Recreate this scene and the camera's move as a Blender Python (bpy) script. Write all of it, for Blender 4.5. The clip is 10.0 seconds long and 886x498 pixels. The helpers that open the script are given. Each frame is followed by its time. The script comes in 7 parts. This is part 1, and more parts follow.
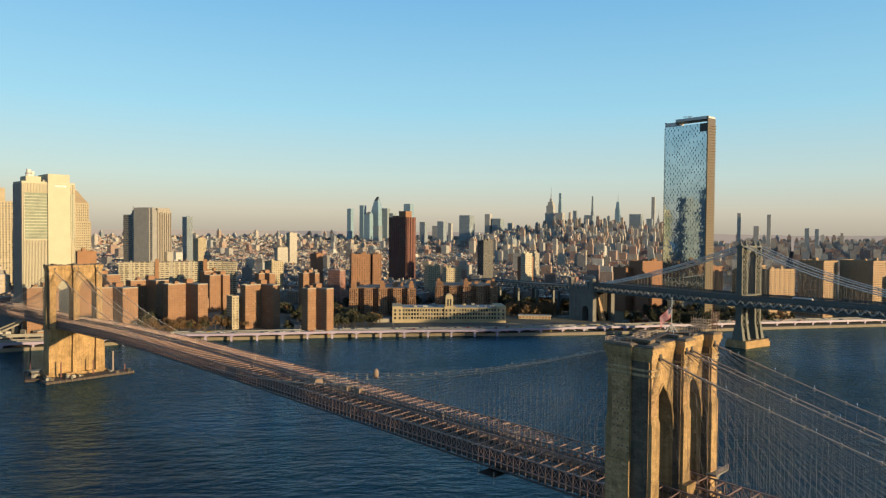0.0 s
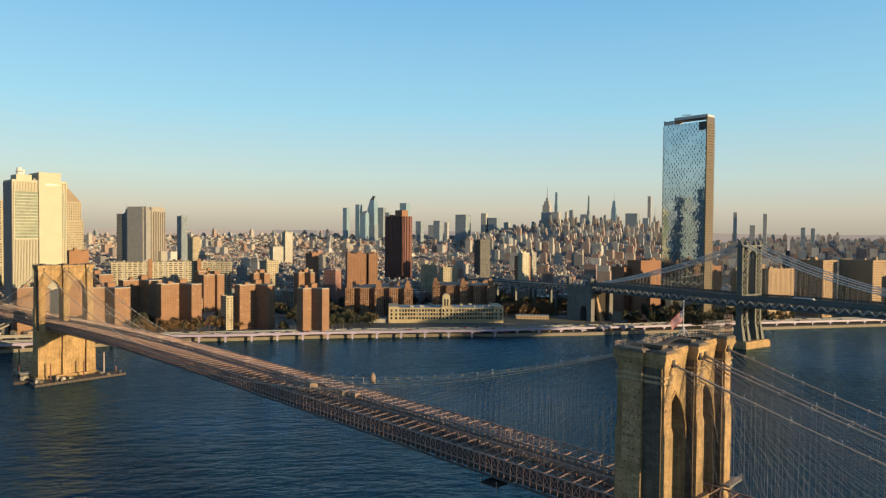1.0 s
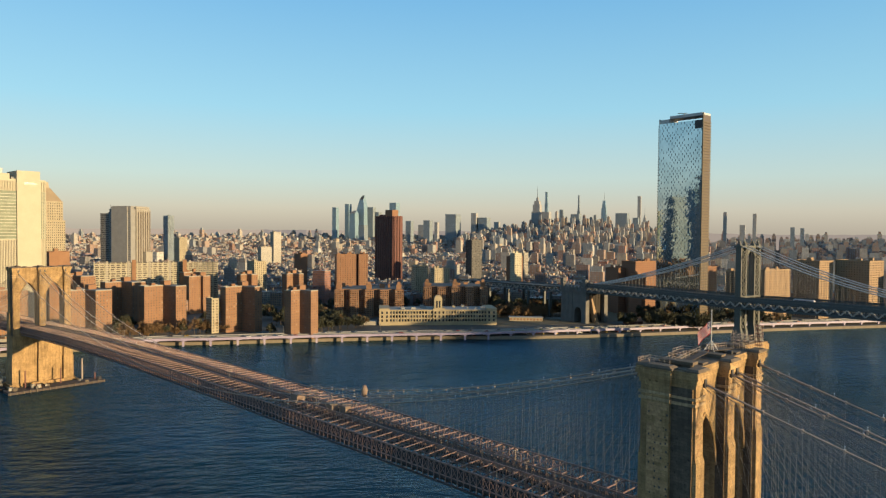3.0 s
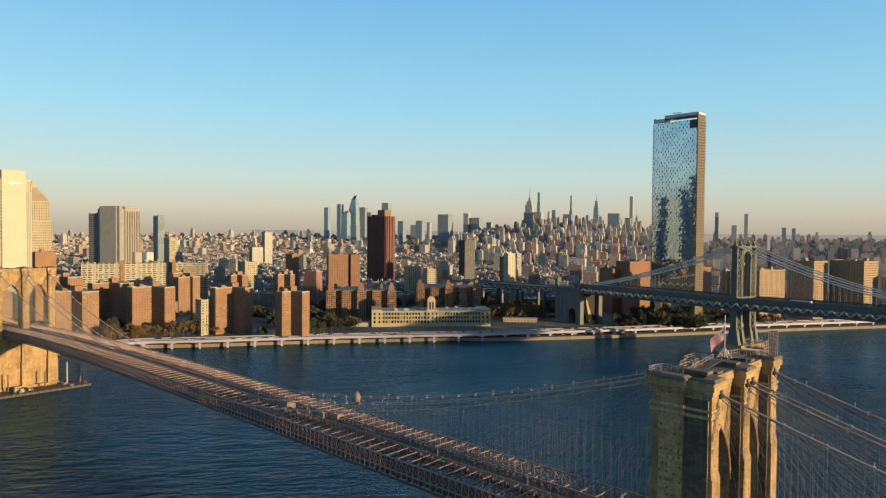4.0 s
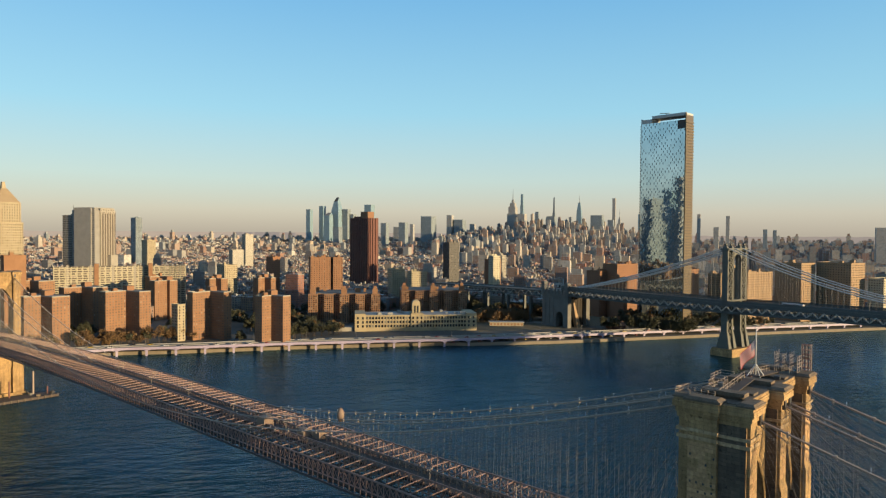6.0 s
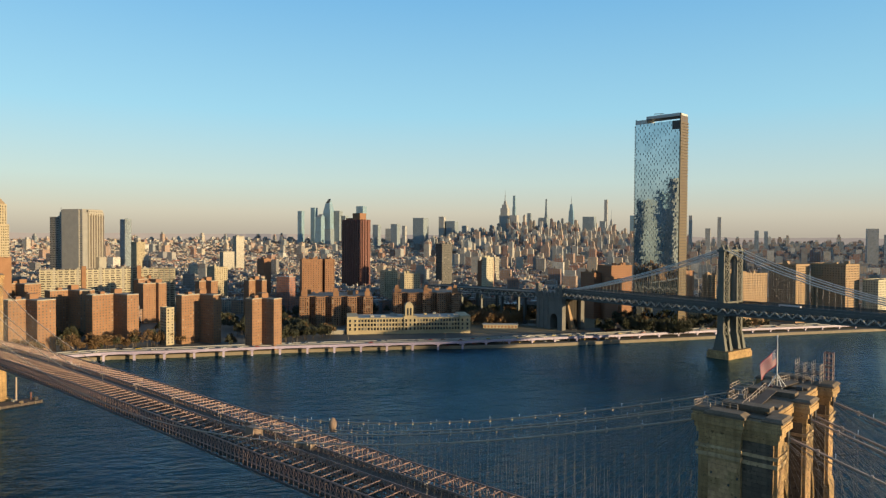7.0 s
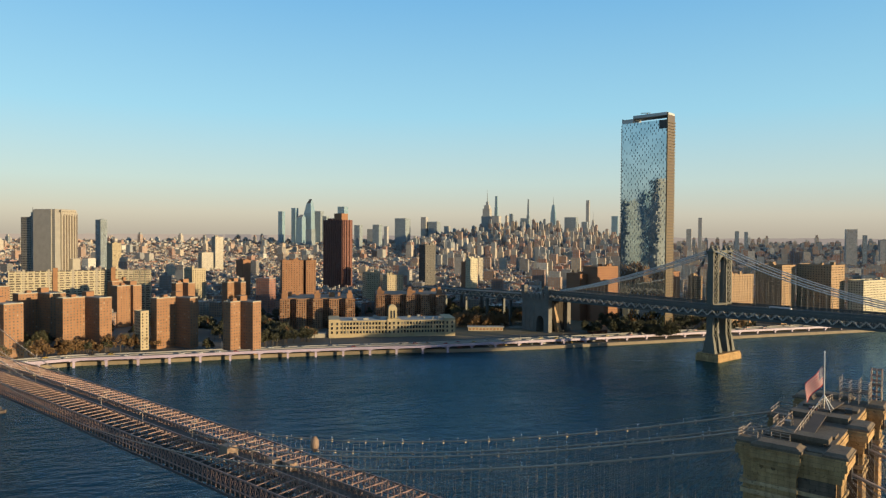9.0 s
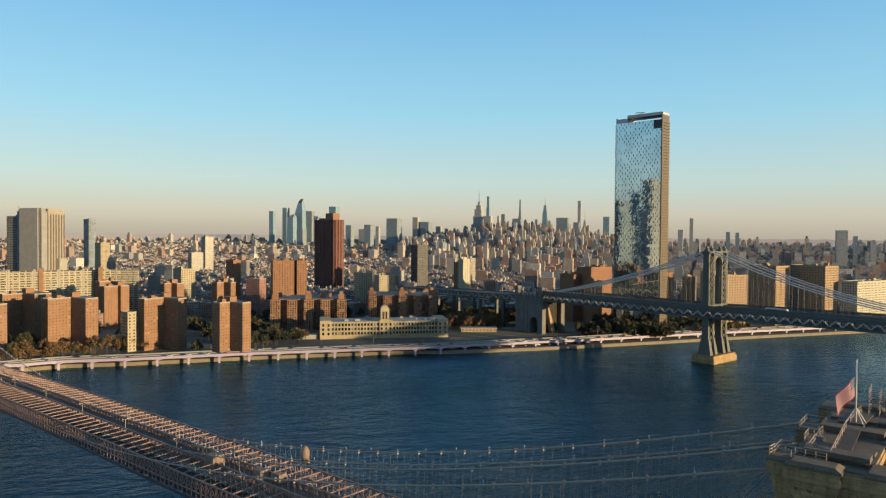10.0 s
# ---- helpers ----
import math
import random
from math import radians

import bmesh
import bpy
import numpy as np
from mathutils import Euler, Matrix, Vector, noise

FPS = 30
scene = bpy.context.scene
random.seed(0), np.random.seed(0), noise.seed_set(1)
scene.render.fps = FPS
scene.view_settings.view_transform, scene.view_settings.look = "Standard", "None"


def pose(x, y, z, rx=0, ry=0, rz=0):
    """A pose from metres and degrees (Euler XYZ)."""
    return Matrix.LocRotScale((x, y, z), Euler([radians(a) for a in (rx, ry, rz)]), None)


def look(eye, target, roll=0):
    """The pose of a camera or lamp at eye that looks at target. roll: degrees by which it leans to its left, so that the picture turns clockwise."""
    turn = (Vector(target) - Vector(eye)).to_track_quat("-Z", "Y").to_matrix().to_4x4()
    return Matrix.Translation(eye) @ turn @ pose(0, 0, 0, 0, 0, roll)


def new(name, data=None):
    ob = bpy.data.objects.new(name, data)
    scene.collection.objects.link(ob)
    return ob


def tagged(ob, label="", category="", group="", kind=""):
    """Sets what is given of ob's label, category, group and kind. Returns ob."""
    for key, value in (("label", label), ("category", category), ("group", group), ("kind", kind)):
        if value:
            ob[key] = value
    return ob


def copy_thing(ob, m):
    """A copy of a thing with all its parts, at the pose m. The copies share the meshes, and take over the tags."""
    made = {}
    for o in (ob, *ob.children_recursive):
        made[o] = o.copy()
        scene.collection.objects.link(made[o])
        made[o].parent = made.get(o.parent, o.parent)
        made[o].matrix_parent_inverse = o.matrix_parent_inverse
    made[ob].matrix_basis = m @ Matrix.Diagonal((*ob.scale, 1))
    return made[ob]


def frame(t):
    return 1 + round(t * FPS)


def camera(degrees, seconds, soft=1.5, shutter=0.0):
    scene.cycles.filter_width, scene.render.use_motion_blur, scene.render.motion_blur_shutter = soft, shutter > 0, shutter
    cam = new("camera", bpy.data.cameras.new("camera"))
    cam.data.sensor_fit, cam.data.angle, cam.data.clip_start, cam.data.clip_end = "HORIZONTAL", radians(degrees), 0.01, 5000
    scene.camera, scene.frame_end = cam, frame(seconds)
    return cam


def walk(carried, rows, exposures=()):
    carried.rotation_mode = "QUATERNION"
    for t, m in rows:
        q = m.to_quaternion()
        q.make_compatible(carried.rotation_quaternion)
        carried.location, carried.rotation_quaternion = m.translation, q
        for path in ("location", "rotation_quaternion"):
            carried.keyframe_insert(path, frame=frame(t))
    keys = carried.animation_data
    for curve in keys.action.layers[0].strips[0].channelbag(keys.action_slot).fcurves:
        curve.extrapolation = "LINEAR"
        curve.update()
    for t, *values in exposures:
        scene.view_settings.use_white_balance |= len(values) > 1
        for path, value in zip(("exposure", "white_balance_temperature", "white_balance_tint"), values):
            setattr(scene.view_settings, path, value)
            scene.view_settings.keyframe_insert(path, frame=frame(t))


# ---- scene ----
cam = camera(66.2, 10.0, 1.3)
PATH = [
    (0, (-174.227, -82.066, 112.423), (-172.799, -80.666, 112.37), 0.5),
    (0.5, (-171.433, -78.647, 112.457), (-170.002, -77.251, 112.404), 0.5),
    (1, (-168.816, -75.108, 112.385), (-167.38, -73.717, 112.33), 0.5),
    (1.5, (-166.175, -71.488, 112.395), (-164.734, -70.102, 112.341), 0.5),
    (2, (-163.283, -67.848, 112.608), (-161.837, -66.467, 112.554), 0.5),
    (2.5, (-160.531, -64.284, 112.82), (-159.08, -62.908, 112.765), 0.5),
    (4, (-152.038, -53.645, 113.049), (-150.565, -52.293, 112.994), 0.5),
    (4.5, (-149.327, -50.243, 113.102), (-147.846, -48.9, 113.048), 0.5),
    (5, (-146.345, -46.79, 113.117), (-144.855, -45.458, 113.063), 0.5),
    (5.5, (-143.603, -43.398, 113.069), (-142.104, -42.075, 113.017), 0.5),
    (7, (-135.027, -33.034, 113.019), (-133.504, -31.737, 112.975), 0.4),
    (7.5, (-132.43, -29.8, 113.021), (-130.9, -28.514, 112.977), 0.4),
    (8, (-129.831, -26.65, 113.085), (-128.292, -25.374, 113.042), 0.4),
    (8.5, (-127.165, -23.434, 113.159), (-125.617, -22.168, 113.117), 0.4),
    (9, (-124.373, -20.166, 113.16), (-122.816, -18.911, 113.118), 0.4),
    (9.5, (-121.586, -16.908, 113.127), (-120.02, -15.665, 113.086), 0.4),
    (10, (-118.671, -13.634, 112.997), (-117.099, -12.399, 112.956), 0.5),
]
walk(cam, [(t, look(eye, target, roll)) for t, eye, target, roll in PATH], [(0, 1.15), (10, 1.15)])

# ---- light ----
SUN_EL, SUN_SIDE = 5.6, -9.0          # degrees: height of the sun, and how far it stands off the bridge's axis
world = bpy.data.worlds.new("morning_sky")
scene.world = world
world.use_nodes = True
sky = world.node_tree.nodes.new("ShaderNodeTexSky")
sky.sky_type = "NISHITA"
sky.sun_disc = False
sky.sun_elevation = radians(SUN_EL)
sky.sun_rotation = radians(180 + SUN_SIDE)
sky.altitude = 100
sky.air_density, sky.dust_density, sky.ozone_density = 1.0, 1.0, 1.6
_wn, _wl = world.node_tree.nodes, world.node_tree.links
_wn["Background"].inputs["Strength"].default_value = 0.105
_tc, _sp, _rp, _mx, _sc = (_wn.new(k) for k in ("ShaderNodeTexCoord", "ShaderNodeSeparateXYZ", "ShaderNodeValToRGB", "ShaderNodeMix", "ShaderNodeVectorMath"))
_wl.new(_tc.outputs["Generated"], _sp.inputs[0])
_wl.new(_sp.outputs["Z"], _rp.inputs[0])
for _k, (_at, _col) in enumerate(((0.0, (0.50, 0.455, 0.38)), (0.03, (0.60, 0.575, 0.495)), (0.075, (0.54, 0.68, 0.67)), (0.17, (0.33, 0.66, 0.84)), (0.36, (0.145, 0.45, 0.80)), (1.0, (0.20, 0.27, 0.42)))):
    _e = _rp.color_ramp.elements[_k] if _k < 2 else _rp.color_ramp.elements.new(_at)
    _e.position, _e.color = _at, (*_col, 1)
_sc.operation = "SCALE"
_sc.inputs["Scale"].default_value = 4.6
_wl.new(_rp.outputs[0], _sc.inputs[0])
_mx.data_type = "RGBA"
_mx.inputs[0].default_value = 0.8
_wl.new(sky.outputs[0], _mx.inputs[6])
_wl.new(_sc.outputs[0], _mx.inputs[7])
_wl.new(_mx.outputs[2], _wn["Background"].inputs["Color"])
sun = new("sun", bpy.data.lights.new("sun", "SUN"))
sun.data.energy, sun.data.angle, sun.data.color = 4.6, radians(0.6), (1.0, 0.75, 0.41)
_s = Vector((-math.sin(radians(SUN_SIDE)) * math.cos(radians(SUN_EL)), -math.cos(radians(SUN_SIDE)) * math.cos(radians(SUN_EL)), math.sin(radians(SUN_EL))))
sun.matrix_world = look(tuple(_s * 300), (0, 0, 0))


# ---- mesh helpers ----
class Geo:
    """Collects vertices and faces of one mesh."""

    def __init__(self):
        self.v, self.f = [], []

    def add(self, verts, faces):
        n = len(self.v)
        self.v += [tuple(p) for p in verts]
        self.f += [tuple(n + i for i in face) for face in faces]
        return self

    def quad(self, a, b, c, d):
        return self.add([a, b, c, d], [(0, 1, 2, 3)])

    def box(self, x0, x1, y0, y1, z0, z1):
        return self.add([(x0, y0, z0), (x1, y0, z0), (x1, y1, z0), (x0, y1, z0), (x0, y0, z1), (x1, y0, z1), (x1, y1, z1), (x0, y1, z1)],
                        [(3, 2, 1, 0), (4, 5, 6, 7), (0, 1, 5, 4), (1, 2, 6, 5), (2, 3, 7, 6), (3, 0, 4, 7)])

    def obox(self, cx, cy, z0, z1, w, d, rot=0.0, taper=1.0):
        c, s = math.cos(radians(rot)), math.sin(radians(rot))
        q = [(-w / 2, -d / 2), (w / 2, -d / 2), (w / 2, d / 2), (-w / 2, d / 2)]
        lo = [(cx + c * a - s * b, cy + s * a + c * b, z0) for a, b in q]
        hi = [(cx + (c * a - s * b) * taper, cy + (s * a + c * b) * taper, z1) for a, b in q]
        return self.add(lo + hi, [(3, 2, 1, 0), (4, 5, 6, 7), (0, 1, 5, 4), (1, 2, 6, 5), (2, 3, 7, 6), (3, 0, 4, 7)])

    def prism(self, poly, z0, z1, taper=1.0):
        n = len(poly)
        mx, my = sum(p[0] for p in poly) / n, sum(p[1] for p in poly) / n
        lo = [(x, y, z0) for x, y in poly]
        hi = [(mx + (x - mx) * taper, my + (y - my) * taper, z1) for x, y in poly]
        return self.add(lo + hi, [tuple(range(n - 1, -1, -1)), tuple(range(n, 2 * n))] + [(i, (i + 1) % n, n + (i + 1) % n, n + i) for i in range(n)])

    def beam(self, p, q, w, h=None):
        p, q = Vector(p), Vector(q)
        ahead = (q - p).normalized()
        side = ahead.cross(Vector((0, 0, 1)))
        side = side.normalized() if side.length > 1e-4 else Vector((1, 0, 0))
        up = side.cross(ahead)
        a, b = side * (w / 2), up * ((h or w) / 2)
        ring = [-a - b, a - b, a + b, -a + b]
        return self.add([p + r for r in ring] + [q + r for r in ring], [(3, 2, 1, 0), (4, 5, 6, 7), (0, 1, 5, 4), (1, 2, 6, 5), (2, 3, 7, 6), (3, 0, 4, 7)])

    def tube(self, pts, r, n=6, r2=None):
        pts = [Vector(p) for p in pts]
        base = len(self.v)
        for i, p in enumerate(pts):
            ahead = (pts[min(i + 1, len(pts) - 1)] - pts[max(i - 1, 0)]).normalized()
            side = ahead.cross(Vector((0, 0, 1)))
            side = side.normalized() if side.length > 1e-4 else Vector((1, 0, 0))
            up = side.cross(ahead)
            rr = r if r2 is None else r + (r2 - r) * i / (len(pts) - 1)
            self.v += [tuple(p + (side * math.cos(2 * math.pi * k / n) + up * math.sin(2 * math.pi * k / n)) * rr) for k in range(n)]
        for i in range(len(pts) - 1):
            for k in range(n):
                a, b = base + i * n + k, base + i * n + (k + 1) % n
                self.f.append((a, b, b + n, a + n))
        self.f.append(tuple(base + k for k in range(n - 1, -1, -1)))
        self.f.append(tuple(base + (len(pts) - 1) * n + k for k in range(n)))
        return self

    def ring(self, poly, inner, z0, z1):
        """A wall of even height between an outline and the same outline drawn in towards its middle."""
        n = len(poly)
        v = [(x * k, y * k, z) for z in (z0, z1) for k in (1.0, inner) for x, y in poly]
        f = []
        for i in range(n):
            j = (i + 1) % n
            f += [(i, j, 2 * n + j, 2 * n + i), (n + j, n + i, 3 * n + i, 3 * n + j), (2 * n + i, 2 * n + j, 3 * n + j, 3 * n + i)]
        return self.add(v, f)

    def mesh(self, name, mats):
        me = bpy.data.meshes.new(name)
        me.from_pydata(self.v, [], self.f)
        for m in mats:
            me.materials.append(m)
        me.update()
        return me


def part(name, geo, mat, parent=None, label="", kind="", smooth=False):
    me = geo.mesh(name, [mat]) if isinstance(geo, Geo) else geo
    if smooth:
        me.polygons.foreach_set("use_smooth", [True] * len(me.polygons))
    ob = new(name, me)
    if parent is not None:
        ob.parent = parent
    if label or kind:
        tagged(ob, label=label, kind=kind)
    return ob


def thing(name, x, y, z=0.0, rot=0.0, label="", category="", group="", kind=""):
    ob = new(name)
    ob.empty_display_size = 2
    ob.matrix_basis = pose(x, y, z, 0, 0, rot)
    return tagged(ob, label, category, group, kind)


def panes(geo, a, b, z0, z1, across, floors, wide, high, deep=0.12, skip=0.0, rng=None):
    """Window panes standing a little proud of the wall that runs from a to b (plan points, outside on the right hand)."""
    a, b = Vector(a), Vector(b)
    run = b - a
    ahead = run.normalized()
    out = Vector((ahead.y, -ahead.x)) * deep
    for i in range(across):
        mid = a + run * ((i + 0.5) / across)
        p, q = mid - ahead * (wide / 2), mid + ahead * (wide / 2)
        for k in range(floors):
            if skip and rng.random() < skip:
                continue
            zc = z0 + (z1 - z0) * (k + 0.5) / floors
            lo, hi = zc - high / 2, zc + high / 2
            geo.add([(p.x, p.y, lo), (q.x, q.y, lo), (q.x, q.y, hi), (p.x, p.y, hi), (p.x + out.x, p.y + out.y, lo), (q.x + out.x, q.y + out.y, lo),
                     (q.x + out.x, q.y + out.y, hi), (p.x + out.x, p.y + out.y, hi)], [(4, 5, 6, 7), (0, 4, 7, 3), (5, 1, 2, 6), (3, 7, 6, 2), (0, 1, 5, 4)])


# ---- materials ----
ALBEDO = 0.56


def mat_base(name):
    m = bpy.data.materials.new(name)
    m.use_nodes = True
    return m, m.node_tree.nodes, m.node_tree.links, m.node_tree.nodes["Principled BSDF"]


def num(ns, ls, op, a, b=None, c=None):
    n = ns.new("ShaderNodeMath")
    n.operation = op
    for k, v in enumerate((a, b, c)):
        if v is None:
            continue
        if isinstance(v, (int, float)):
            n.inputs[k].default_value = v
        else:
            ls.new(v, n.inputs[k])
    return n.outputs[0]


def mixed(ns, ls, fac, a, b, blend="MIX"):
    n = ns.new("ShaderNodeMix")
    n.data_type, n.blend_type = "RGBA", blend
    for k, v in ((0, fac), (6, a), (7, b)):
        if isinstance(v, (int, float)):
            n.inputs[k].default_value = v
        elif isinstance(v, tuple):
            n.inputs[k].default_value = (*v, 1) if len(v) == 3 else v
        else:
            ls.new(v, n.inputs[k])
    return n.outputs[2]


def noise_of(ns, ls, scale, detail=4.0, rough=0.6, vec=None):
    n = ns.new("ShaderNodeTexNoise")
    n.inputs["Scale"].default_value, n.inputs["Detail"].default_value, n.inputs["Roughness"].default_value = scale, detail, rough
    if vec is None:
        vec = ns.new("ShaderNodeNewGeometry").outputs["Position"]
    ls.new(vec, n.inputs["Vector"])
    return n.outputs["Fac"]


def ramp(ns, ls, fac, stops, constant=False):
    n = ns.new("ShaderNodeValToRGB")
    el = n.color_ramp.elements
    if constant:
        n.color_ramp.interpolation = "CONSTANT"
    for k, (at, col) in enumerate(stops):
        e = el[k] if k < 2 else el.new(at)
        e.position, e.color = at, (*col, 1)
    ls.new(fac, n.inputs[0])
    return n.outputs[0]


def plain(name, dark, light, scale=0.5, fine=6.0, rough=0.85, metal=0.0, bump=0.0, gap=0.25):
    """A surface that varies between two colours at two scales."""
    dark, light = [tuple(ALBEDO * c for c in col) for col in (dark, light)]
    m, ns, ls, b = mat_base(name)
    big, small = noise_of(ns, ls, scale), noise_of(ns, ls, fine, 3)
    f = num(ns, ls, "ADD", num(ns, ls, "MULTIPLY", big, 0.6), num(ns, ls, "MULTIPLY", small, 0.4))
    ls.new(ramp(ns, ls, f, [(0.5 - gap, dark), (0.5 + gap, light)]), b.inputs["Base Color"])
    b.inputs["Roughness"].default_value, b.inputs["Metallic"].default_value = rough, metal
    if bump:
        n = ns.new("ShaderNodeBump")
        n.inputs["Distance"].default_value, n.inputs["Strength"].default_value = bump, 0.8
        ls.new(f, n.inputs["Height"])
        ls.new(n.outputs[0], b.inputs["Normal"])
    return m


def facade(name, walls, sx=3.2, sz=3.3, wx=0.45, wz=0.55, glass=(0.03, 0.035, 0.045), roofs=((0.05, 0.05, 0.055), (0.16, 0.15, 0.14), (0.34, 0.32, 0.30), (0.64, 0.62, 0.60)), island=False, glassy=0.25, vary=3.2, albedo=ALBEDO):
    """Walls of far buildings: storeys of windows, the wall's colour by chance from a few, roofs of tar and gravel."""
    m, ns, ls, b = mat_base(name)
    walls, roofs = [tuple(albedo * c for c in w) for w in walls], [tuple(albedo * c for c in w) for w in roofs]
    g = ns.new("ShaderNodeNewGeometry")
    if island:
        chance = g.outputs["Random Per Island"]
    else:
        chance = ns.new("ShaderNodeObjectInfo").outputs["Random"]
    cr, dt, sp, sn = ns.new("ShaderNodeVectorMath"), ns.new("ShaderNodeVectorMath"), ns.new("ShaderNodeSeparateXYZ"), ns.new("ShaderNodeSeparateXYZ")
    cr.operation, dt.operation = "CROSS_PRODUCT", "DOT_PRODUCT"
    ls.new(g.outputs["Normal"], cr.inputs[0])
    cr.inputs[1].default_value = (0, 0, 1)
    ls.new(g.outputs["Position"], dt.inputs[0])
    ls.new(cr.outputs[0], dt.inputs[1])
    ls.new(g.outputs["Position"], sp.inputs[0])
    ls.new(g.outputs["Normal"], sn.inputs[0])
    wide = num(ns, ls, "MULTIPLY_ADD", chance, 0.5 * sx, 0.75 * sx)
    u, v = num(ns, ls, "DIVIDE", dt.outputs["Value"], wide), num(ns, ls, "DIVIDE", sp.outputs[2], sz)
    def band(x, half):
        return num(ns, ls, "LESS_THAN", num(ns, ls, "ABSOLUTE", num(ns, ls, "SUBTRACT", num(ns, ls, "FRACT", x), 0.5)), half / 2)
    win = num(ns, ls, "MULTIPLY", band(u, wx), band(v, wz))
    flat = num(ns, ls, "GREATER_THAN", num(ns, ls, "ABSOLUTE", sn.outputs[2]), 0.5)
    win = num(ns, ls, "MULTIPLY", win, num(ns, ls, "SUBTRACT", 1.0, flat))
    k = len(walls)
    wall = ramp(ns, ls, chance, [(i / k, c) for i, c in enumerate(walls)], True) if k > 1 else walls[0]
    wall = mixed(ns, ls, 1.0, wall, ramp(ns, ls, noise_of(ns, ls, 0.12, 5), [(0.3, (0.64, 0.64, 0.64)), (0.7, (1.0, 0.98, 0.95))]), "MULTIPLY")
    roof = ramp(ns, ls, num(ns, ls, "FRACT", num(ns, ls, "MULTIPLY", chance, 37.0)), [(i / (len(roofs) - 1), c) for i, c in enumerate(roofs)])
    roof = mixed(ns, ls, 1.0, roof, ramp(ns, ls, noise_of(ns, ls, 0.25, 5), [(0.3, (0.6, 0.6, 0.6)), (0.7, (1.2, 1.2, 1.2))]), "MULTIPLY")
    cell = ns.new("ShaderNodeCombineXYZ")
    ls.new(num(ns, ls, "FLOOR", u), cell.inputs[0])
    ls.new(num(ns, ls, "FLOOR", v), cell.inputs[1])
    wn = ns.new("ShaderNodeTexWhiteNoise")
    ls.new(cell.outputs[0], wn.inputs["Vector"])
    pane = mixed(ns, ls, wn.outputs["Value"], glass, tuple(min(1, vary * c + 0.01 * vary) for c in glass))
    col = mixed(ns, ls, win, wall, pane)
    ls.new(mixed(ns, ls, flat, col, roof), b.inputs["Base Color"])
    ls.new(num(ns, ls, "MULTIPLY_ADD", win, glassy - 0.85, 0.85), b.inputs["Roughness"])
    return m


BRICK = plain("red_brown_brick", (0.235, 0.118, 0.062), (0.41, 0.215, 0.115), 0.08, 1.2, 0.9)
BRICK_DARK = plain("dark_brown_brick", (0.15, 0.058, 0.045), (0.23, 0.095, 0.072), 0.06, 1.2, 0.85)
TAN_BRICK = plain("tan_brick", (0.36, 0.235, 0.135), (0.48, 0.32, 0.19), 0.08, 1.2, 0.9)
BRICK_RED = plain("orange_brick", (0.25, 0.125, 0.066), (0.36, 0.18, 0.096), 0.08, 1.2, 0.9)
CREAM = plain("cream_stone", (0.36, 0.295, 0.19), (0.53, 0.44, 0.30), 0.1, 1.5, 0.85)
LIME = plain("pale_limestone", (0.50, 0.44, 0.31), (0.62, 0.56, 0.41), 0.07, 1.0, 0.8)
GOLD_CREAM = plain("golden_cream_stone", (0.40, 0.315, 0.18), (0.56, 0.45, 0.28), 0.09, 1.2, 0.85)
CONCRETE = plain("grey_concrete", (0.26, 0.25, 0.24), (0.42, 0.40, 0.37), 0.1, 1.5, 0.9)
GRANITE_GREY = plain("shaded_grey_granite", (0.22, 0.20, 0.185), (0.40, 0.37, 0.33), 0.1, 1.5, 0.9)
# one dark grey for the whole anchorage
GRANITE_DARK = plain("dark_anchorage_granite", (0.12, 0.112, 0.105), (0.25, 0.235, 0.215), 0.1, 1.5, 0.9)
# near-black brown: the shade of the anchorage recess as a colour
SHADE_BROWN = plain("brown_shaded_wall", (0.022, 0.018, 0.014), (0.06, 0.045, 0.034), 0.1, 1.5, 0.95)
CONCRETE_PALE = plain("pale_concrete", (0.33, 0.30, 0.25), (0.50, 0.45, 0.38), 0.1, 1.5, 0.9)
TAR = plain("tar_roof", (0.07, 0.07, 0.075), (0.20, 0.19, 0.18), 0.12, 1.5, 0.95)
GRAVEL = plain("gravel_roof", (0.30, 0.29, 0.27), (0.50, 0.48, 0.45), 0.12, 1.5, 0.95)
LILAC = plain("lilac_painted_steel", (0.34, 0.275, 0.39), (0.50, 0.42, 0.54), 0.3, 2.0, 0.6)
# asphalt of the stone bridge, darkened for the shade of its trusses
ROAD_DARK = plain("shaded_dark_asphalt", (0.018, 0.014, 0.012), (0.042, 0.034, 0.029), 0.1, 1.5, 0.9)
ASPHALT = plain("asphalt", (0.045, 0.045, 0.047), (0.085, 0.082, 0.08), 0.1, 1.5, 0.9)
STEEL_TAN = plain("tan_painted_steel", (0.27, 0.152, 0.12), (0.45, 0.27, 0.22), 0.4, 3.0, 0.6)
STEEL_GREY = plain("weathered_grey_steel", (0.16, 0.145, 0.13), (0.30, 0.27, 0.24), 0.3, 3.0, 0.6)
STEEL_DARK = plain("dark_steel", (0.035, 0.033, 0.033), (0.08, 0.07, 0.065), 0.3, 3.0, 0.6)
STEEL_BLUE = plain("blue_grey_painted_steel", (0.052, 0.062, 0.064), (0.105, 0.115, 0.112), 0.3, 3.0, 0.55)
STEEL_TOWER = plain("grey_green_painted_steel", (0.078, 0.078, 0.064), (0.165, 0.16, 0.13), 0.3, 3.0, 0.6)
CABLE = plain("pale_cable_wrap", (0.40, 0.30, 0.235), (0.58, 0.45, 0.36), 0.6, 4.0, 0.55)
STEEL_PALE = plain("pale_grey_paint", (0.46, 0.44, 0.45), (0.62, 0.59, 0.60), 0.3, 3.0, 0.55)
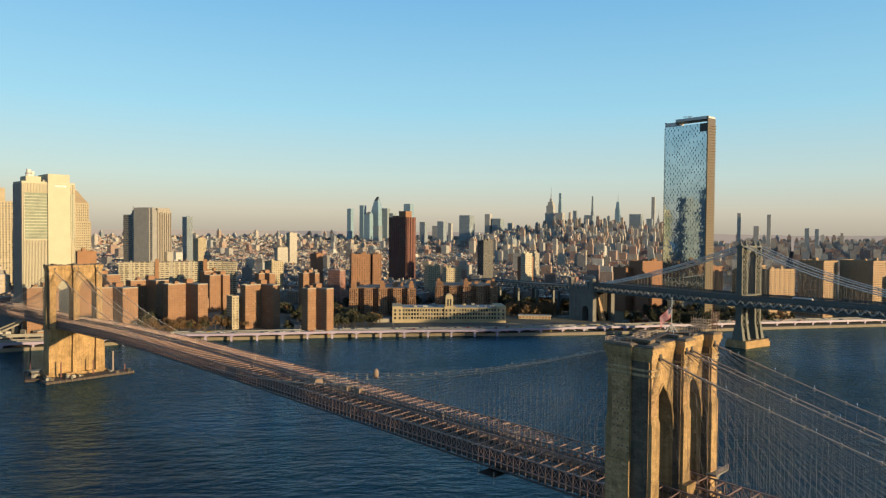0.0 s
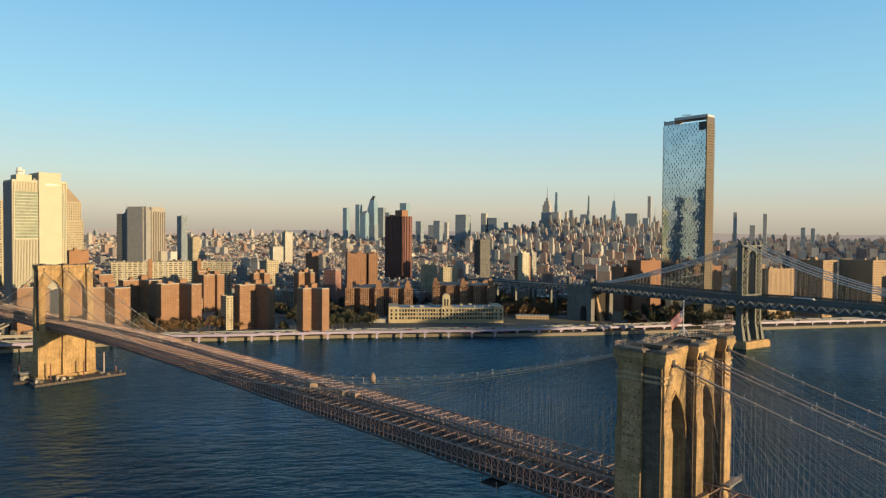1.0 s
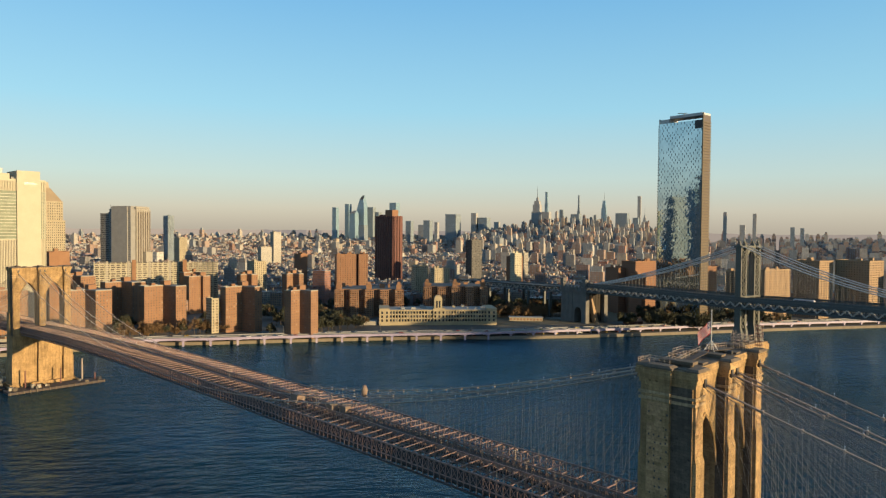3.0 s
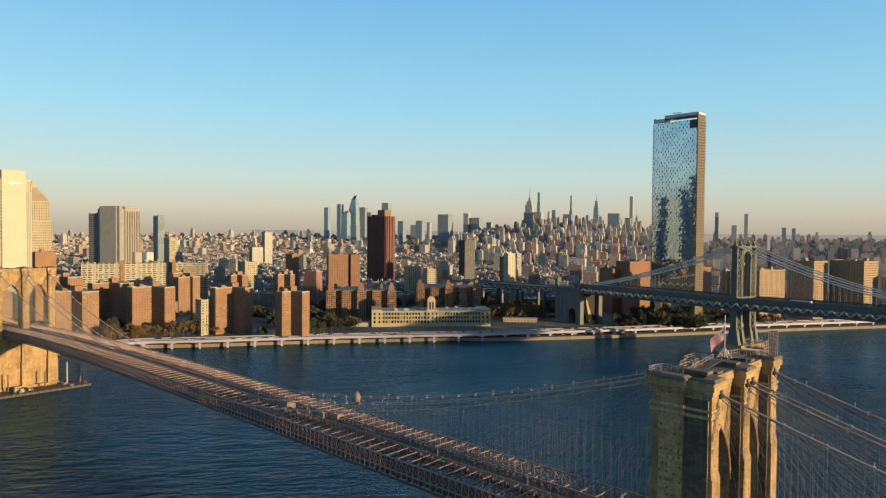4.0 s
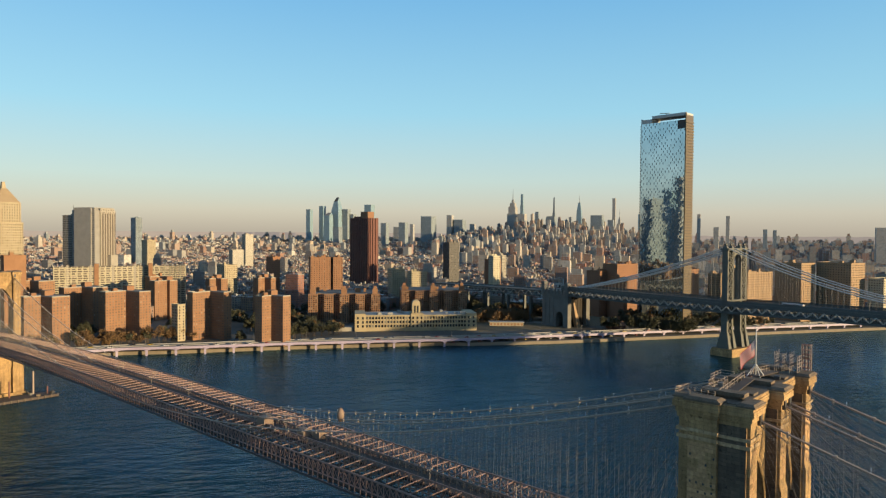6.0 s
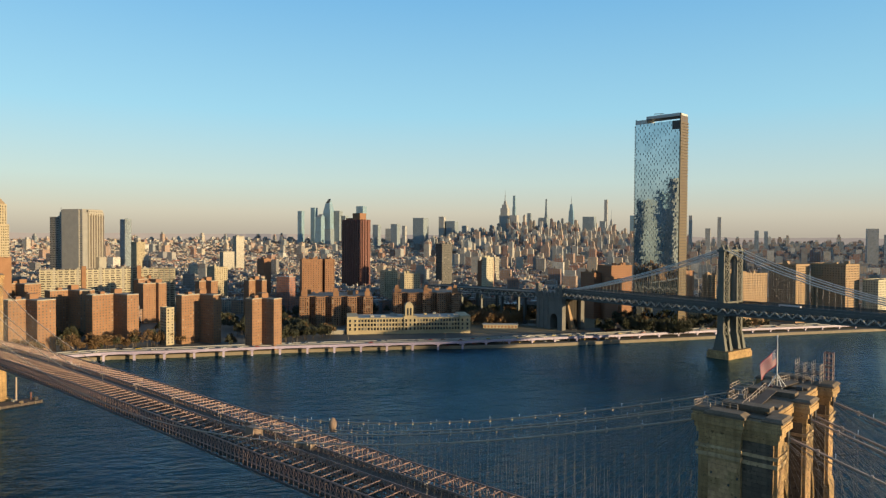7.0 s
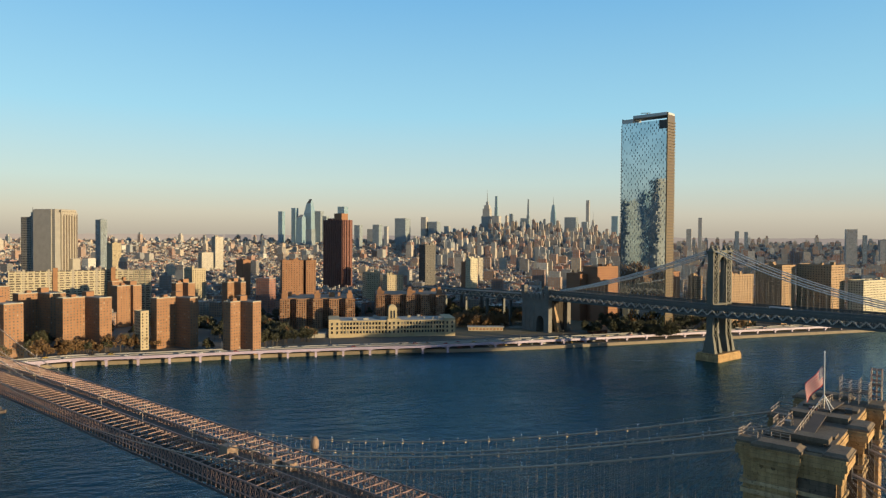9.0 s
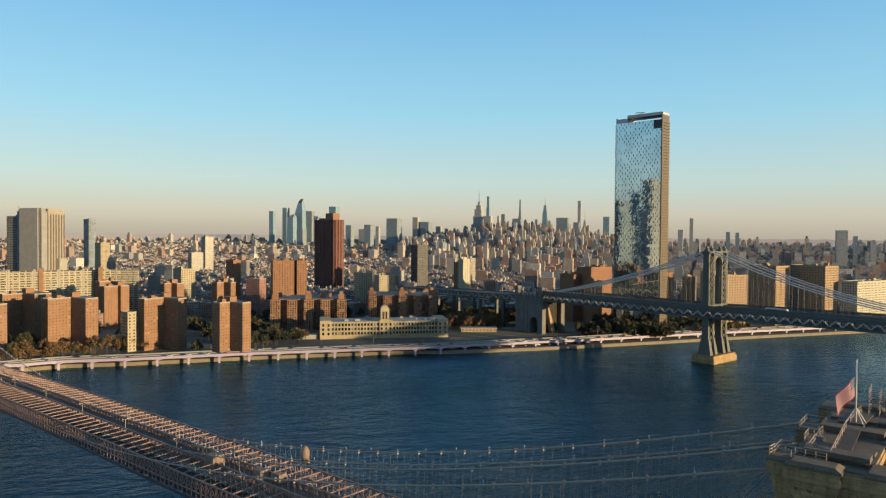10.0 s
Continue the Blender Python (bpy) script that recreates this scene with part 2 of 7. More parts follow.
STEEL_WEB = plain("pale_grey_truss_paint", (0.46, 0.42, 0.37), (0.60, 0.56, 0.50), 0.3, 3.0, 0.6)
# steel bridge cables: the sheen they throw back is put in as white
CABLE_SHEEN = plain("white_cable_sheen", (0.62, 0.59, 0.56), (0.80, 0.77, 0.74), 0.3, 3.0, 0.5)
LAWN = plain("autumn_grass", (0.09, 0.075, 0.04), (0.20, 0.155, 0.085), 0.06, 0.8, 0.95)
WIRE = plain("galvanised_wire", (0.18, 0.155, 0.135), (0.29, 0.25, 0.22), 0.6, 4.0, 0.5)
LAMP_WHITE = plain("white_lamp_glass", (0.56, 0.63, 0.74), (0.68, 0.76, 0.88), 1.0, 4.0, 0.3)
BOARDS = plain("weathered_boards", (0.07, 0.052, 0.044), (0.14, 0.105, 0.09), 0.3, 3.0, 0.9)


def window_mat(name, island, stops, rough):
    """Window panes that differ one by one: dark rooms, blinds and curtains."""
    m, ns, ls, b = mat_base(name)
    chance = ns.new("ShaderNodeNewGeometry").outputs["Random Per Island"] if island else ns.new("ShaderNodeObjectInfo").outputs["Random"]
    col = ramp(ns, ls, chance, stops, True)
    ls.new(mixed(ns, ls, 1.0, col, ramp(ns, ls, noise_of(ns, ls, 0.9, 3), [(0.3, (0.7, 0.7, 0.7)), (0.7, (1.15, 1.15, 1.15))]), "MULTIPLY"), b.inputs["Base Color"])
    b.inputs["Roughness"].default_value = rough
    return m


CURTAINS = [(0.0, (0.040, 0.030, 0.024)), (0.4, (0.075, 0.056, 0.044)), (0.80, (0.11, 0.086, 0.068)), (0.96, (0.20, 0.17, 0.14))]
GLASS_BROWN = window_mat("curtained_window_glass", True, CURTAINS, 0.55)
GLASS_SINGLE = window_mat("curtained_single_window", False, CURTAINS, 0.55)
GLASS_DARK = window_mat("dark_window_glass", True, [(0.0, (0.010, 0.012, 0.015)), (0.45, (0.026, 0.029, 0.033)), (0.8, (0.06, 0.062, 0.062)), (0.93, (0.17, 0.155, 0.13))], 0.25)


def stone_mat(name, one, two, joint):
    """Granite and limestone blocks in courses, stained by soot and rain."""
    m, ns, ls, b = mat_base(name)
    g = ns.new("ShaderNodeNewGeometry")
    cr, dt, sp, co = ns.new("ShaderNodeVectorMath"), ns.new("ShaderNodeVectorMath"), ns.new("ShaderNodeSeparateXYZ"), ns.new("ShaderNodeCombineXYZ")
    cr.operation, dt.operation = "CROSS_PRODUCT", "DOT_PRODUCT"
    ls.new(g.outputs["Normal"], cr.inputs[0])
    cr.inputs[1].default_value = (0, 0, 1)
    ls.new(g.outputs["Position"], dt.inputs[0])
    ls.new(cr.outputs[0], dt.inputs[1])
    ls.new(g.outputs["Position"], sp.inputs[0])
    ls.new(dt.outputs["Value"], co.inputs[0])
    ls.new(sp.outputs[2], co.inputs[1])
    br = ns.new("ShaderNodeTexBrick")
    ls.new(co.outputs[0], br.inputs["Vector"])
    for key, value in (("Scale", 1.0), ("Mortar Size", 0.022), ("Brick Width", 1.45), ("Row Height", 0.62), ("Bias", -0.1)):
        br.inputs[key].default_value = value
    br.inputs["Color1"].default_value, br.inputs["Color2"].default_value, br.inputs["Mortar"].default_value = (*(ALBEDO * c for c in one), 1), (*(ALBEDO * c for c in two), 1), (*(ALBEDO * c for c in joint), 1)
    blot = ramp(ns, ls, noise_of(ns, ls, 0.16, 6, 0.65), [(0.30, (0.55, 0.53, 0.50)), (0.52, (0.92, 0.91, 0.90)), (0.66, (1.1, 1.09, 1.06))])
    st = ns.new("ShaderNodeMapping")
    st.inputs["Scale"].default_value = (0.9, 0.9, 0.05)
    ls.new(g.outputs["Position"], st.inputs["Vector"])
    streak = ramp(ns, ls, noise_of(ns, ls, 1.0, 4, 0.6, st.outputs[0]), [(0.34, (0.42, 0.40, 0.38)), (0.58, (1, 1, 1))])
    spots = ramp(ns, ls, noise_of(ns, ls, 1.7, 2, 0.5), [(0.30, (0.30, 0.28, 0.26)), (0.37, (1, 1, 1))])
    col = mixed(ns, ls, 1.0, br.outputs["Color"], blot, "MULTIPLY")
    col = mixed(ns, ls, 0.55, col, streak, "MULTIPLY")
    col = mixed(ns, ls, 0.8, col, spots, "MULTIPLY")
    ls.new(col, b.inputs["Base Color"])
    b.inputs["Roughness"].default_value = 0.9
    bp = ns.new("ShaderNodeBump")
    bp.inputs["Distance"].default_value, bp.inputs["Strength"].default_value = 0.12, 0.7
    h = num(ns, ls, "SUBTRACT", noise_of(ns, ls, 2.2, 5), num(ns, ls, "MULTIPLY", br.outputs["Fac"], 0.7))
    ls.new(h, bp.inputs["Height"])
    ls.new(bp.outputs[0], b.inputs["Normal"])
    return m


STONE = stone_mat("weathered_granite", (0.51, 0.325, 0.145), (0.64, 0.415, 0.19), (0.32, 0.20, 0.095))
STONE_PALE = stone_mat("pale_string_course_granite", (0.64, 0.45, 0.25), (0.76, 0.55, 0.32), (0.5, 0.36, 0.2))
STONE_DARK = stone_mat("dark_granite", (0.14, 0.104, 0.074), (0.21, 0.158, 0.11), (0.085, 0.064, 0.046))
ROOF_STONE = plain("worn_roof_stone", (0.085, 0.062, 0.045), (0.27, 0.20, 0.14), 0.5, 3.0, 0.95, bump=0.05)


def water_mat():
    """Tidal river water: wind ripples, longer swell and smooth slicks, over a dark blue-green body."""
    m, ns, ls, b = mat_base("river_water")
    g = ns.new("ShaderNodeNewGeometry").outputs["Position"]
    turn, mp = ns.new("ShaderNodeMapping"), ns.new("ShaderNodeMapping")
    turn.inputs["Rotation"].default_value = (0, 0, radians(128))
    mp.inputs["Scale"].default_value = (1.0, 0.42, 1.0)
    ls.new(g, turn.inputs["Vector"])
    ls.new(turn.outputs[0], mp.inputs["Vector"])
    swell, chop, slick = noise_of(ns, ls, 0.075, 3, 0.55, mp.outputs[0]), noise_of(ns, ls, 0.24, 4, 0.6, mp.outputs[0]), noise_of(ns, ls, 0.006, 5, 0.62, mp.outputs[0])
    h = num(ns, ls, "ADD", num(ns, ls, "MULTIPLY", swell, 3.8), num(ns, ls, "MULTIPLY", chop, 2.6))
    bp = ns.new("ShaderNodeBump")
    bp.inputs["Distance"].default_value = 1.0
    ls.new(num(ns, ls, "MULTIPLY_ADD", slick, 2.8, -0.5), bp.inputs["Strength"])
    ls.new(h, bp.inputs["Height"])
    ls.new(bp.outputs[0], b.inputs["Normal"])
    ls.new(ramp(ns, ls, slick, [(0.35, (0.002, 0.010, 0.016)), (0.65, (0.004, 0.020, 0.030))]), b.inputs["Base Color"])
    b.inputs["Roughness"].default_value = 0.9
    b.inputs["Specular IOR Level"].default_value = 0.0
    gloss, fres, mix = ns.new("ShaderNodeBsdfGlossy"), ns.new("ShaderNodeFresnel"), ns.new("ShaderNodeMixShader")
    gloss.inputs["Color"].default_value = (0.40, 0.66, 0.88, 1)
    gloss.inputs["Roughness"].default_value = 0.17
    fres.inputs["IOR"].default_value = 1.3
    ls.new(bp.outputs[0], gloss.inputs["Normal"])
    ls.new(bp.outputs[0], fres.inputs["Normal"])
    ls.new(fres.outputs[0], mix.inputs[0])
    ls.new(b.outputs[0], mix.inputs[1])
    ls.new(gloss.outputs[0], mix.inputs[2])
    ls.new(mix.outputs[0], ns["Material Output"].inputs["Surface"])
    return m


WATER = water_mat()
GROUND = plain("city_ground", (0.055, 0.052, 0.046), (0.14, 0.127, 0.11), 0.02, 0.4, 0.95)
CITY_WALLS = [(0.38, 0.20, 0.14), (0.48, 0.40, 0.31), (0.26, 0.20, 0.175), (0.58, 0.50, 0.40), (0.42, 0.26, 0.185), (0.34, 0.33, 0.33), (0.52, 0.41, 0.30), (0.24, 0.215, 0.205), (0.72, 0.68, 0.62), (0.40, 0.23, 0.165), (0.46, 0.42, 0.38), (0.42, 0.19, 0.135), (0.30, 0.29, 0.30), (0.50, 0.36, 0.25), (0.33, 0.20, 0.155), (0.62, 0.54, 0.44)]
CITY_ROOFS = ((0.13, 0.125, 0.125), (0.22, 0.205, 0.195), (0.34, 0.32, 0.30), (0.52, 0.50, 0.48))
CITY = facade("old_town_fronts", CITY_WALLS)
CITY_FAR = facade("city_fronts", CITY_WALLS, 4.0, 4.0, 0.42, 0.45, (0.13, 0.135, 0.145), CITY_ROOFS, island=True, vary=1.8, albedo=0.59)
HIGH_WALLS = [(0.34, 0.35, 0.36), (0.54, 0.47, 0.40), (0.30, 0.27, 0.25), (0.44, 0.30, 0.23), (0.66, 0.62, 0.57), (0.36, 0.24, 0.19), (0.44, 0.42, 0.40), (0.42, 0.235, 0.18), (0.24, 0.27, 0.30), (0.56, 0.44, 0.33)]
HIGH_FAR = facade("high_rise_fronts", HIGH_WALLS, 5.0, 4.0, 0.4, 0.4, (0.15, 0.165, 0.18), CITY_ROOFS, island=True, vary=1.8, albedo=0.61)
HIGH = facade("tall_city_fronts", HIGH_WALLS, 5.0, 4.0, 0.4, 0.4, (0.15, 0.165, 0.18), CITY_ROOFS, vary=1.8, albedo=0.61)
GLASS_TOWER = facade("glass_tower_fronts", [(0.21, 0.30, 0.36)], 3.0, 4.0, 0.7, 0.65, (0.13, 0.20, 0.25), glassy=0.25, vary=1.4, albedo=0.7)
STONE_TOWER = facade("stone_tower_fronts", [(0.38, 0.36, 0.34)], 4.0, 4.0, 0.4, 0.6, (0.13, 0.145, 0.16), vary=2.0, albedo=0.8)
SLATE_TOWER = facade("slate_tower_fronts", [(0.17, 0.20, 0.225)], 4.0, 4.0, 0.6, 0.6, (0.12, 0.145, 0.165), vary=2.0, albedo=0.9)


# ---- water, land, far hills ----
part("water", Geo().quad((-6000, -6000, 0), (9000, -6000, 0), (9000, 9000, 0), (-6000, 9000, 0)), WATER)
tagged(bpy.data.objects["water"], "rippled dark blue tidal river water", "water", "", "structure")
SHORE = [(-2600, 300), (-900, 420), (-300, 600), (-60, 642), (20, 614), (84, 596), (130, 580), (170, 549), (212, 522), (256, 493), (300, 460), (345, 426), (374, 401), (388, 384), (413, 364), (461, 328), (520, 290), (580, 252), (646, 212), (712, 171), (814, 104), (1000, -20), (1500, -330), (3000, -1000)]
LAND_Z = 3.0
land = Geo()
land.prism(SHORE + [(7600, -1000), (7600, 8000), (-2600, 8000)], -6.0, LAND_Z)
part("ground", land, GROUND)
tagged(bpy.data.objects["ground"], "grey built-up city ground behind a sea wall", "ground", "", "structure")
quay = Geo()
for (ax, ay), (bx, by) in zip(SHORE[1:-1], SHORE[2:]):
    quay.beam((ax + 0.6, ay - 0.8, 1.5), (bx + 0.6, by - 0.8, 1.5), 2.2, 3.1)
part("sea_wall", quay, plain("tan_sea_wall_stone", (0.19, 0.15, 0.105), (0.33, 0.27, 0.195), 0.1, 1.5, 0.9))
tagged(bpy.data.objects["sea_wall"], "pale stone sea wall along the river's edge", "sea wall", "", "structure")


def hills(name, dist, low, high, mat, seed):
    rng = np.random.RandomState(seed)
    g, n = Geo(), 260
    a = [radians(-20 + 140 * i / n) for i in range(n + 1)]
    z = low + (high - low) * np.convolve(rng.rand(n + 9), np.ones(9) / 9, "valid")[: n + 1]
    z = z + rng.rand(n + 1) * 5
    v = []
    for k in range(n + 1):
        x, y = -145 + dist * math.sin(a[k]), -45 + dist * math.cos(a[k])
        v += [(x, y, 0), (x, y, float(z[k])), (x * 1.012, y * 1.012, float(z[k]) * 0.9), (x * 1.012, y * 1.012, 0)]
    f = []
    for k in range(n):
        for j in range(3):
            f.append((4 * k + j, 4 * k + 4 + j, 4 * k + 5 + j, 4 * k + 1 + j))
    g.add(v, f)
    ob = part(name, g, mat)
    tagged(ob, "blue-grey wooded ridge on the horizon, glowing to imitate haze", "hills", "", "structure")


RIDGE = plain("far_ridge_haze_glow", (0.07, 0.062, 0.056), (0.11, 0.097, 0.088), 0.004, 0.02, 1.0)
# the ridge glows faintly: emission stands in for haze
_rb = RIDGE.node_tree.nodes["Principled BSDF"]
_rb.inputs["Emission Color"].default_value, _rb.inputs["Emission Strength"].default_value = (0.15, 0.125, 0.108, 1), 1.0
lawn = Geo()
lawn.prism([(455, 425), (520, 385), (640, 330), (700, 330), (690, 420), (600, 500), (520, 520)], LAND_Z, LAND_Z + 0.12)
part("lawn", lawn, LAWN)
tagged(bpy.data.objects["lawn"], "worn autumn grass of a riverside park", "lawn", "", "structure")
plaza = Geo()
plaza.prism([(553, 430), (573, 382), (588, 386), (572, 432)], LAND_Z, LAND_Z + 0.22)
part("pavement", plaza, CONCRETE)
tagged(bpy.data.objects["pavement"], "pale paved plaza beside the park lawn", "pavement", "", "structure")
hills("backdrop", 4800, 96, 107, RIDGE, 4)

# ---- stone bridge towers ----
SPAN = 483.5
AXIS_A, AXIS_B = (-8.0, 0.0), (-0.6, 484.5)
AXIS_ROT = -math.degrees(math.atan2(AXIS_B[0] - AXIS_A[0], AXIS_B[1] - AXIS_A[1]))


def deck_z(y):
    """Height of the stone bridge's roadway along its axis."""
    if y < 0:
        return 42.8 + 0.031 * y
    if y < SPAN / 2:
        return 43.5 - 0.7 * ((y - SPAN / 2) / (SPAN / 2)) ** 2
    if y > SPAN:
        return 37.5 - 0.031 * (y - SPAN)
    return 37.5 + 6.0 * (1 - ((y - SPAN / 2) / (SPAN / 2)) ** 2)


def arch_z(x, half, spring, apex):
    """Underside of a pointed arch: two arcs that meet above the middle."""
    x = min(abs(x), half)
    rise = apex - spring
    r = (half * half + rise * rise) / (2 * half)
    return spring + math.sqrt(max(0.0, r * r - (x + r - half) ** 2))


def stone_tower(x0, y0, lift, deck):
    """A stone tower: lift raises all above the roadway, deck is the roadway's height."""
    t = thing("bridge_tower", x0, y0, 0, AXIS_ROT, "weathered tan granite bridge tower with two pointed arches", "bridge tower", "stone bridge towers")
    shafts = (-SHAFT, 0.0, SHAFT)
    foot = deck - 1.1
    # foot below the roadway
    part("foot", Geo().obox(0, 0, 1.5, foot - 1, 2 * SHAFT + 6.2, 10.4, 0, 0.985), STONE, t)
    for cx in shafts:
        g = Geo()
        g.obox(cx, -0.3, 1.5, foot * 0.54, 6.6, 15.0, 0, 0.985)
        part("foot_buttress", g, STONE, t)
        g = Geo()
        g.obox(cx, -0.3, foot * 0.54, foot - 1, 6.0, 14.0, 0, 0.985)
        part("foot_buttress", g, STONE, t)
    part("footing", Geo().box(-22.5, 22.5, -9.5, 9.5, -4, 1.6), STONE, t)
    part("footing_step", Geo().box(-21.2, 21.2, -8.6, 8.6, 1.6, 2.8), STONE, t)
    part("belt_course", Geo().box(-20.2, 20.2, -7.2, 7.2, foot - 1, foot), STONE, t)
    z1, z2 = 65.5 + lift, 80.6 + lift
    # three shafts, each a core with a stepped pilaster on both fronts
    for cx in shafts:
        part("shaft", Geo().box(cx - CORE, cx + CORE, -5.8, 4.9, foot, z2), STONE, t)
        for ya, yb, yc, flip in ((-6.65, -5.8, -6.3, False), (4.9, 5.8, 5.5, True)):
            yo = ya if not flip else yb
            lo, hi = sorted((yo, -5.8 if not flip else 4.9))
            part("pilaster", Geo().box(cx - 1.95, cx + 1.95, lo, hi, foot, z1), STONE, t)
            q = [(cx - 1.95, yo, z1), (cx + 1.95, yo, z1), (cx + 1.8, yc, z1 + 1.3), (cx - 1.8, yc, z1 + 1.3)]
            part("weathering", Geo().quad(*(q[::-1] if flip else q)), STONE, t)
            lo, hi = sorted((yc, -5.8 if not flip else 4.9))
            part("pilaster", Geo().box(cx - 1.8, cx + 1.8, lo, hi, z1, z2), STONE, t)
        # darker granite layer on the left face of each shaft, towards its front
        part("stained_face", Geo().box(cx - CORE - 0.05, cx - CORE, -5.75, -1.4 if cx < 0 else ARCH_Y, foot, z2 - 0.05), STONE_DARK, t, "darker grey granite face")
        if cx:
            o = 1 if cx > 0 else -1
            xa, xb = sorted((cx + o * CORE, cx + o * 2.95))
            part("side_buttress", Geo().box(xa, xb, -1.3, 3.5, foot, z2), STONE, t)
            xa, xb = sorted((cx + o * 2.95, cx + o * 3.35))
            part("side_buttress", Geo().box(xa, xb, -1.5, 4.7, foot, foot + 16), STONE, t)
    # arch walls between the shafts
    half = SHAFT / 2 - CORE
    for cx in (-SHAFT / 2, SHAFT / 2):
        g, n, yf, yk = Geo(), 24, ARCH_Y, 2.2
        xs = [cx - half + 2 * half * i / n for i in range(n + 1)]
        zs = [arch_z(x - cx, half, 61.0 + lift, 73.4 + lift) for x in xs]
        for i in range(n):
            for y, flip in ((yf, False), (yk, True)):
                q = [(xs[i], y, zs[i]), (xs[i + 1], y, zs[i + 1]), (xs[i + 1], y, z2), (xs[i], y, z2)]
                g.quad(*(q[::-1] if flip else q))
            g.quad((xs[i], yf, zs[i]), (xs[i], yk, zs[i]), (xs[i + 1], yk, zs[i + 1]), (xs[i + 1], yf, zs[i + 1]))
        part("arch_wall", g, STONE, t)
        for y in (yf - 0.1, yk + 0.1):
            part("arch_ring", Geo().tube([(x, y, z + 0.2) for x, z in zip(xs, zs)], 0.3, 5), STONE, t)
        part("arch_sill", Geo().box(cx - half, cx + half, yf - 0.5, yk + 0.5, foot, foot + 0.9), STONE, t)
    # string courses, cornice, copings
    for cx in shafts:
        for za, zb, out in ((77.0, 77.6, 0.14), (78.3, 78.8, 0.22)):
            part("string_course", Geo().box(cx - CORE - out, cx + CORE + out, -6.3 - out, 5.6 + out, za + lift, zb + lift), STONE_PALE, t)
            if cx:
                o = 1 if cx > 0 else -1
                xa, xb = sorted((cx + o * CORE, cx + o * (2.95 + out)))
                part("string_course", Geo().box(xa, xb, -1.3 - out, 3.5 + out, za + lift + 0.3, zb + lift + 0.3), STONE_PALE, t)
    for za, zb, out in ((80.6, 81.5, 0.2), (81.5, 82.4, 0.45), (82.4, 83.4, 0.8), (83.4, 83.9, 0.65)):
        za, zb = za + lift, zb + lift
        for cx in shafts:
            part("cornice", Geo().box(cx - CORE + 0.1 - out, cx + CORE - 0.1 + out, -6.3 - out, 5.5 + out, za, zb), STONE, t)
            if cx:
                o = 1 if cx > 0 else -1
                xa, xb = sorted((cx + o * (CORE - 0.3), cx + o * (2.95 + out)))
                part("cornice", Geo().box(xa, xb, -1.3 - out * 0.8, 3.4 + out, za, zb - 0.004), STONE, t)
        part("cornice", Geo().box(-SHAFT, SHAFT, ARCH_Y - out, 2.2 + out, za, zb - 0.008), STONE, t)
    z = 83.9 + lift
    part("roof_floor", Geo().box(-SHAFT - 1.5, SHAFT + 1.5, -4.6, 4.4, z, z + 0.15), ROOF_STONE, t, "worn dark stone roof")
    for cx in shafts:
        for ya, yb in ((-7.2, -4.2), (3.2, 6.4)):
            g = Geo()
            g.box(cx - 2.75, cx + 2.75, ya, yb, z, z + 0.3)
            g.obox(cx, (ya + yb) / 2, z + 0.3, z + 0.62, 5.3, yb - ya - 0.2, 0, 0.8)
            part("coping", g, ROOF_STONE, t)
    for cx in (-SHAFT, SHAFT):
        o = 1 if cx > 0 else -1
        g = Geo()
        g.box(*sorted((cx + o * 0.6, cx + o * 3.75)), -2.1, 4.1, z, z + 0.35)
        g.obox(cx + o * 2.15, 1.0, z + 0.35, z + 0.75, 3.1, 6.0, 0, 0.78)
        part("coping", g, ROOF_STONE, t)
    for cx, h in ((-9.0, 0.55), (0.6, 1.05), (9.0, 0.55)):
        part("roof_slab", Geo().box(cx - 1.2, cx + 1.2, -4.2, 3.6, z + 0.15, z + h), ROOF_STONE, t)
    part("roof_slab", Geo().box(-SHAFT + 1.0, -SHAFT + 3.4, -4.3, 2.9, z + 0.7, z + 1.35), ROOF_STONE, t)
    part("roof_slab_foot", Geo().box(-SHAFT + 1.4, -SHAFT + 3.0, -3.6, 2.4, z + 0.1, z + 0.7), ROOF_STONE, t)
    for x in (-SHAFT + 1.3, -1.4, 1.4, SHAFT - 1.3):
        for ya, yb in ((-7.0, -6.2), (5.4, 6.2)):
            part("cable_housing", Geo().box(x - 0.5, x + 0.5, ya, yb, 80.6 + lift, 83.2 + lift), STEEL_DARK, t)
    return t


SHAFT, CORE, ARCH_Y = 16.3, 2.2, -3.9
LIFT, CABLE_LIFT = 1.3, 3.2
tower_near = stone_tower(*AXIS_A, LIFT, 42.8)
tower_far = stone_tower(*AXIS_B, 0.0, 37.5)

# work platform on the side of the near tower, and the plinth of its middle shaft
part("plinth", Geo().box(-2.4, 2.4, -8.0, -5.9, 44.0, 49.0), STONE, tower_near)
shelf = part("side_platform", Geo().box(SHAFT - 3.0, SHAFT + 5.0, -8.6, -5.9, 47.4, 47.9), STEEL_GREY, tower_near, "grey steel work platform")
for k in range(5):
    part("post", Geo().box(SHAFT - 2.9 + k * 1.95, SHAFT - 2.8 + k * 1.95, -8.6, -8.5, 47.9, 49.1), CABLE, shelf)
for z in (48.5, 49.1):
    part("rail", Geo().beam((SHAFT - 3.0, -8.55, z), (SHAFT + 5.0, -8.55, z), 0.1), CABLE, shelf)
part("platform_bracket", Geo().beam((SHAFT + 4.0, -7.2, 47.4), (SHAFT + 1.5, -6.4, 44.4), 0.4), STEEL_GREY, tower_near)

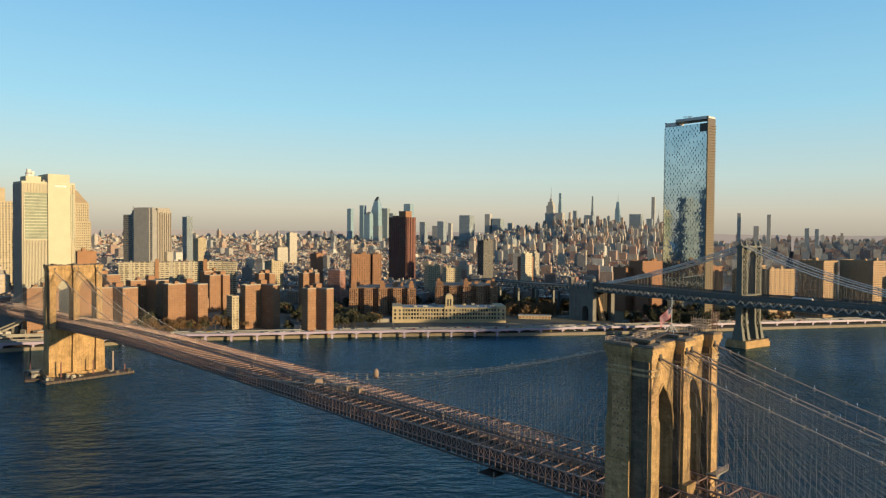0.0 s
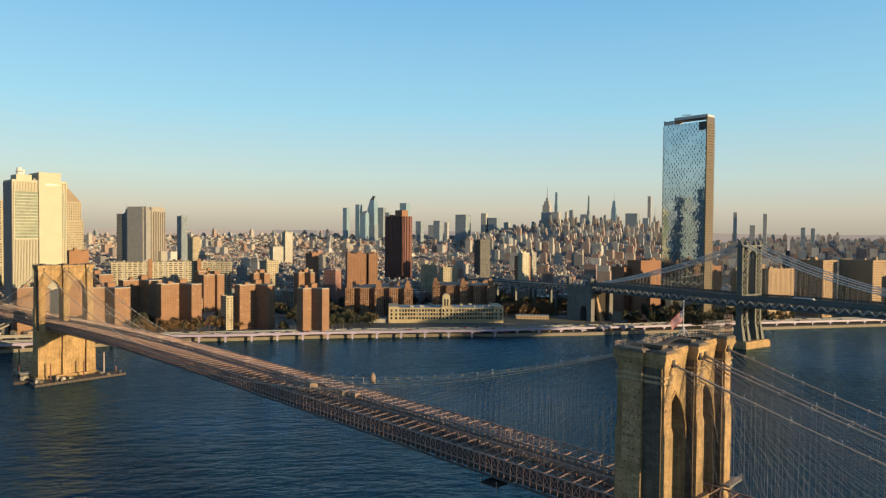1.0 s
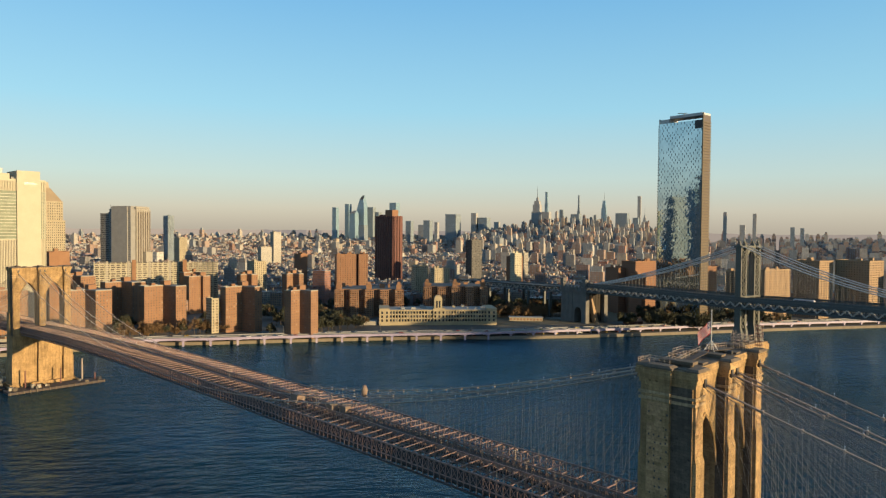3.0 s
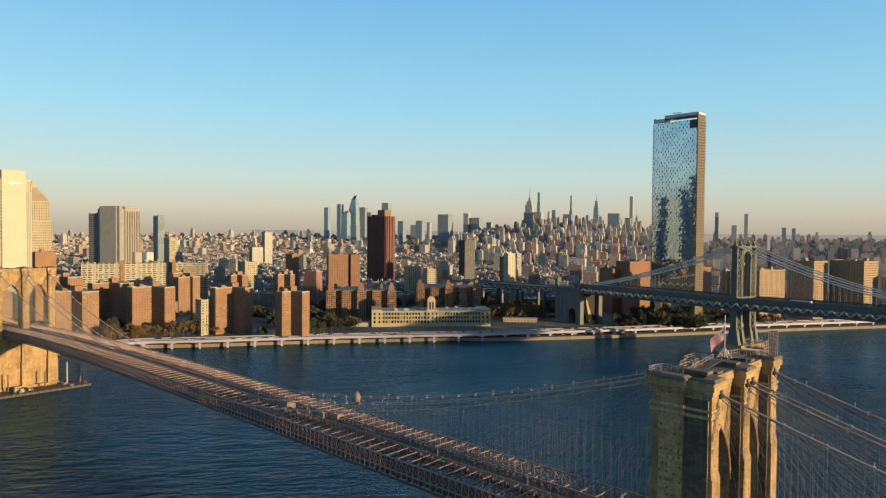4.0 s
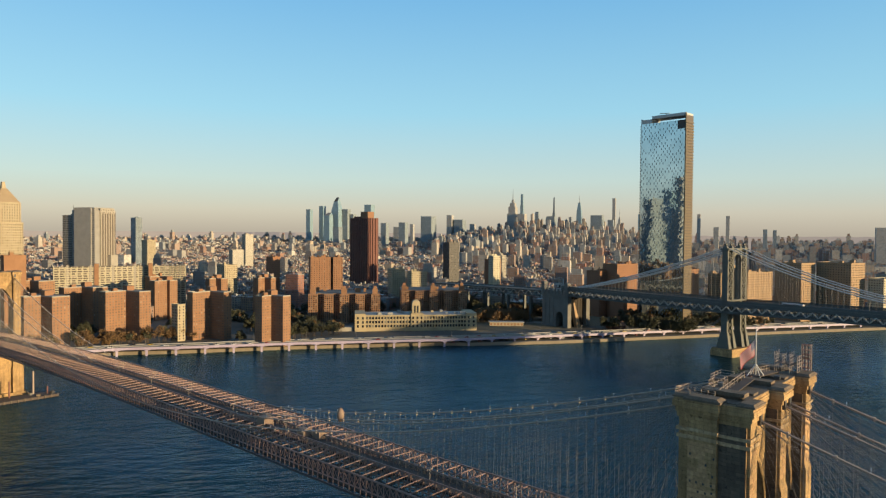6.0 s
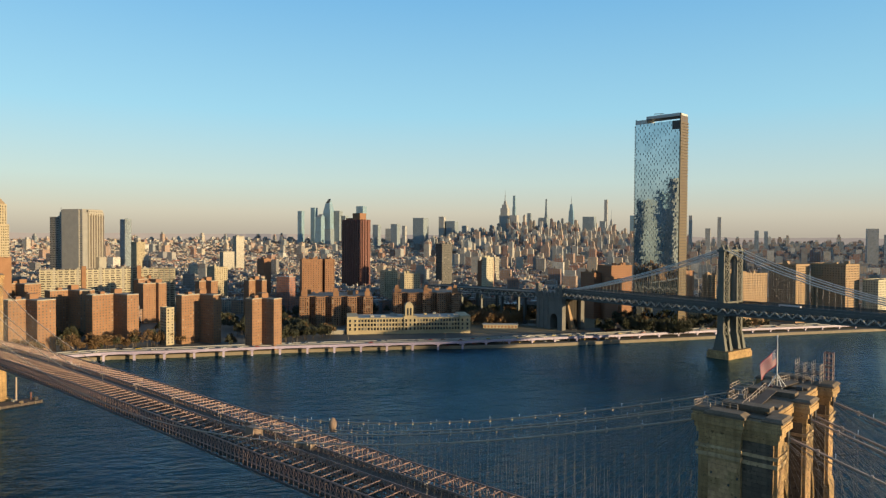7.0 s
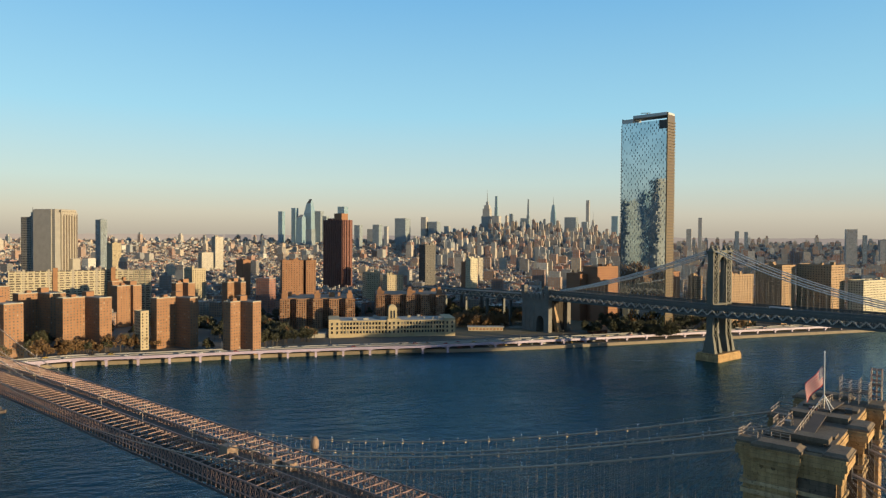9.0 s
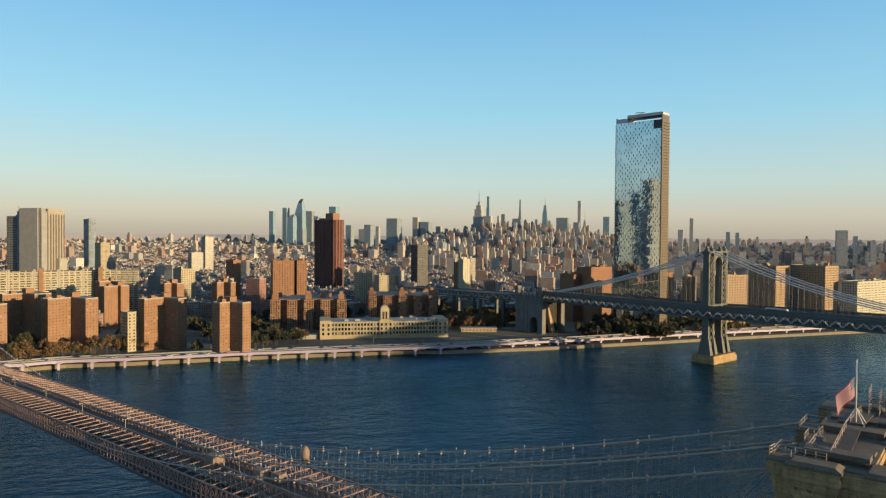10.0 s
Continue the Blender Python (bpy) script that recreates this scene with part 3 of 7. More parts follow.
# ---- stone bridge: deck, trusses, cables ----
bridge = thing("suspension_bridge", (AXIS_A[0] + AXIS_B[0]) / 2, (AXIS_A[1] + AXIS_B[1]) / 2, 0, AXIS_ROT, "tan steel suspension bridge deck hung from four pale cables", "bridge")
Y0, Y1, STEP = -285.0, SPAN + 285.0, 2.286
OUT, INN, TOP, LOW = 12.7, 2.9, 4.5, -1.0
YB = SPAN / 2


def along(a, b, step):
    n = max(1, round((b - a) / step))
    return [a + (b - a) * i / n for i in range(n + 1)]


NODES = along(Y0, -7.0, STEP * 2) + along(-7.0, 7.0, STEP * 2)[1:] + along(7.0, SPAN - 9.4, STEP * 2)[1:] + along(SPAN - 7.0, SPAN + 7.0, STEP * 2)[1:] + along(SPAN + 7.0, Y1, STEP * 2)[1:]


def truss(x, top, low, w):
    """Chords, posts and crossed bars of one stiffening truss."""
    g = Geo()
    fine = [q for a, b in zip(NODES, NODES[1:]) for q in (a, (a + b) / 2)] + [NODES[-1]]
    mid = 1.1
    for a, b in zip(fine, fine[1:]):
        za, zb = deck_z(a), deck_z(b)
        for dz, ww in ((top, w * 1.5), (low, w * 1.3), (mid, w * 1.1)):
            g.beam((x, a - YB, za + dz), (x, b - YB, zb + dz), ww)
        if -60 < a < SPAN:
            g.beam((x, a - YB, za + mid), (x, b - YB, zb + top), w * 0.5)
            g.beam((x, a - YB, za + top), (x, b - YB, zb + mid), w * 0.5)
        g.beam((x, a - YB, za + low), (x, a - YB, za + top), w * 0.9)
    return g


for x in (-OUT, OUT):
    part("outer_truss", truss(x, TOP, LOW, 0.26), STEEL_TAN, bridge)
for x in (-INN, INN):
    part("inner_truss", truss(x, TOP + 0.3, LOW, 0.26), STEEL_TAN, bridge)
roads, walkway, edge, lining = (Geo(), Geo()), Geo(), Geo(), (Geo(), Geo())
for a, b in zip(NODES, NODES[1:]):
    za, zb, ya, yb = deck_z(a), deck_z(b), a - YB, b - YB
    for road, x0, x1 in ((roads[0], -OUT + 0.5, -INN - 0.3), (roads[1], INN + 0.3, OUT - 0.5)):
        road.add([(x0, ya, za), (x1, ya, za), (x1, yb, zb), (x0, yb, zb), (x0, ya, za - 0.5), (x1, ya, za - 0.5), (x1, yb, zb - 0.5), (x0, yb, zb - 0.5)],
                 [(0, 1, 2, 3), (7, 6, 5, 4), (0, 4, 5, 1), (1, 5, 6, 2), (3, 2, 6, 7), (0, 3, 7, 4)])
    zc = 3.3
    walkway.beam((0, ya, za + zc), (0, yb, zb + zc), 2 * INN - 0.6, 0.25)
    edge.beam((-OUT, ya, za - 0.7), (OUT, ya, za - 0.7), 0.4, 0.5)
    for side, x in ((lining[0], -OUT - 0.5), (lining[1], OUT + 0.5)):
        side.beam((x, ya, za - 0.95), (x, yb, zb - 0.95), 0.7, 0.25)
for road in roads:
    part("roadway", road, ROAD_DARK, bridge, "dark asphalt roadway")
part("walkway", walkway, BOARDS, bridge, "grey boardwalk raised over the roadways")
part("floor_beams", edge, STEEL_DARK, bridge, kind="stuff")
for side in lining:
    part("maintenance_ledge", side, STEEL_DARK, bridge)
# struts over both roadways, one object each on shared meshes
bar = Geo()
bar.beam((0, 0, 0), (OUT - INN, 0, 0.25), 0.26, 0.24)
bar_mesh = bar.mesh("strut", [STEEL_TAN])
for i, y in enumerate(NODES):
    if -40 < y < SPAN + 40:
        for s in (-1, 1):
            ob = new("strut", bar_mesh)
            ob.parent = bridge
            ob.matrix_basis = pose(s * OUT, y - YB, deck_z(y) + TOP, 0, 0, 180 if s > 0 else 0)
# handrails and lamp posts of the walkway
rail = Geo()
for a, b in zip(NODES, NODES[1:]):
    za, zb = deck_z(a) + 3.4, deck_z(b) + 3.4
    for x in (-2.5, 2.5):
        rail.beam((x, a - YB, za + 1.2), (x, b - YB, zb + 1.2), 0.08)
        rail.beam((x, a - YB, za + 0.7), (x, b - YB, zb + 0.7), 0.05)
        rail.beam((x, a - YB, za), (x, a - YB, za + 1.2), 0.07)
part("handrail", rail, STEEL_GREY, bridge)
lamp = Geo()
lamp.tube([(0, 0, 0), (0, 0, 4.6)], 0.10, 6, 0.06)
lamp.beam((-0.9, 0, 4.5), (0.9, 0, 4.5), 0.09)
lamp.tube([(-0.9, 0, 4.2), (-0.9, 0, 4.75)], 0.16, 6)
lamp.tube([(0.9, 0, 4.2), (0.9, 0, 4.75)], 0.16, 6)
lamp_mesh = lamp.mesh("lamp_post", [CABLE])
for i in range(15):
    y = 18 + i * 32.0
    for s in (-1, 1):
        ob = new("lamp_post", lamp_mesh)
        ob.parent = bridge
        ob.matrix_basis = pose(s * 2.7, y + (s * 4) - YB, deck_z(y) + 3.3)

CABLES = (-12.6, -2.6, 2.6, 12.6)
TOWER_X = {-12.6: -15.0, -2.6: -1.4, 2.6: 1.4, 12.6: 15.0}
SADDLE, SAG_Z = 81.8, 44.6


def cable_at(cx, y):
    tx = TOWER_X[cx]
    if 0 <= y <= SPAN:
        f = ((y - SPAN / 2) / (SPAN / 2)) ** 2
        return Vector((cx + (tx - cx) * f, y, SAG_Z + (SADDLE + (CABLE_LIFT if y < SPAN / 2 else 0) - SAG_Z) * f))
    d = -y if y < 0 else y - SPAN
    f = min(1.0, d / 283.0)
    return Vector((tx + (cx - tx) * f, y, SADDLE + (CABLE_LIFT if y < 0 else 0) - 0.333 * d + 0.00049 * d * d))


for cx in CABLES:
    g = Geo()
    ys = along(Y0, Y1, 6.0)
    g.tube([cable_at(cx, y) - Vector((0, YB, 0)) for y in ys], 0.18, 8)
    cable = part("main_cable", g, CABLE, bridge, smooth=True)
    g, bands, lights = Geo(), Geo(), Geo()
    for k, y in enumerate(along(-280, -11.5, STEP) + along(11.5, SPAN - 11.5, STEP) + along(SPAN + 11.5, SPAN + 280, STEP)):
        p = cable_at(cx, y)
        foot = Vector((cx, y, deck_z(y) + (TOP if abs(cx) > 5 else 3.5)))
        if p.z < foot.z + 0.3:
            continue
        p, foot = p - Vector((0, YB, 0)), foot - Vector((0, YB, 0))
        g.beam(p, foot, 0.04)
        if k % 3 == 0:
            bands.obox(p.x, p.y, p.z - 0.48, p.z + 0.34, 0.5, 0.3)
        if k % 4 == 0:
            lights.tube([p + Vector((0.0, 0, 0.1)), p + Vector((0.0, 0, 0.8))], 0.04, 5)
            lights.obox(p.x, p.y, p.z + 0.76, p.z + 0.92, 0.13, 0.13)
    part("suspenders", g, WIRE, cable, kind="stuff")
    part("cable_bands", bands, CABLE, cable, kind="stuff")
    part("cable_lights", lights, LAMP_WHITE, cable, kind="stuff")
    for y0, s in ((0, 1), (0, -1), (SPAN, -1), (SPAN, 1)):
        top = Vector((TOWER_X[cx], y0 + s * 5.8 - YB, SADDLE - 1.5 + (CABLE_LIFT if y0 == 0 else 0)))
        for k in range(0, 26, 1 if y0 == 0 else 2):
            y = y0 + s * (14 + k * 4.572)
            part("stay", Geo().beam(top - Vector((0, 0, 0.12 * (k % 5))), (cx, y - YB, deck_z(y) + TOP), 0.036), WIRE, cable)


# ---- steel bridge upstream ----
MB_AXIS, MB_AT = Vector((0.21, 0.9777)), Vector((524.0, 174.0))
MB_ROT = math.degrees(math.atan2(-MB_AXIS.x, MB_AXIS.y))
steel = thing("steel_bridge", MB_AT.x, MB_AT.y, 0, MB_ROT, "blue-grey steel suspension bridge with lattice towers", "bridge")


def mb_z(s):
    """Height of the lower chord along the steel bridge's axis."""
    return 41.2 + (3.0 * (1 - ((s + 224) / 224) ** 2) if s < 0 else 0.0)


g = Geo()
g.box(-20.5, 20.5, -11, 11, -4, 5.2)
g.box(-19.6, 19.6, -10.2, 10.2, 5.2, 7.2)
part("pier", g, STONE, steel, "tan stone pier in the water")
MB_TOP = 99.5
MB_COL = (-15.6, -7.2, 7.2, 15.6)
for x in MB_COL:
    g = Geo()
    g.obox(x, 0, 7.2, 22, 4.8, 12.5, 0, 0.58)
    g.obox(x, 0, 22, MB_TOP, 2.3, 6.2, 0, 0.88)
    part("column", g, STEEL_TOWER, steel)
for x0, x1 in ((-14.6, -8.2), (8.2, 14.6)):
    for y in (-2.8, 2.8):
        g = Geo()
        z = 52.0
        while z < 96:
            g.beam((x0, y, z), (x1, y, z + 5.0), 0.75)
            g.beam((x1, y, z), (x0, y, z + 5.0), 0.75)
            g.beam((x0, y, z), (x1, y, z), 0.6)
            z += 5.0
        part("lattice", g, STEEL_TOWER, steel)
    g = Geo()
    z = 14.0
    while z < 39:
        g.beam((x0, -2.8, z), (x1, -2.8, z + 6.0), 0.6)
        g.beam((x1, -2.8, z), (x0, -2.8, z + 6.0), 0.6)
        z += 6.0
    part("lower_lattice", g, STEEL_TOWER, steel)
g = Geo()
n = 14
for y in (-2.7, 2.7):
    for i in range(n):
        xa, xb = -6.6 + 13.2 * i / n, -6.6 + 13.2 * (i + 1) / n
        g.add([(xa, y - 0.4, 88 + 7.0 * math.sqrt(max(0, 1 - (xa / 6.6) ** 2))), (xb, y - 0.4, 88 + 7.0 * math.sqrt(max(0, 1 - (xb / 6.6) ** 2))), (xb, y - 0.4, 98.5), (xa, y - 0.4, 98.5),
               (xa, y + 0.4, 88 + 7.0 * math.sqrt(max(0, 1 - (xa / 6.6) ** 2))), (xb, y + 0.4, 88 + 7.0 * math.sqrt(max(0, 1 - (xb / 6.6) ** 2))), (xb, y + 0.4, 98.5), (xa, y + 0.4, 98.5)],
              [(0, 1, 2, 3), (7, 6, 5, 4), (0, 4, 5, 1), (3, 2, 6, 7)])
part("top_arch", g, STEEL_TOWER, steel)
part("portal_beam", Geo().box(-17.5, 17.5, -4.0, 4.0, 98.5, 100.5), STEEL_TOWER, steel)
part("portal_beam", Geo().box(-17, 17, -3.4, 3.4, 50.5, 52.2), STEEL_TOWER, steel)
for x in MB_COL:
    g = Geo()
    g.obox(x, 0, 100.5, 102.5, 3.2, 4.6, 0, 0.7)
    for k in range(5):
        a, b = math.pi * k / 5 - math.pi / 2, math.pi * (k + 1) / 5 - math.pi / 2
        g.tube([(x, 0, 103.9 + 1.4 * math.sin(a)), (x, 0, 103.9 + 1.4 * math.sin(b))], max(0.1, 1.4 * math.cos(a)), 8, max(0.1, 1.4 * math.cos(b)))
    g.tube([(x, 0, 105.1), (x, 0, 106.7)], 0.2, 5, 0.03)
    part("finial", g, STEEL_TOWER, steel)
S0, S1, PANEL = -470.0, 204.0, 4.8
MB_NODES = along(S0, S1, PANEL)
for x in (-17.8, -6.4, 6.4, 17.8):
    g, h = Geo(), Geo()
    for i, (a, b) in enumerate(zip(MB_NODES, MB_NODES[1:])):
        za, zb = mb_z(a), mb_z(b)
        g.beam((x, a, za - 0.2), (x, b, zb - 0.2), 0.9, 2.0)
        g.beam((x, a, za + 5.4), (x, b, zb + 5.4), 0.7, 0.8)
        g.beam((x, a, za), (x, a, za + 5.4), 0.4)
        h.beam((x, a, za + (5.4 if i % 2 else 0.6)), (x, b, zb + (0.6 if i % 2 else 5.4)), 0.9)
    truss_side = part("deck_truss", g, STEEL_BLUE, steel)
    part("web_diagonals", h, STEEL_WEB, truss_side, kind="stuff")
g, ups, fences, fascias = Geo(), (Geo(), Geo()), (Geo(), Geo()), (Geo(), Geo())
for a, b in zip(MB_NODES, MB_NODES[1:]):
    g.beam((0, a, mb_z(a) + 1.2), (0, b, mb_z(b) + 1.2), 34.0, 0.8)
    for s, up, fence, fascia in zip((-1, 1), ups, fences, fascias):
        up.beam((s * 12.0, a, mb_z(a) + 7.6), (s * 12.0, b, mb_z(b) + 7.6), 11.0, 0.6)
        fence.beam((s * 18.3, a, mb_z(a) + 9.4), (s * 18.3, b, mb_z(b) + 9.4), 0.15, 2.0)
        fascia.beam((s * 18.2, a, mb_z(a) + 7.1), (s * 18.2, b, mb_z(b) + 7.1), 0.5, 2.4)
part("lower_deck", g, STEEL_DARK, steel)
for up, fence, fascia in zip(ups, fences, fascias):
    part("fascia_girder", fascia, STEEL_BLUE, steel)
    part("upper_deck", up, ASPHALT, steel)
    part("deck_fence", fence, STEEL_BLUE, steel)
MB_CX = (-17.8, -6.4, 6.4, 17.8)


def mb_cable(x, s):
    tx = x * 0.88 if abs(x) > 10 else x * 1.1
    if s > 0:
        f = s / 204.0
        return Vector((tx + (x - tx) * f, s, 101.5 + (47 - 101.5) * f - 4.5 * 4 * f * (1 - f)))
    f = ((s + 224) / 224) ** 2
    return Vector((x + (tx - x) * f, s, 53.5 + (101.5 - 53.5) * f))


for x in MB_CX:
    g, h = Geo(), Geo()
    ss = along(S0, S1, 8.0)
    g.tube([mb_cable(x, s) for s in ss], 0.5, 8)
    cable = part("main_cable", g, CABLE_SHEEN, steel, smooth=True)
    for s in along(S0, -8, PANEL) + along(10, S1 - 6, PANEL):
        p = mb_cable(x, s)
        if p.z > mb_z(s) + 7.8:
            h.beam(p, (x, s, mb_z(s) + 7.4), 0.11)
    part("suspenders", h, WIRE, cable, kind="stuff")
# metro train on the upper track
metro = thing("metro_train", *(MB_AT + MB_AXIS * -52.0 + Vector((MB_AXIS.y, -MB_AXIS.x)) * -12.0), mb_z(-52.0) + 7.9, MB_ROT, "white metro train with dark window strips on the steel bridge", "train")
y0 = 0.0
g = Geo().box(-1.5, 1.5, y0 - 18, y0, 0.5, 3.4)
g.add([(-1.5, y0 - 18, 3.4), (1.5, y0 - 18, 3.4), (1.5, y0, 3.4), (-1.5, y0, 3.4), (-0.9, y0 - 17.6, 3.9), (0.9, y0 - 17.6, 3.9), (0.9, y0 - 0.4, 3.9), (-0.9, y0 - 0.4, 3.9)], [(4, 5, 6, 7), (0, 1, 5, 4), (1, 2, 6, 5), (2, 3, 7, 6), (3, 0, 4, 7)])
car_body = part("carriage", g, STEEL_PALE, metro)
for sx in (-1, 1):
    part("window_strip", Geo().box(*sorted((sx * 1.5, sx * 1.56)), y0 - 17, y0 - 1, 1.8, 2.7), GLASS_DARK, car_body)
for y in (y0 - 15, y0 - 3):
    part("bogie", Geo().box(-1.2, 1.2, y - 1.4, y + 1.4, 0, 0.5), STEEL_DARK, metro)
# anchorage block with its arch, and the approach behind it
anch = thing("anchorage", MB_AT.x + 193 * MB_AXIS.x, MB_AT.y + 193 * MB_AXIS.y, LAND_Z, MB_ROT, "massive dark grey granite bridge anchorage with an arched passage", "anchorage")
AW, AD, AH = 19.0, 41.0, 39.5
ARCH_Y, ARCH_R = 13.0, 5.6
g = Geo()
for s in (-1, 1):
    xa, xb = sorted((s * AW, s * (AW - 6)))
    g.box(xa, xb, 0, ARCH_Y - ARCH_R, 0, AH - 3)
g.box(-AW + 6, AW - 6, 5.5, ARCH_Y - ARCH_R, 0, AH - 3)
g.box(-AW, AW, ARCH_Y + ARCH_R, AD, 0, AH - 3)
n = 12
for i in range(n):
    ya, yb = ARCH_Y - ARCH_R + 2 * ARCH_R * i / n, ARCH_Y - ARCH_R + 2 * ARCH_R * (i + 1) / n
    za, zb = [12 + 6.5 * math.sqrt(max(0, 1 - ((y - ARCH_Y) / ARCH_R) ** 2)) for y in (ya, yb)]
    for s, flip in ((-AW, True), (AW, False)):
        q = [(s, ya, za), (s, yb, zb), (s, yb, AH - 3), (s, ya, AH - 3)]
        g.quad(*(q[::-1] if flip else q))
    g.quad((-AW, ya, za), (AW, ya, za), (AW, yb, zb), (-AW, yb, zb))
part("masonry", g, GRANITE_DARK, anch)
# panels painted dark for the shade inside the front recess
for k in range(5):
    x = -AW + 9.5 + k * 5.0
    part("recess_panel", Geo().box(x - 2.3, x + 2.3, 5.0, 5.5, 0, AH - 4), SHADE_BROWN, anch, "recessed wall panel with dark shade in its colour")
g = Geo()
for s in (-1, 1):
    for k in range(3):
        y = 22.0 + k * 7.0
        xa, xb = sorted((s * AW, s * (AW + 0.5)))
        g.box(xa, xb, y, y + 3.4, 0, AH - 5)
part("pilaster", g, GRANITE_DARK, anch)
g = Geo()
g.add([(-12.6, -1.5, 34), (-11.0, -1.5, 34), (2.5, -1.5, 0), (-4.0, -1.5, 0), (-12.6, 3.5, 34), (-11.0, 3.5, 34), (2.5, 3.5, 0), (-4.0, 3.5, 0)], [(3, 2, 1, 0), (4, 5, 6, 7), (0, 1, 5, 4), (1, 2, 6, 5), (2, 3, 7, 6), (3, 0, 4, 7)])
part("stair", g, TAN_BRICK, anch, "steep tan stair against the anchorage front")
g = Geo()
g.box(-AW - 1.2, AW + 1.2, -1.2, AD + 1.2, AH - 3, AH - 1.5)
g.box(-AW - 0.5, AW + 0.5, -0.5, AD + 0.5, AH - 1.5, AH + 3)
for i in range(7):
    y = 3 + i * 5.8
    for s in (-1, 1):
        g.box(s * (AW + 0.6) - 0.8, s * (AW + 0.6) + 0.8, y - 1.2, y + 1.2, AH - 1.5, AH + 5)
part("cornice", g, GRANITE_DARK, anch)
for y in (2.0, AD - 2.0):
    part("corner_turret", Geo().obox(-AW + 1, y, AH + 3, AH + 11, 5, 5).obox(-AW + 1, y, AH + 11, AH + 13, 6, 6), GRANITE_DARK, anch)
approach = thing("bridge_approach", MB_AT.x + 239 * MB_AXIS.x, MB_AT.y + 239 * MB_AXIS.y, LAND_Z, MB_ROT - 1.0, "dark steel bridge approach viaduct on stone columns", "viaduct")
h, sides = Geo(), {-17: (Geo(), Geo()), 17: (Geo(), Geo())}
for i in range(34):
    a, b = i * 7.0, (i + 1) * 7.0
    za, zb = 34.5 - a * 0.025, 34.5 - b * 0.025
    for x, (g, web) in sides.items():
        g.beam((x, a, za), (x, b, zb), 0.8, 1.2)
        g.beam((x, a, za + 6), (x, b, zb + 6), 0.8, 1.2)
        g.beam((x, a, za), (x, a, za + 6), 0.5)
        web.beam((x - 0.1, a, za + (6 if i % 2 else 0)), (x - 0.1, b, zb + (0 if i % 2 else 6)), 0.6)
    h.beam((0, a, za + 5.2), (0, b, zb + 5.2), 34, 0.6)
for g, web in sides.values():
    side = part("truss", g, STEEL_BLUE, approach)
    part("web_diagonals", web, STEEL_WEB, side, kind="stuff")
part("deck", h, ASPHALT, approach)
for i in range(5):
    for x in (-14, 14):
        g = Geo().obox(x, 20 + i * 42, 0, 33.0 - (20 + i * 42) * 0.032, 3.0, 3.0)
        part("column", g, STEEL_BLUE, approach)

# ---- elevated riverside drive ----
drive = thing("elevated_road", 250, 455, LAND_Z, 0, "elevated riverside road with lilac steel edge girders", "viaduct")
LINE = [(-500, 560), (-200, 645), (-60, 650), (40, 602), (126, 573), (166, 542), (208, 515), (252, 486), (296, 453), (341, 419), (372, 393), (414, 368), (467, 333), (522, 297), (584, 260), (649, 221), (714, 179), (830, 104), (970, 10), (1300, -200)]


def line_pts(step):
    out, left = [], 0.0
    for (ax, ay), (bx, by) in zip(LINE, LINE[1:]):
        a, b = Vector((ax, ay)), Vector((bx, by))
        run = (b - a).length
        d = (b - a) / run
        s = left
        while s < run:
            out.append((a + d * s, Vector((-d.y, d.x))))
            s += step
        left = s - run
    return out


pts = line_pts(12.0)
deckg, girder, para, median = Geo(), Geo(), Geo(), Geo()
OX, OY, OZ = 250, 455, LAND_Z
for (p, n), (q, m) in zip(pts, pts[1:]):
    for off, wide, z, h, tgt in ((9.0, 17.5, 6.9, 0.5, deckg), (0.2, 0.5, 6.3, 1.5, girder), (17.8, 0.5, 6.3, 1.5, girder), (-0.15, 0.4, 7.4, 0.9, para), (9.0, 0.5, 7.5, 0.8, median), (18.0, 0.35, 7.6, 1.1, median)):
        a, b = p + n * off, q + m * off
        tgt.beam((a.x - OX, a.y - OY, z - OZ), (b.x - OX, b.y - OY, z - OZ), wide, h)
part("roadway", deckg, plain("pale_worn_concrete_road", (0.22, 0.19, 0.155), (0.36, 0.315, 0.26), 0.1, 1.5, 0.9), drive)
part("edge_girder", girder, LILAC, drive, "lilac painted girder")
part("parapet", para, LILAC, drive)
part("median_barrier", median, CONCRETE, drive)
col = Geo()
col.box(-0.9, 0.9, -0.9, 0.7, -6, 2.6)
col.obox(0, -0.1, 1.6, 2.6, 2.4, 1.9, 0, 1.15)
for sx in (-1, 1):                      # haunches: the girder deepens towards each bent
    col.add([(0, -0.1, 2.6), (sx * 5.0, -0.1, 2.6), (0, -0.1, 1.6), (0, 0.5, 2.6), (sx * 5.0, 0.5, 2.6), (0, 0.5, 1.6)], [(0, 1, 2), (5, 4, 3), (1, 4, 5, 2), (0, 3, 4, 1)])
col.beam((0, -1.2, 2.2), (0, 18.5, 2.2), 1.0, 1.2)
col.box(-0.7, 0.7, 15.5, 16.9, -4, 2.0)
col_mesh = col.mesh("bent", [LILAC])
for p, n in line_pts(25.0):
    ob = new("bent", col_mesh)
    ob.parent = drive
    ob.matrix_basis = pose(p.x - OX, p.y - OY, 0, 0, 0, math.degrees(math.atan2(-n.x, n.y)))


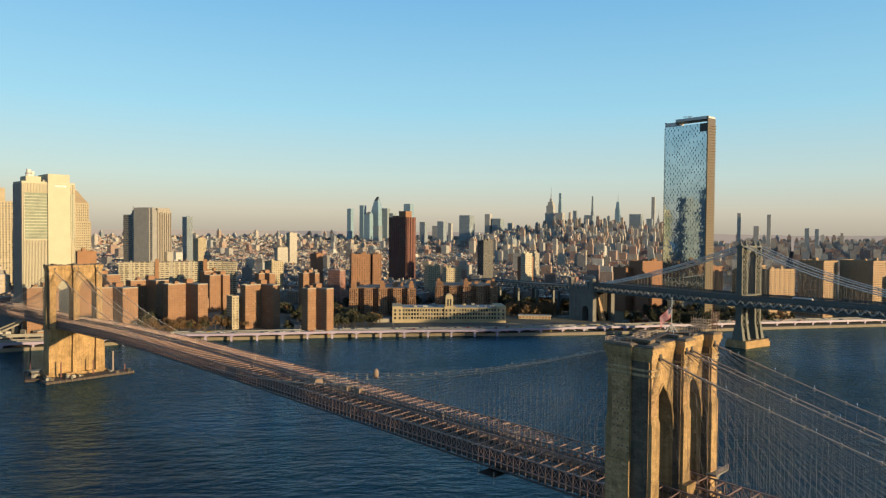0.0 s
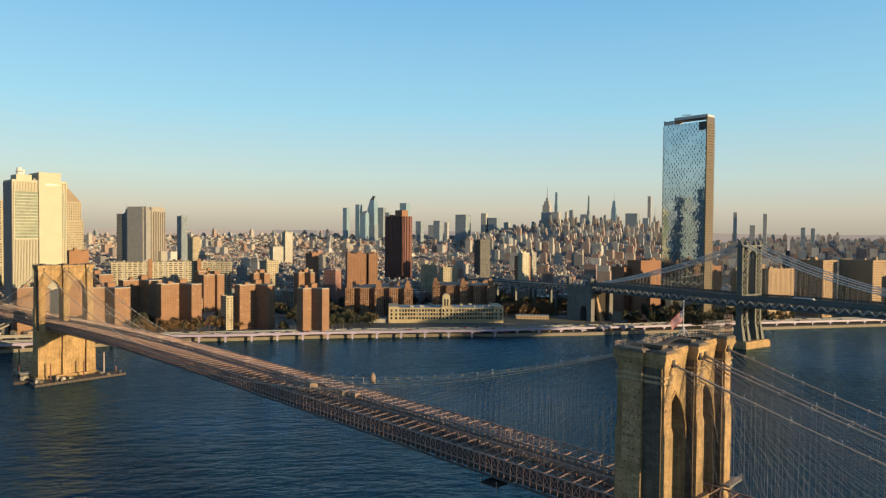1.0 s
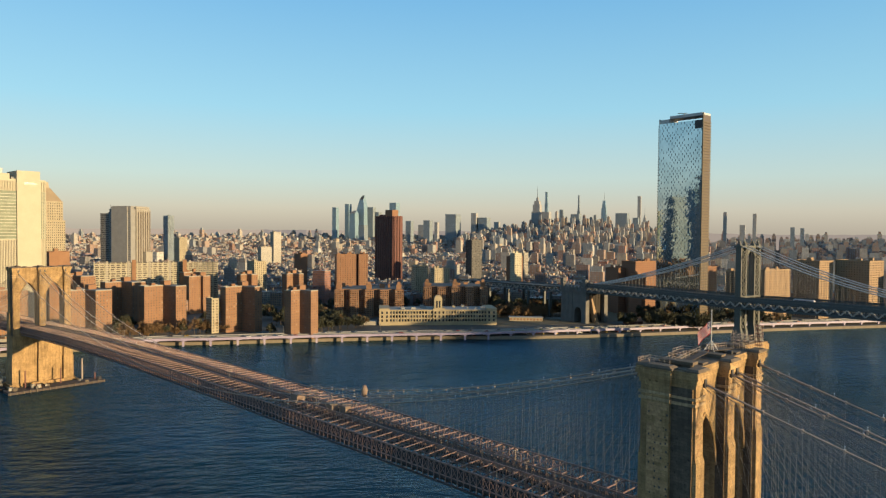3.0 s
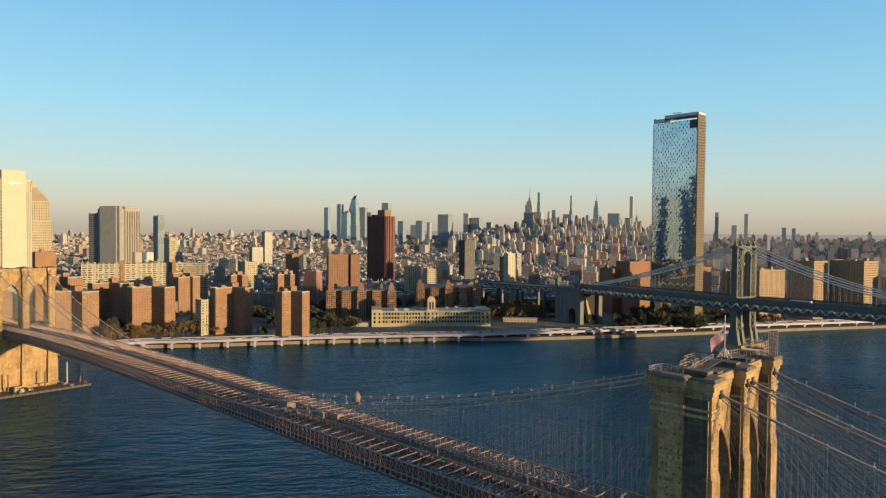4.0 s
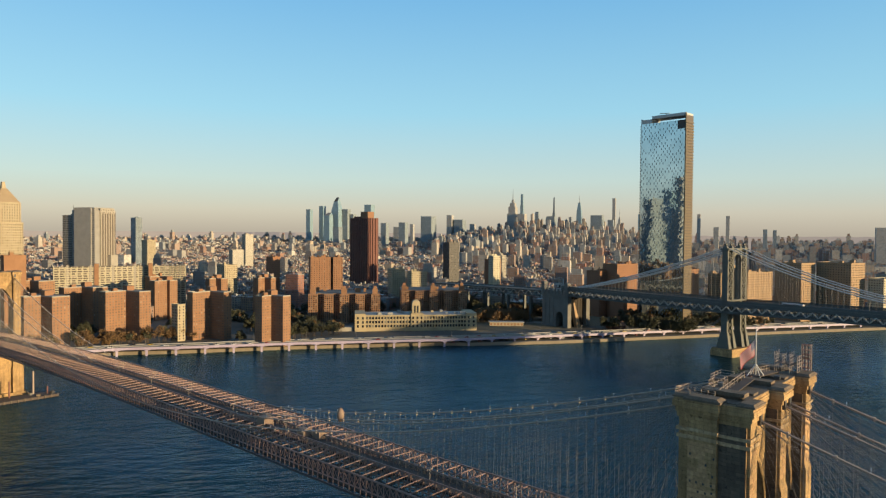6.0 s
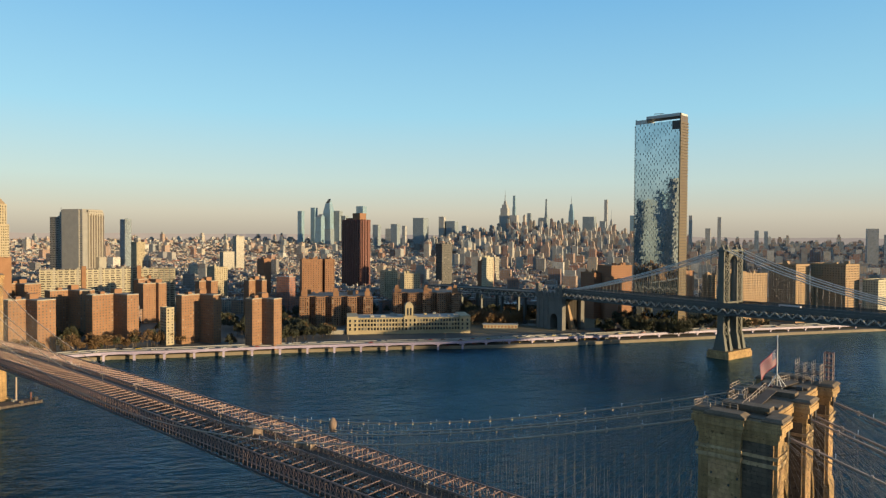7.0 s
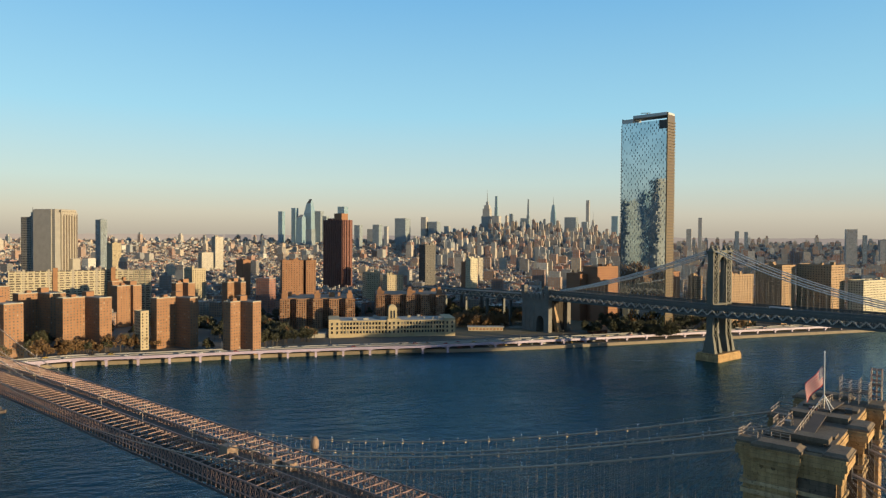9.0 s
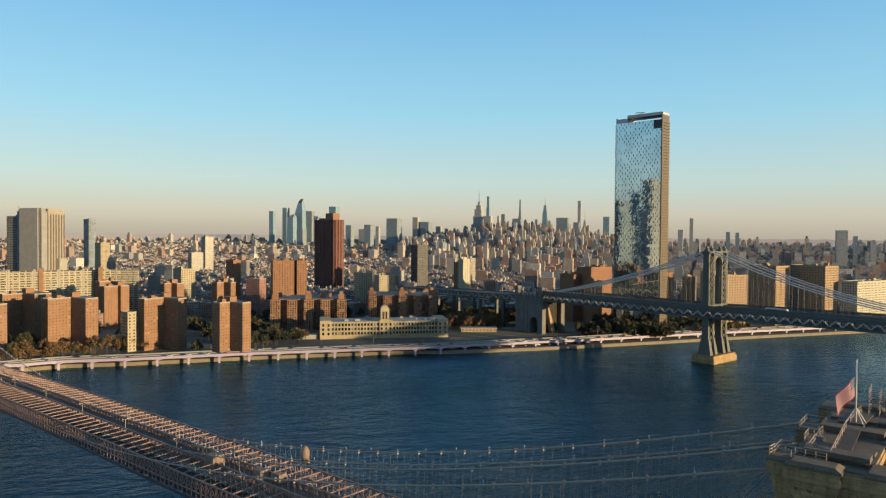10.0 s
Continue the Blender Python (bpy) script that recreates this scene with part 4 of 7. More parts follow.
# ---- named buildings near the river ----
def block(t, x0, x1, y0, y1, h, mat, rng, bays=3.2, storey=3.1, wide=1.4, high=1.6, glass=None, kit=4, name="wall", sides=4):
    """One box of a building in its thing's own axes: walls, parapet, roof, panes and roof gear."""
    part(name, Geo().box(x0, x1, y0, y1, 0, h), mat, t)
    g = Geo()
    q = [(x0, y0), (x1, y0), (x1, y1), (x0, y1)]
    for a, b in zip(q, q[1:] + q[:1]):
        g.beam((a[0], a[1], h + 0.4), (b[0], b[1], h + 0.4), 0.6, 1.0)
    part("parapet", g, mat, t)
    part("roof", Geo().box(x0 + 0.4, x1 - 0.4, y0 + 0.4, y1 - 0.4, h, h + 0.2), TAR, t)
    if kit:
        g = Geo()
        for _ in range(kit):
            w, d, k = rng.uniform(2, 6), rng.uniform(2, 6), rng.uniform(1.2, 4.5)
            g.obox(rng.uniform(x0 + 3.5, x1 - 3.5), rng.uniform(y0 + 3.5, y1 - 3.5), h, h + k, w, d)
        part("roof_gear", g, mat, t, kind="stuff")
    if bays:
        g = Geo()
        for k, (a, b) in enumerate(zip(q, q[1:] + q[:1])):
            if k in ((0, 3) if sides == 2 else (0, 1, 2, 3)):
                panes(g, a, b, 1.0, h - 0.6, max(2, round(math.dist(a, b) / bays)), max(1, round(h / storey)), wide, high)
        part("windows", g, glass or GLASS_DARK, t, kind="stuff")


def cross_house(x, y, rot, aw=19.5, an=18.5, hw=5.0, hn=5.0, h=47.6, label="tall red-brown brick apartment house with projecting wings", seed=1, single=False):
    """A winged block of flats (arm lengths aw, an; half widths hw, hn) with a flat roof and brick bulkheads."""
    t = thing("apartment_house", x, y, LAND_Z, rot, label, "apartment house", "riverside brick flats")
    rng = random.Random(seed)
    poly = [(-hw, -an), (hw, -an), (hw, hn + 9), (-hw, hn + 9), (-hw, hn), (-aw, hn), (-aw, -hn), (-hw, -hn)]
    part("wall", Geo().prism(poly, 0, h), BRICK, t)
    part("parapet", Geo().ring(poly, 0.97, h, h + 1.0), CONCRETE_PALE, t)
    g = Geo()
    g.prism(poly, h, h + 0.25, 0.985)
    part("roof", g, GRAVEL, t)
    g = Geo()
    g.obox(0, 0, h, h + 5.0, min(8.0, hw * 1.7), 7.5)
    part("bulkhead", g, BRICK, t)
    g = Geo()
    g.obox(-aw * 0.55, 0, h, h + 3.2, 4.5, min(4.0, hn))
    part("stair_head", g, BRICK_RED, t)
    g = Geo()
    for k, (a, b) in enumerate(zip(poly, poly[1:] + poly[:1])):
        run = math.dist(a, b)
        across = max(2, round(run / 3.1))
        a, b = Vector(a), Vector(b)
        ahead = (b - a).normalized()
        if not single or ahead.x < -0.5 or ahead.y > 0.5:
            panes(g, a, b, 1.5, h - 0.5, across, 17, 1.15, 1.25, 0.08)
            continue
        for i in range(across):
            p = a + (b - a) * ((i + 0.5) / across)
            for floor in range(17):
                ob = new("window", PANE)
                ob.parent = t
                ob.matrix_basis = pose(p.x, p.y, 1.5 + (h - 2.0) * (floor + 0.5) / 17, 0, 0, math.degrees(math.atan2(ahead.y, ahead.x)))
    part("rear_windows" if single else "windows", g, GLASS_BROWN, t, kind="stuff")
    return t


PANE = Geo().add([(-0.57, 0, -0.62), (0.57, 0, -0.62), (0.57, 0, 0.62), (-0.57, 0, 0.62), (-0.57, -0.08, -0.62), (0.57, -0.08, -0.62), (0.57, -0.08, 0.62), (-0.57, -0.08, 0.62)],
                 [(4, 5, 6, 7), (0, 1, 5, 4), (1, 2, 6, 5), (2, 3, 7, 6), (3, 0, 4, 7)]).mesh("window", [GLASS_SINGLE])


HOUSES = ((247.4, 519.3, 16.6, 20.6, 4.9, 4.8), (173.4, 663.6, 28.0, 28.4, 6.2, 5.5), (229.6, 599.7, 25.8, 25.2, 4.8, 4.6), (95.7, 660.8, 23.1, 25.1, 8.1, 5.5), (162.7, 742.5, 27.1, 27.0, 8.2, 5.5),
          (270.9, 772.9, 22.2, 11.3, 5.4, 5.9), (334.1, 765.5, 15.1, 14.2, 5.1, 4.0), (387.0, 737.0, 15.1, 17.0, 4.1, 5.0), (156.1, 876.3, 14.6, 25.9, 9.2, 5.5), (40, 705, 20, 18, 5, 5), (300, 850, 20, 18, 5, 5))
for k, (x, y, *arms) in enumerate(HOUSES):
    cross_house(x, y, 8, *arms, seed=k, single=k < 4)


rng = random.Random(11)
WHITE_DRUM = plain("white_metal_drum", (0.55, 0.54, 0.52), (0.72, 0.71, 0.69), 0.3, 2.0, 0.5)
# pale tower with ribbed front and glass bands
t = thing("office_tower", 61.3, 778, LAND_Z, 0, "tall pale limestone office tower with ribbed front and glass bands", "office tower")
part("body", Geo().box(-28.5, 24.5, -16, 18, 0, 160), LIME, t)
# layer on the side wall, greyer than the body to show it unlit
part("shade_side", Geo().box(-28.9, -28.5, -15.5, 18, 0, 158), GRANITE_GREY, t, "windowless side wall with shade put into its grey")
part("slab", Geo().box(-3.5, 18.5, -18.5, 18, 0, 169), LIME, t, "plain pale slab standing proud of the front")
for i in range(20):
    x = -28.1 + i * 1.45
    part("rib", Geo().box(x - 0.4, x + 0.4, -17.0, -16, 0, 96 if x > -26.5 else 158), LIME, t)
for i in range(19):
    x = -28.1 + (i + 0.5) * 1.45
    part("window_strip", Geo().box(x - 0.3, x + 0.3, -16.15, -16, 3, 95 if x > -26.5 else 156), GLASS_BROWN, t)
for x in (19.2, 20.9, 22.6, 24.1):
    part("rib", Geo().box(x - 0.4, x + 0.4, -17.0, -16, 0, 158), LIME, t)
for i in range(18):
    x = -25.6 + i * 1.45
    part("rib", Geo().box(x - 0.4, x + 0.4, -17.0, -16, 147.5, 158), LIME, t)
BAND_GLASS = plain("grey_green_glass", (0.13, 0.16, 0.125), (0.30, 0.34, 0.25), 0.12, 0.9, 0.06)
SPANDREL = plain("pale_green_spandrel", (0.30, 0.32, 0.24), (0.42, 0.43, 0.33), 0.2, 2, 0.45)
for k in range(15):
    z = 96.4 + k * 3.4
    for xa, xb in ((-26.2, -3.6), (19.2, 24.0)):
        part("window_band", Geo().box(xa, xb, -16.85, -16, z + 0.6, z + 3.4), BAND_GLASS, t)
        part("spandrel", Geo().box(xa, xb, -17.0, -16, z, z + 0.6), SPANDREL, t)
part("penthouse", Geo().box(-23, -8, -10, 12, 160, 166), LIME, t)
part("penthouse", Geo().box(-6, -1, -8, 8, 160, 163), CONCRETE_PALE, t)
part("dish_drum", Geo().tube([(-18, -2, 166), (-18, -2, 169), (-18, -2, 169.2), (-18, -2, 174)], 3.4, 12, 2.6), WHITE_DRUM, t)
part("dish_drum", Geo().tube([(-13.5, 2, 166), (-13.5, 2, 172)], 1.6, 10, 2.4), WHITE_DRUM, t)
part("dish_rail", Geo().ring([(3.6 * math.cos(k * math.pi / 6), 3.6 * math.sin(k * math.pi / 6)) for k in range(12)], 0.93, 169.0, 170.0), CONCRETE, t).location = (-18, -2, 0)
part("roof_gear", Geo().box(-7, -2, -12, -6, 160, 162), CONCRETE, t)
for i, wd in enumerate((1.3, 1.0, 1.2, 0.9, 0.6, 1.3, 1.1, 1.2, 0.9)):
    part("sign_bar", Geo().box(3.6 + i * 1.3, 3.6 + i * 1.3 + wd * 0.75, -18.75, -18.5, 154.6, 156.8), GLASS_DARK, t, "dark bar of an unreadable sign")

# cream civic tower with a pyramid roof behind it
t = thing("civic_tower", 163, 1020, LAND_Z, 10, "cream stone civic tower with a tan pyramid roof", "tower")
block(t, -18, 18, -16, 16, 118, CREAM, rng, 2.8, 3.6, 1.0, 1.7, kit=0)
part("upper_stage", Geo().box(-16, 16, -14, 14, 118, 146), CREAM, t)
part("pyramid", Geo().obox(0, 0, 146, 165, 31, 27, 0, 0.25), plain("tan_tile", (0.30, 0.22, 0.14), (0.42, 0.32, 0.20), 0.1, 1.5), t)
part("lantern", Geo().obox(0, 0, 165, 174, 6, 5, 0, 0.6), CREAM, t)
g = Geo()
panes(g, (-16, -14), (16, -14), 119, 145, 10, 7, 1.1, 2.0)
panes(g, (-16, 14), (-16, -14), 119, 145, 6, 5, 1.8, 2.8)
part("windows", g, GLASS_DARK, t, kind="stuff")
t = thing("civic_tower", 103, 1190, LAND_Z, 5, "stepped cream stone civic building with many windows", "tower")
block(t, -26, 18, -18, 18, 150, CREAM, rng, 4.2, 4.2, 1.9, 2.7, kit=0)
part("upper_stage", Geo().obox(-5, 0, 150, 172, 26, 23), CREAM, t)
part("crown", Geo().obox(-5, 0, 172, 190, 16, 16, 0, 0.3), CREAM, t)
t = thing("school_building", 116, 826, LAND_Z, 0, "plain orange brick school building with few windows", "school")
block(t, -11, 11, -10, 14, 80, BRICK, rng, 0, kit=1)

# courthouse tower: grey on one side, sunlight painted as paler cream on the other
t = thing("court_tower", 354, 1201, LAND_Z, 24, "tall grey stone court tower with notched crown", "tower")
part("body", Geo().box(-24, 24, -24, 24, 0, 143), CONCRETE, t)
part("front_bay", Geo().box(-13, 19, -26, -24, 0, 147), CONCRETE_PALE, t)
part("side_bay", Geo().box(-26, -24, -18, 18, 0, 147), CONCRETE, t)
part("crown", Geo().box(-21, 21, -21, 21, 143, 148), CONCRETE, t)
part("podium", Geo().box(2, 18, -34, -26, 0, 66), CONCRETE_PALE, t)
for k in range(6):
    part("pier", Geo().box(-12.5 + k * 5.6, -10.3 + k * 5.6, -26.9, -26, 0, 140), CONCRETE_PALE, t)
    part("window_strip", Geo().box(-10.1 + k * 5.6, -7.2 + k * 5.6, -26.15, -26, 4, 138), GLASS_BROWN, t)
g = Geo()
panes(g, (-24, 24), (-24, -24), 4, 140, 14, 34, 1.3, 1.3)
panes(g, (19, -24), (24, -24), 4, 140, 2, 34, 1.3, 1.3)
panes(g, (-13, -26), (19, -26), 4, 146, 8, 34, 0.9, 1.3)
part("windows", g, GLASS_DARK, t, kind="stuff")
t = thing("court_tower", 331, 1230, LAND_Z, 24, "dark grey stone tower beside a court building", "tower")
block(t, -12, 12, -12, 12, 134, STEEL_GREY, rng, 3.0, 4.0, 1.4, 1.8)
part("mast", Geo().tube([(0, 0, 132), (0, 0, 152)], 0.7, 6, 0.2), STEEL_DARK, t)

# long curved slab of flats with open galleries
t = thing("gallery_flats", 252, 858, LAND_Z, -24, "long pale apartment slab with open access galleries", "apartment house")
pts_c = [(-78 + 156 * i / 24, 9 * math.cos(math.pi * (i - 12) / 24) - 5 * math.sin(math.pi * i / 12)) for i in range(25)]
g, g2, g3 = Geo(), Geo(), Geo()
for (ax, ay), (bx, by) in zip(pts_c, pts_c[1:]):
    part("wall_bay", Geo().prism([(ax, ay), (bx, by), (bx, by + 15), (ax, ay + 15)], 0, 62), LIME, t)
    for k in range(21):
        z = 2.6 + k * 2.9
        g2.beam((ax, ay - 0.5, z), (bx, by - 0.5, z), 1.0, 1.1)
    mx, my = (ax + bx) / 2, (ay + by) / 2
    for k in range(21):
        z = 2.6 + k * 2.9
        g3.box(ax + 0.6, bx - 0.6 - (k * 7 % 5) * 0.4, min(ay, by) - 0.15, max(ay, by) + 0.1, z + 0.6, z + 2.3)
for k, ((ax, ay), (bx, by)) in enumerate(zip(pts_c, pts_c[1:])):
    part("fin", Geo().box(ax - 0.45, ax + 0.45, ay - 1.2, ay, 0, 63.5 if k % 5 == 0 else 62.3), LIME, t)
    if k % 4 == 2:
        part("stair_bay", Geo().box(ax + 1.0, ax + 3.4, ay - 0.9, ay + 1, 0, 64.5), CONCRETE_PALE, t)
part("gallery_rails", g2, LIME, t, kind="stuff")
part("windows", g3, GLASS_BROWN, t, kind="stuff")
for x in (-30, 34):
    part("lift_tower", Geo().box(x - 2.5, x + 2.5, 0, 10, 0, 66), BRICK, t)

# dark brown high-rise in the old quarter
t = thing("apartment_tower", 736, 922, LAND_Z, 0, "very tall dark brown brick apartment tower", "apartment tower")
part("wall", Geo().box(-11, 12, -24, 30, 0, 136), BRICK_DARK, t)
for i in range(9):
    y = -22 + i * 6.2
    part("pier", Geo().box(-12.2, -11, y, y + 1.4, 0, 136), BRICK_DARK, t)
for x in (-9, -3, 4):
    part("pier", Geo().box(x, x + 3.2, -25.6, -24, 0, 136), BRICK_DARK, t)
part("bulkhead", Geo().box(-6, 10, -14, 6, 136, 148), BRICK_RED, t)
part("roof_gear", Geo().box(-8, 2, 10, 22, 136, 139), BRICK_DARK, t)
g = Geo()
panes(g, (-11, 30), (-11, -24), 2, 135, 18, 44, 1.1, 1.5, 0.15)
panes(g, (-11, -24), (12, -24), 2, 135, 8, 44, 0.8, 1.5, 0.15)
part("windows", g, GLASS_DARK, t, kind="stuff")
t = thing("apartment_house", 515, 765, LAND_Z, -30, "broad orange brick apartment slab", "apartment house")
block(t, -25, 5, -10, 12, 71, BRICK_RED, rng, 4.0, 3.1, 1.0, 1.3)
block(t, 8, 22, -14, 10, 71, BRICK_RED, rng, 4.0, 3.1, 1.0, 1.3, name="wing")
part("link", Geo().box(5, 8, -4, 10, 0, 69), BRICK_DARK, t)


# brick courtyard blocks
def court_block(x, y, w, d, h, rot, seed):
    r = random.Random(seed)
    t = thing("courtyard_flats", x, y, LAND_Z, rot, "brown brick courtyard apartment block with stair towers", "apartment house", "courtyard flats")
    g = Geo()
    g.box(-w / 2, w / 2, 0, d, 0, h)
    n = 5
    wing = w / (2 * n - 1)
    for i in range(n):
        x0 = -w / 2 + 2 * i * wing
        g.box(x0, x0 + wing * 1.15, -9, 0, 0, h)
    part("wall", g, BRICK, t)
    g = Geo()
    for i in range(n):
        x0 = -w / 2 + 2 * i * wing
        panes(g, (x0, -9), (x0 + wing * 1.15, -9), 1.5, h - 1, 4, 13, 1.3, 1.5)
        panes(g, (x0, 0), (x0, -9), 1.5, h - 1, 3, 13, 1.3, 1.5)
    for i in range(n - 1):
        x0 = -w / 2 + (2 * i + 1) * wing + wing * 0.15
        panes(g, (x0, 0), (x0 + wing * 0.85, 0), 1.5, h - 1, 3, 13, 1.3, 1.5)
    panes(g, (-w / 2, d), (-w / 2, 0), 1.5, h - 1, 14, 13, 1.3, 1.5)
    part("windows", g, GLASS_DARK, t, kind="stuff")
    part("roof", Geo().box(-w / 2 + 0.5, w / 2 - 0.5, 0.5, d - 0.5, h, h + 0.3), TAR, t)
    for i in (0, 2, 4):
        x0 = -w / 2 + 2 * i * wing + wing * 0.5
        g = Geo()
        g.obox(x0, -1, h, h + 6, 6.5, 6.5)
        g.obox(x0, -1, h + 6, h + 9.5, 4.4, 4.4, 0, 0.8)
        part("stair_tower", g, BRICK, t)
    for k in range(5):
        g = Geo()
        xx, yy = r.uniform(-w / 2 + 6, w / 2 - 6), r.uniform(6, d - 6)
        g.obox(xx, yy, h, h + r.uniform(2, 6), r.uniform(3, 7), r.uniform(3, 7))
        part("bulkhead", g, BRICK, t)


court_block(400, 590, 84, 52, 35, -44, 1)
court_block(514, 548, 84, 52, 35, -44, 2)

# long cream building by the river with a round-topped turret
t = thing("printing_house", 410, 479, LAND_Z, -41.0, "long cream stone riverside building with a domed roof turret", "industrial building")
L2 = 67.5
part("wall", Geo().box(-L2, L2, 0, 34, 0, 17.5), GOLD_CREAM, t)
part("end_bay", Geo().box(-L2 - 0.6, -L2 + 11, -1.2, 34.6, 0, 19.5), GOLD_CREAM, t)
part("end_bay", Geo().box(L2 - 11, L2 + 0.6, -1.2, 34.6, 0, 19.5), GOLD_CREAM, t)
part("middle_bay", Geo().box(-6, 8, -1.2, 20, 0, 19.5), GOLD_CREAM, t)
g = Geo()
for x0, x1, n in ((-L2 + 11, -6, 15), (8, L2 - 11, 15), (-L2, -L2 + 11, 2), (L2 - 11, L2, 2), (-6, 8, 3)):
    y = 0 if n > 4 else -1.2
    panes(g, (x0, y), (x1, y), 3.5, 17.0, n, 3, 2.0, 2.7, 0.15)
panes(g, (-L2 - 0.6, 34), (-L2 - 0.6, 0), 3.5, 17.0, 8, 3, 2.0, 2.7, 0.15)
part("windows", g, GLASS_DARK, t, kind="stuff")
g = Geo()
for z, o in ((3.0, 0.5), (17.3, 0.7)):
    g.box(-L2, L2, -o, 0, z, z + 0.6)
part("cornice", g, GOLD_CREAM, t)
for x0, x1 in ((-L2 + 11, -6), (8, L2 - 11)):
    for i in range(16):
        x = x0 + (x1 - x0) * i / 15
        part("pilaster", Geo().box(x - 0.35, x + 0.35, -0.45, 0, 3.6, 17.3), GOLD_CREAM, t)
part("roof", Geo().box(-L2 + 11.2, L2 - 11.2, 0.5, 33.5, 17.5, 17.9), GRAVEL, t)
g = Geo()
g.box(-4.5, 4.5, 2, 11, 17.5, 29)
for k in range(6):
    a, b = math.pi / 2 * k / 6, math.pi / 2 * (k + 1) / 6
    g.obox(0, 6.5, 29 + 5.5 * math.sin(a), 29 + 5.5 * math.sin(b), 9 * math.cos(a) + 0.2, 9 * math.cos(a) + 0.2, 0, (math.cos(b) + 0.05) / (math.cos(a) + 0.05))
part("turret", g, GOLD_CREAM, t)
g = Geo()
for x in (-1.6, 1.6):
    g.box(x - 0.9, x + 0.9, 1.75, 2, 20, 28)
part("turret_window", g, GLASS_DARK, t)
for k in range(12):
    xx = rng.choice((-1, 1)) * rng.uniform(9, L2 - 14)
    part("roof_unit", Geo().obox(xx, rng.uniform(6, 28), 17.9, 17.9 + rng.uniform(1, 3), rng.uniform(2, 6), rng.uniform(2, 5)), rng.choice((GRAVEL, CONCRETE_PALE, GOLD_CREAM)), t)
part("pier_shed", Geo().box(-L2 - 24, -L2 - 3, 2, 14, 0, 4.5), CONCRETE_PALE, t)

# brick slabs by the steel bridge and flats behind it
for x, y, r, w, d, h, m, lab in ((679, 402, -20, 12, 26, 60, BRICK_RED, "tall orange-brown brick housing slab"), (697, 377, -20, 36, 27, 70, BRICK_RED, "tall orange-brown brick housing slab"),
                                 (668, 361, -20, 14, 24, 54, BRICK_RED, "lower orange-brown brick housing slab"), (775, 644, -15, 15, 13, 71, LIME, "narrow cream housing tower with balconies"),
                                 (763, 226, -20, 48, 15, 63, TAN_BRICK, "broad sunlit tan brick housing slab with pale bands"), (827, 196, -20, 28, 37, 74, TAN_BRICK, "tall brown brick housing tower"),
                                 (855, 149, -20, 30, 45, 75, TAN_BRICK, "tall brown brick housing tower"), (905, 93, -20, 100, 19, 56, LIME, "broad white brick housing slab"),
                                 (742, 303, -16, 27, 14, 64, BRICK_RED, "orange brick housing block beside the bridge tower"), (768, 253, -16, 16, 14, 67, TAN_BRICK, "narrow sunlit tan housing tower"),
                                 (778, 281, -16, 13, 12, 58, TAN_BRICK, "narrow sunlit tan housing tower"), (700, 268, -12.1, 16, 18, 30, CREAM, "low cream corner building"),
                                 (980, 780, -8, 13, 16, 64, CONCRETE_PALE, "white housing tower with dark window strips"), (811, 770, -10, 24, 18, 91, STEEL_DARK, "slim dark housing tower"),
                                 (587, 645, -25, 24, 18, 52, CREAM, "cream stone corner building"), (601, 702, -25, 21, 20, 53, CREAM, "cream stone loft building"),
                                 (845, 700, -10, 24, 18, 62, BRICK_RED, "dark red brick apartment building"), (487, 861, 0, 13, 18, 69, BRICK_RED, "narrow orange brick apartment tower"),
                                 (430, 900, 0, 22, 22, 57, CREAM, "tan brick loft building"), (894, 1562, -10, 22, 24, 100, CONCRETE_PALE, "tall white brick apartment tower"),
                                 (846, 1540, -10, 30, 24, 60, CONCRETE_PALE, "white stone loft building"), (739, 1880, 10, 20, 22, 144, SLATE_TOWER, "tall dark blue glass tower"),
                                 (660, 1640, 10, 24, 22, 84, CREAM, "stepped cream stone office building"), (195.6, 602.8, 0, 8, 12, 36, CREAM, "narrow pale brick house by the flats")):
    t = thing("housing_block" if h > 40 else "small_house", x, y, LAND_Z, r, lab, "building")
    block(t, -w / 2, w / 2, -d / 2, d / 2, h, m, rng, 3.4, 3.1, 1.2, 1.4, BRICK_DARK if m is BRICK_RED else None, kit=3 if min(w, d) > 8 else 0)

# ---- mirror-glass tower ----
t = thing("glass_tower", 655.0, 298.0, LAND_Z, -5.0, "very tall mirror-glass apartment tower with a notched top", "skyscraper")
TW, TD, TH, NF = 9.8, 28.2, 250.0, 72
MIRROR, _ns, _ls, _b = mat_base("mirror_glass")
_o = noise_of(_ns, _ls, 0.05, 3)
_ls.new(ramp(_ns, _ls, _o, [(0.3, (0.38, 0.46, 0.51)), (0.7, (0.52, 0.60, 0.65))]), _b.inputs["Base Color"])
_b.inputs["Metallic"].default_value, _b.inputs["Roughness"].default_value = 1.0, 0.03
PANE_DK = plain("tinted_window_glass", (0.05, 0.07, 0.09), (0.42, 0.47, 0.52), 0.35, 1.0, 0.08, gap=0.12)
SLAB_WARM = plain("bronze_floor_edge", (0.13, 0.092, 0.046), (0.20, 0.145, 0.075), 0.3, 2.0, 0.45)
part("core", Geo().box(-TW + 0.3, TW - 0.3, -TD + 0.3, TD - 0.3, 0, TH - 6), STEEL_DARK, t)
r2, cols = random.Random(5), 24
fh = (TH - 6) / NF
g, g2 = Geo(), Geo()
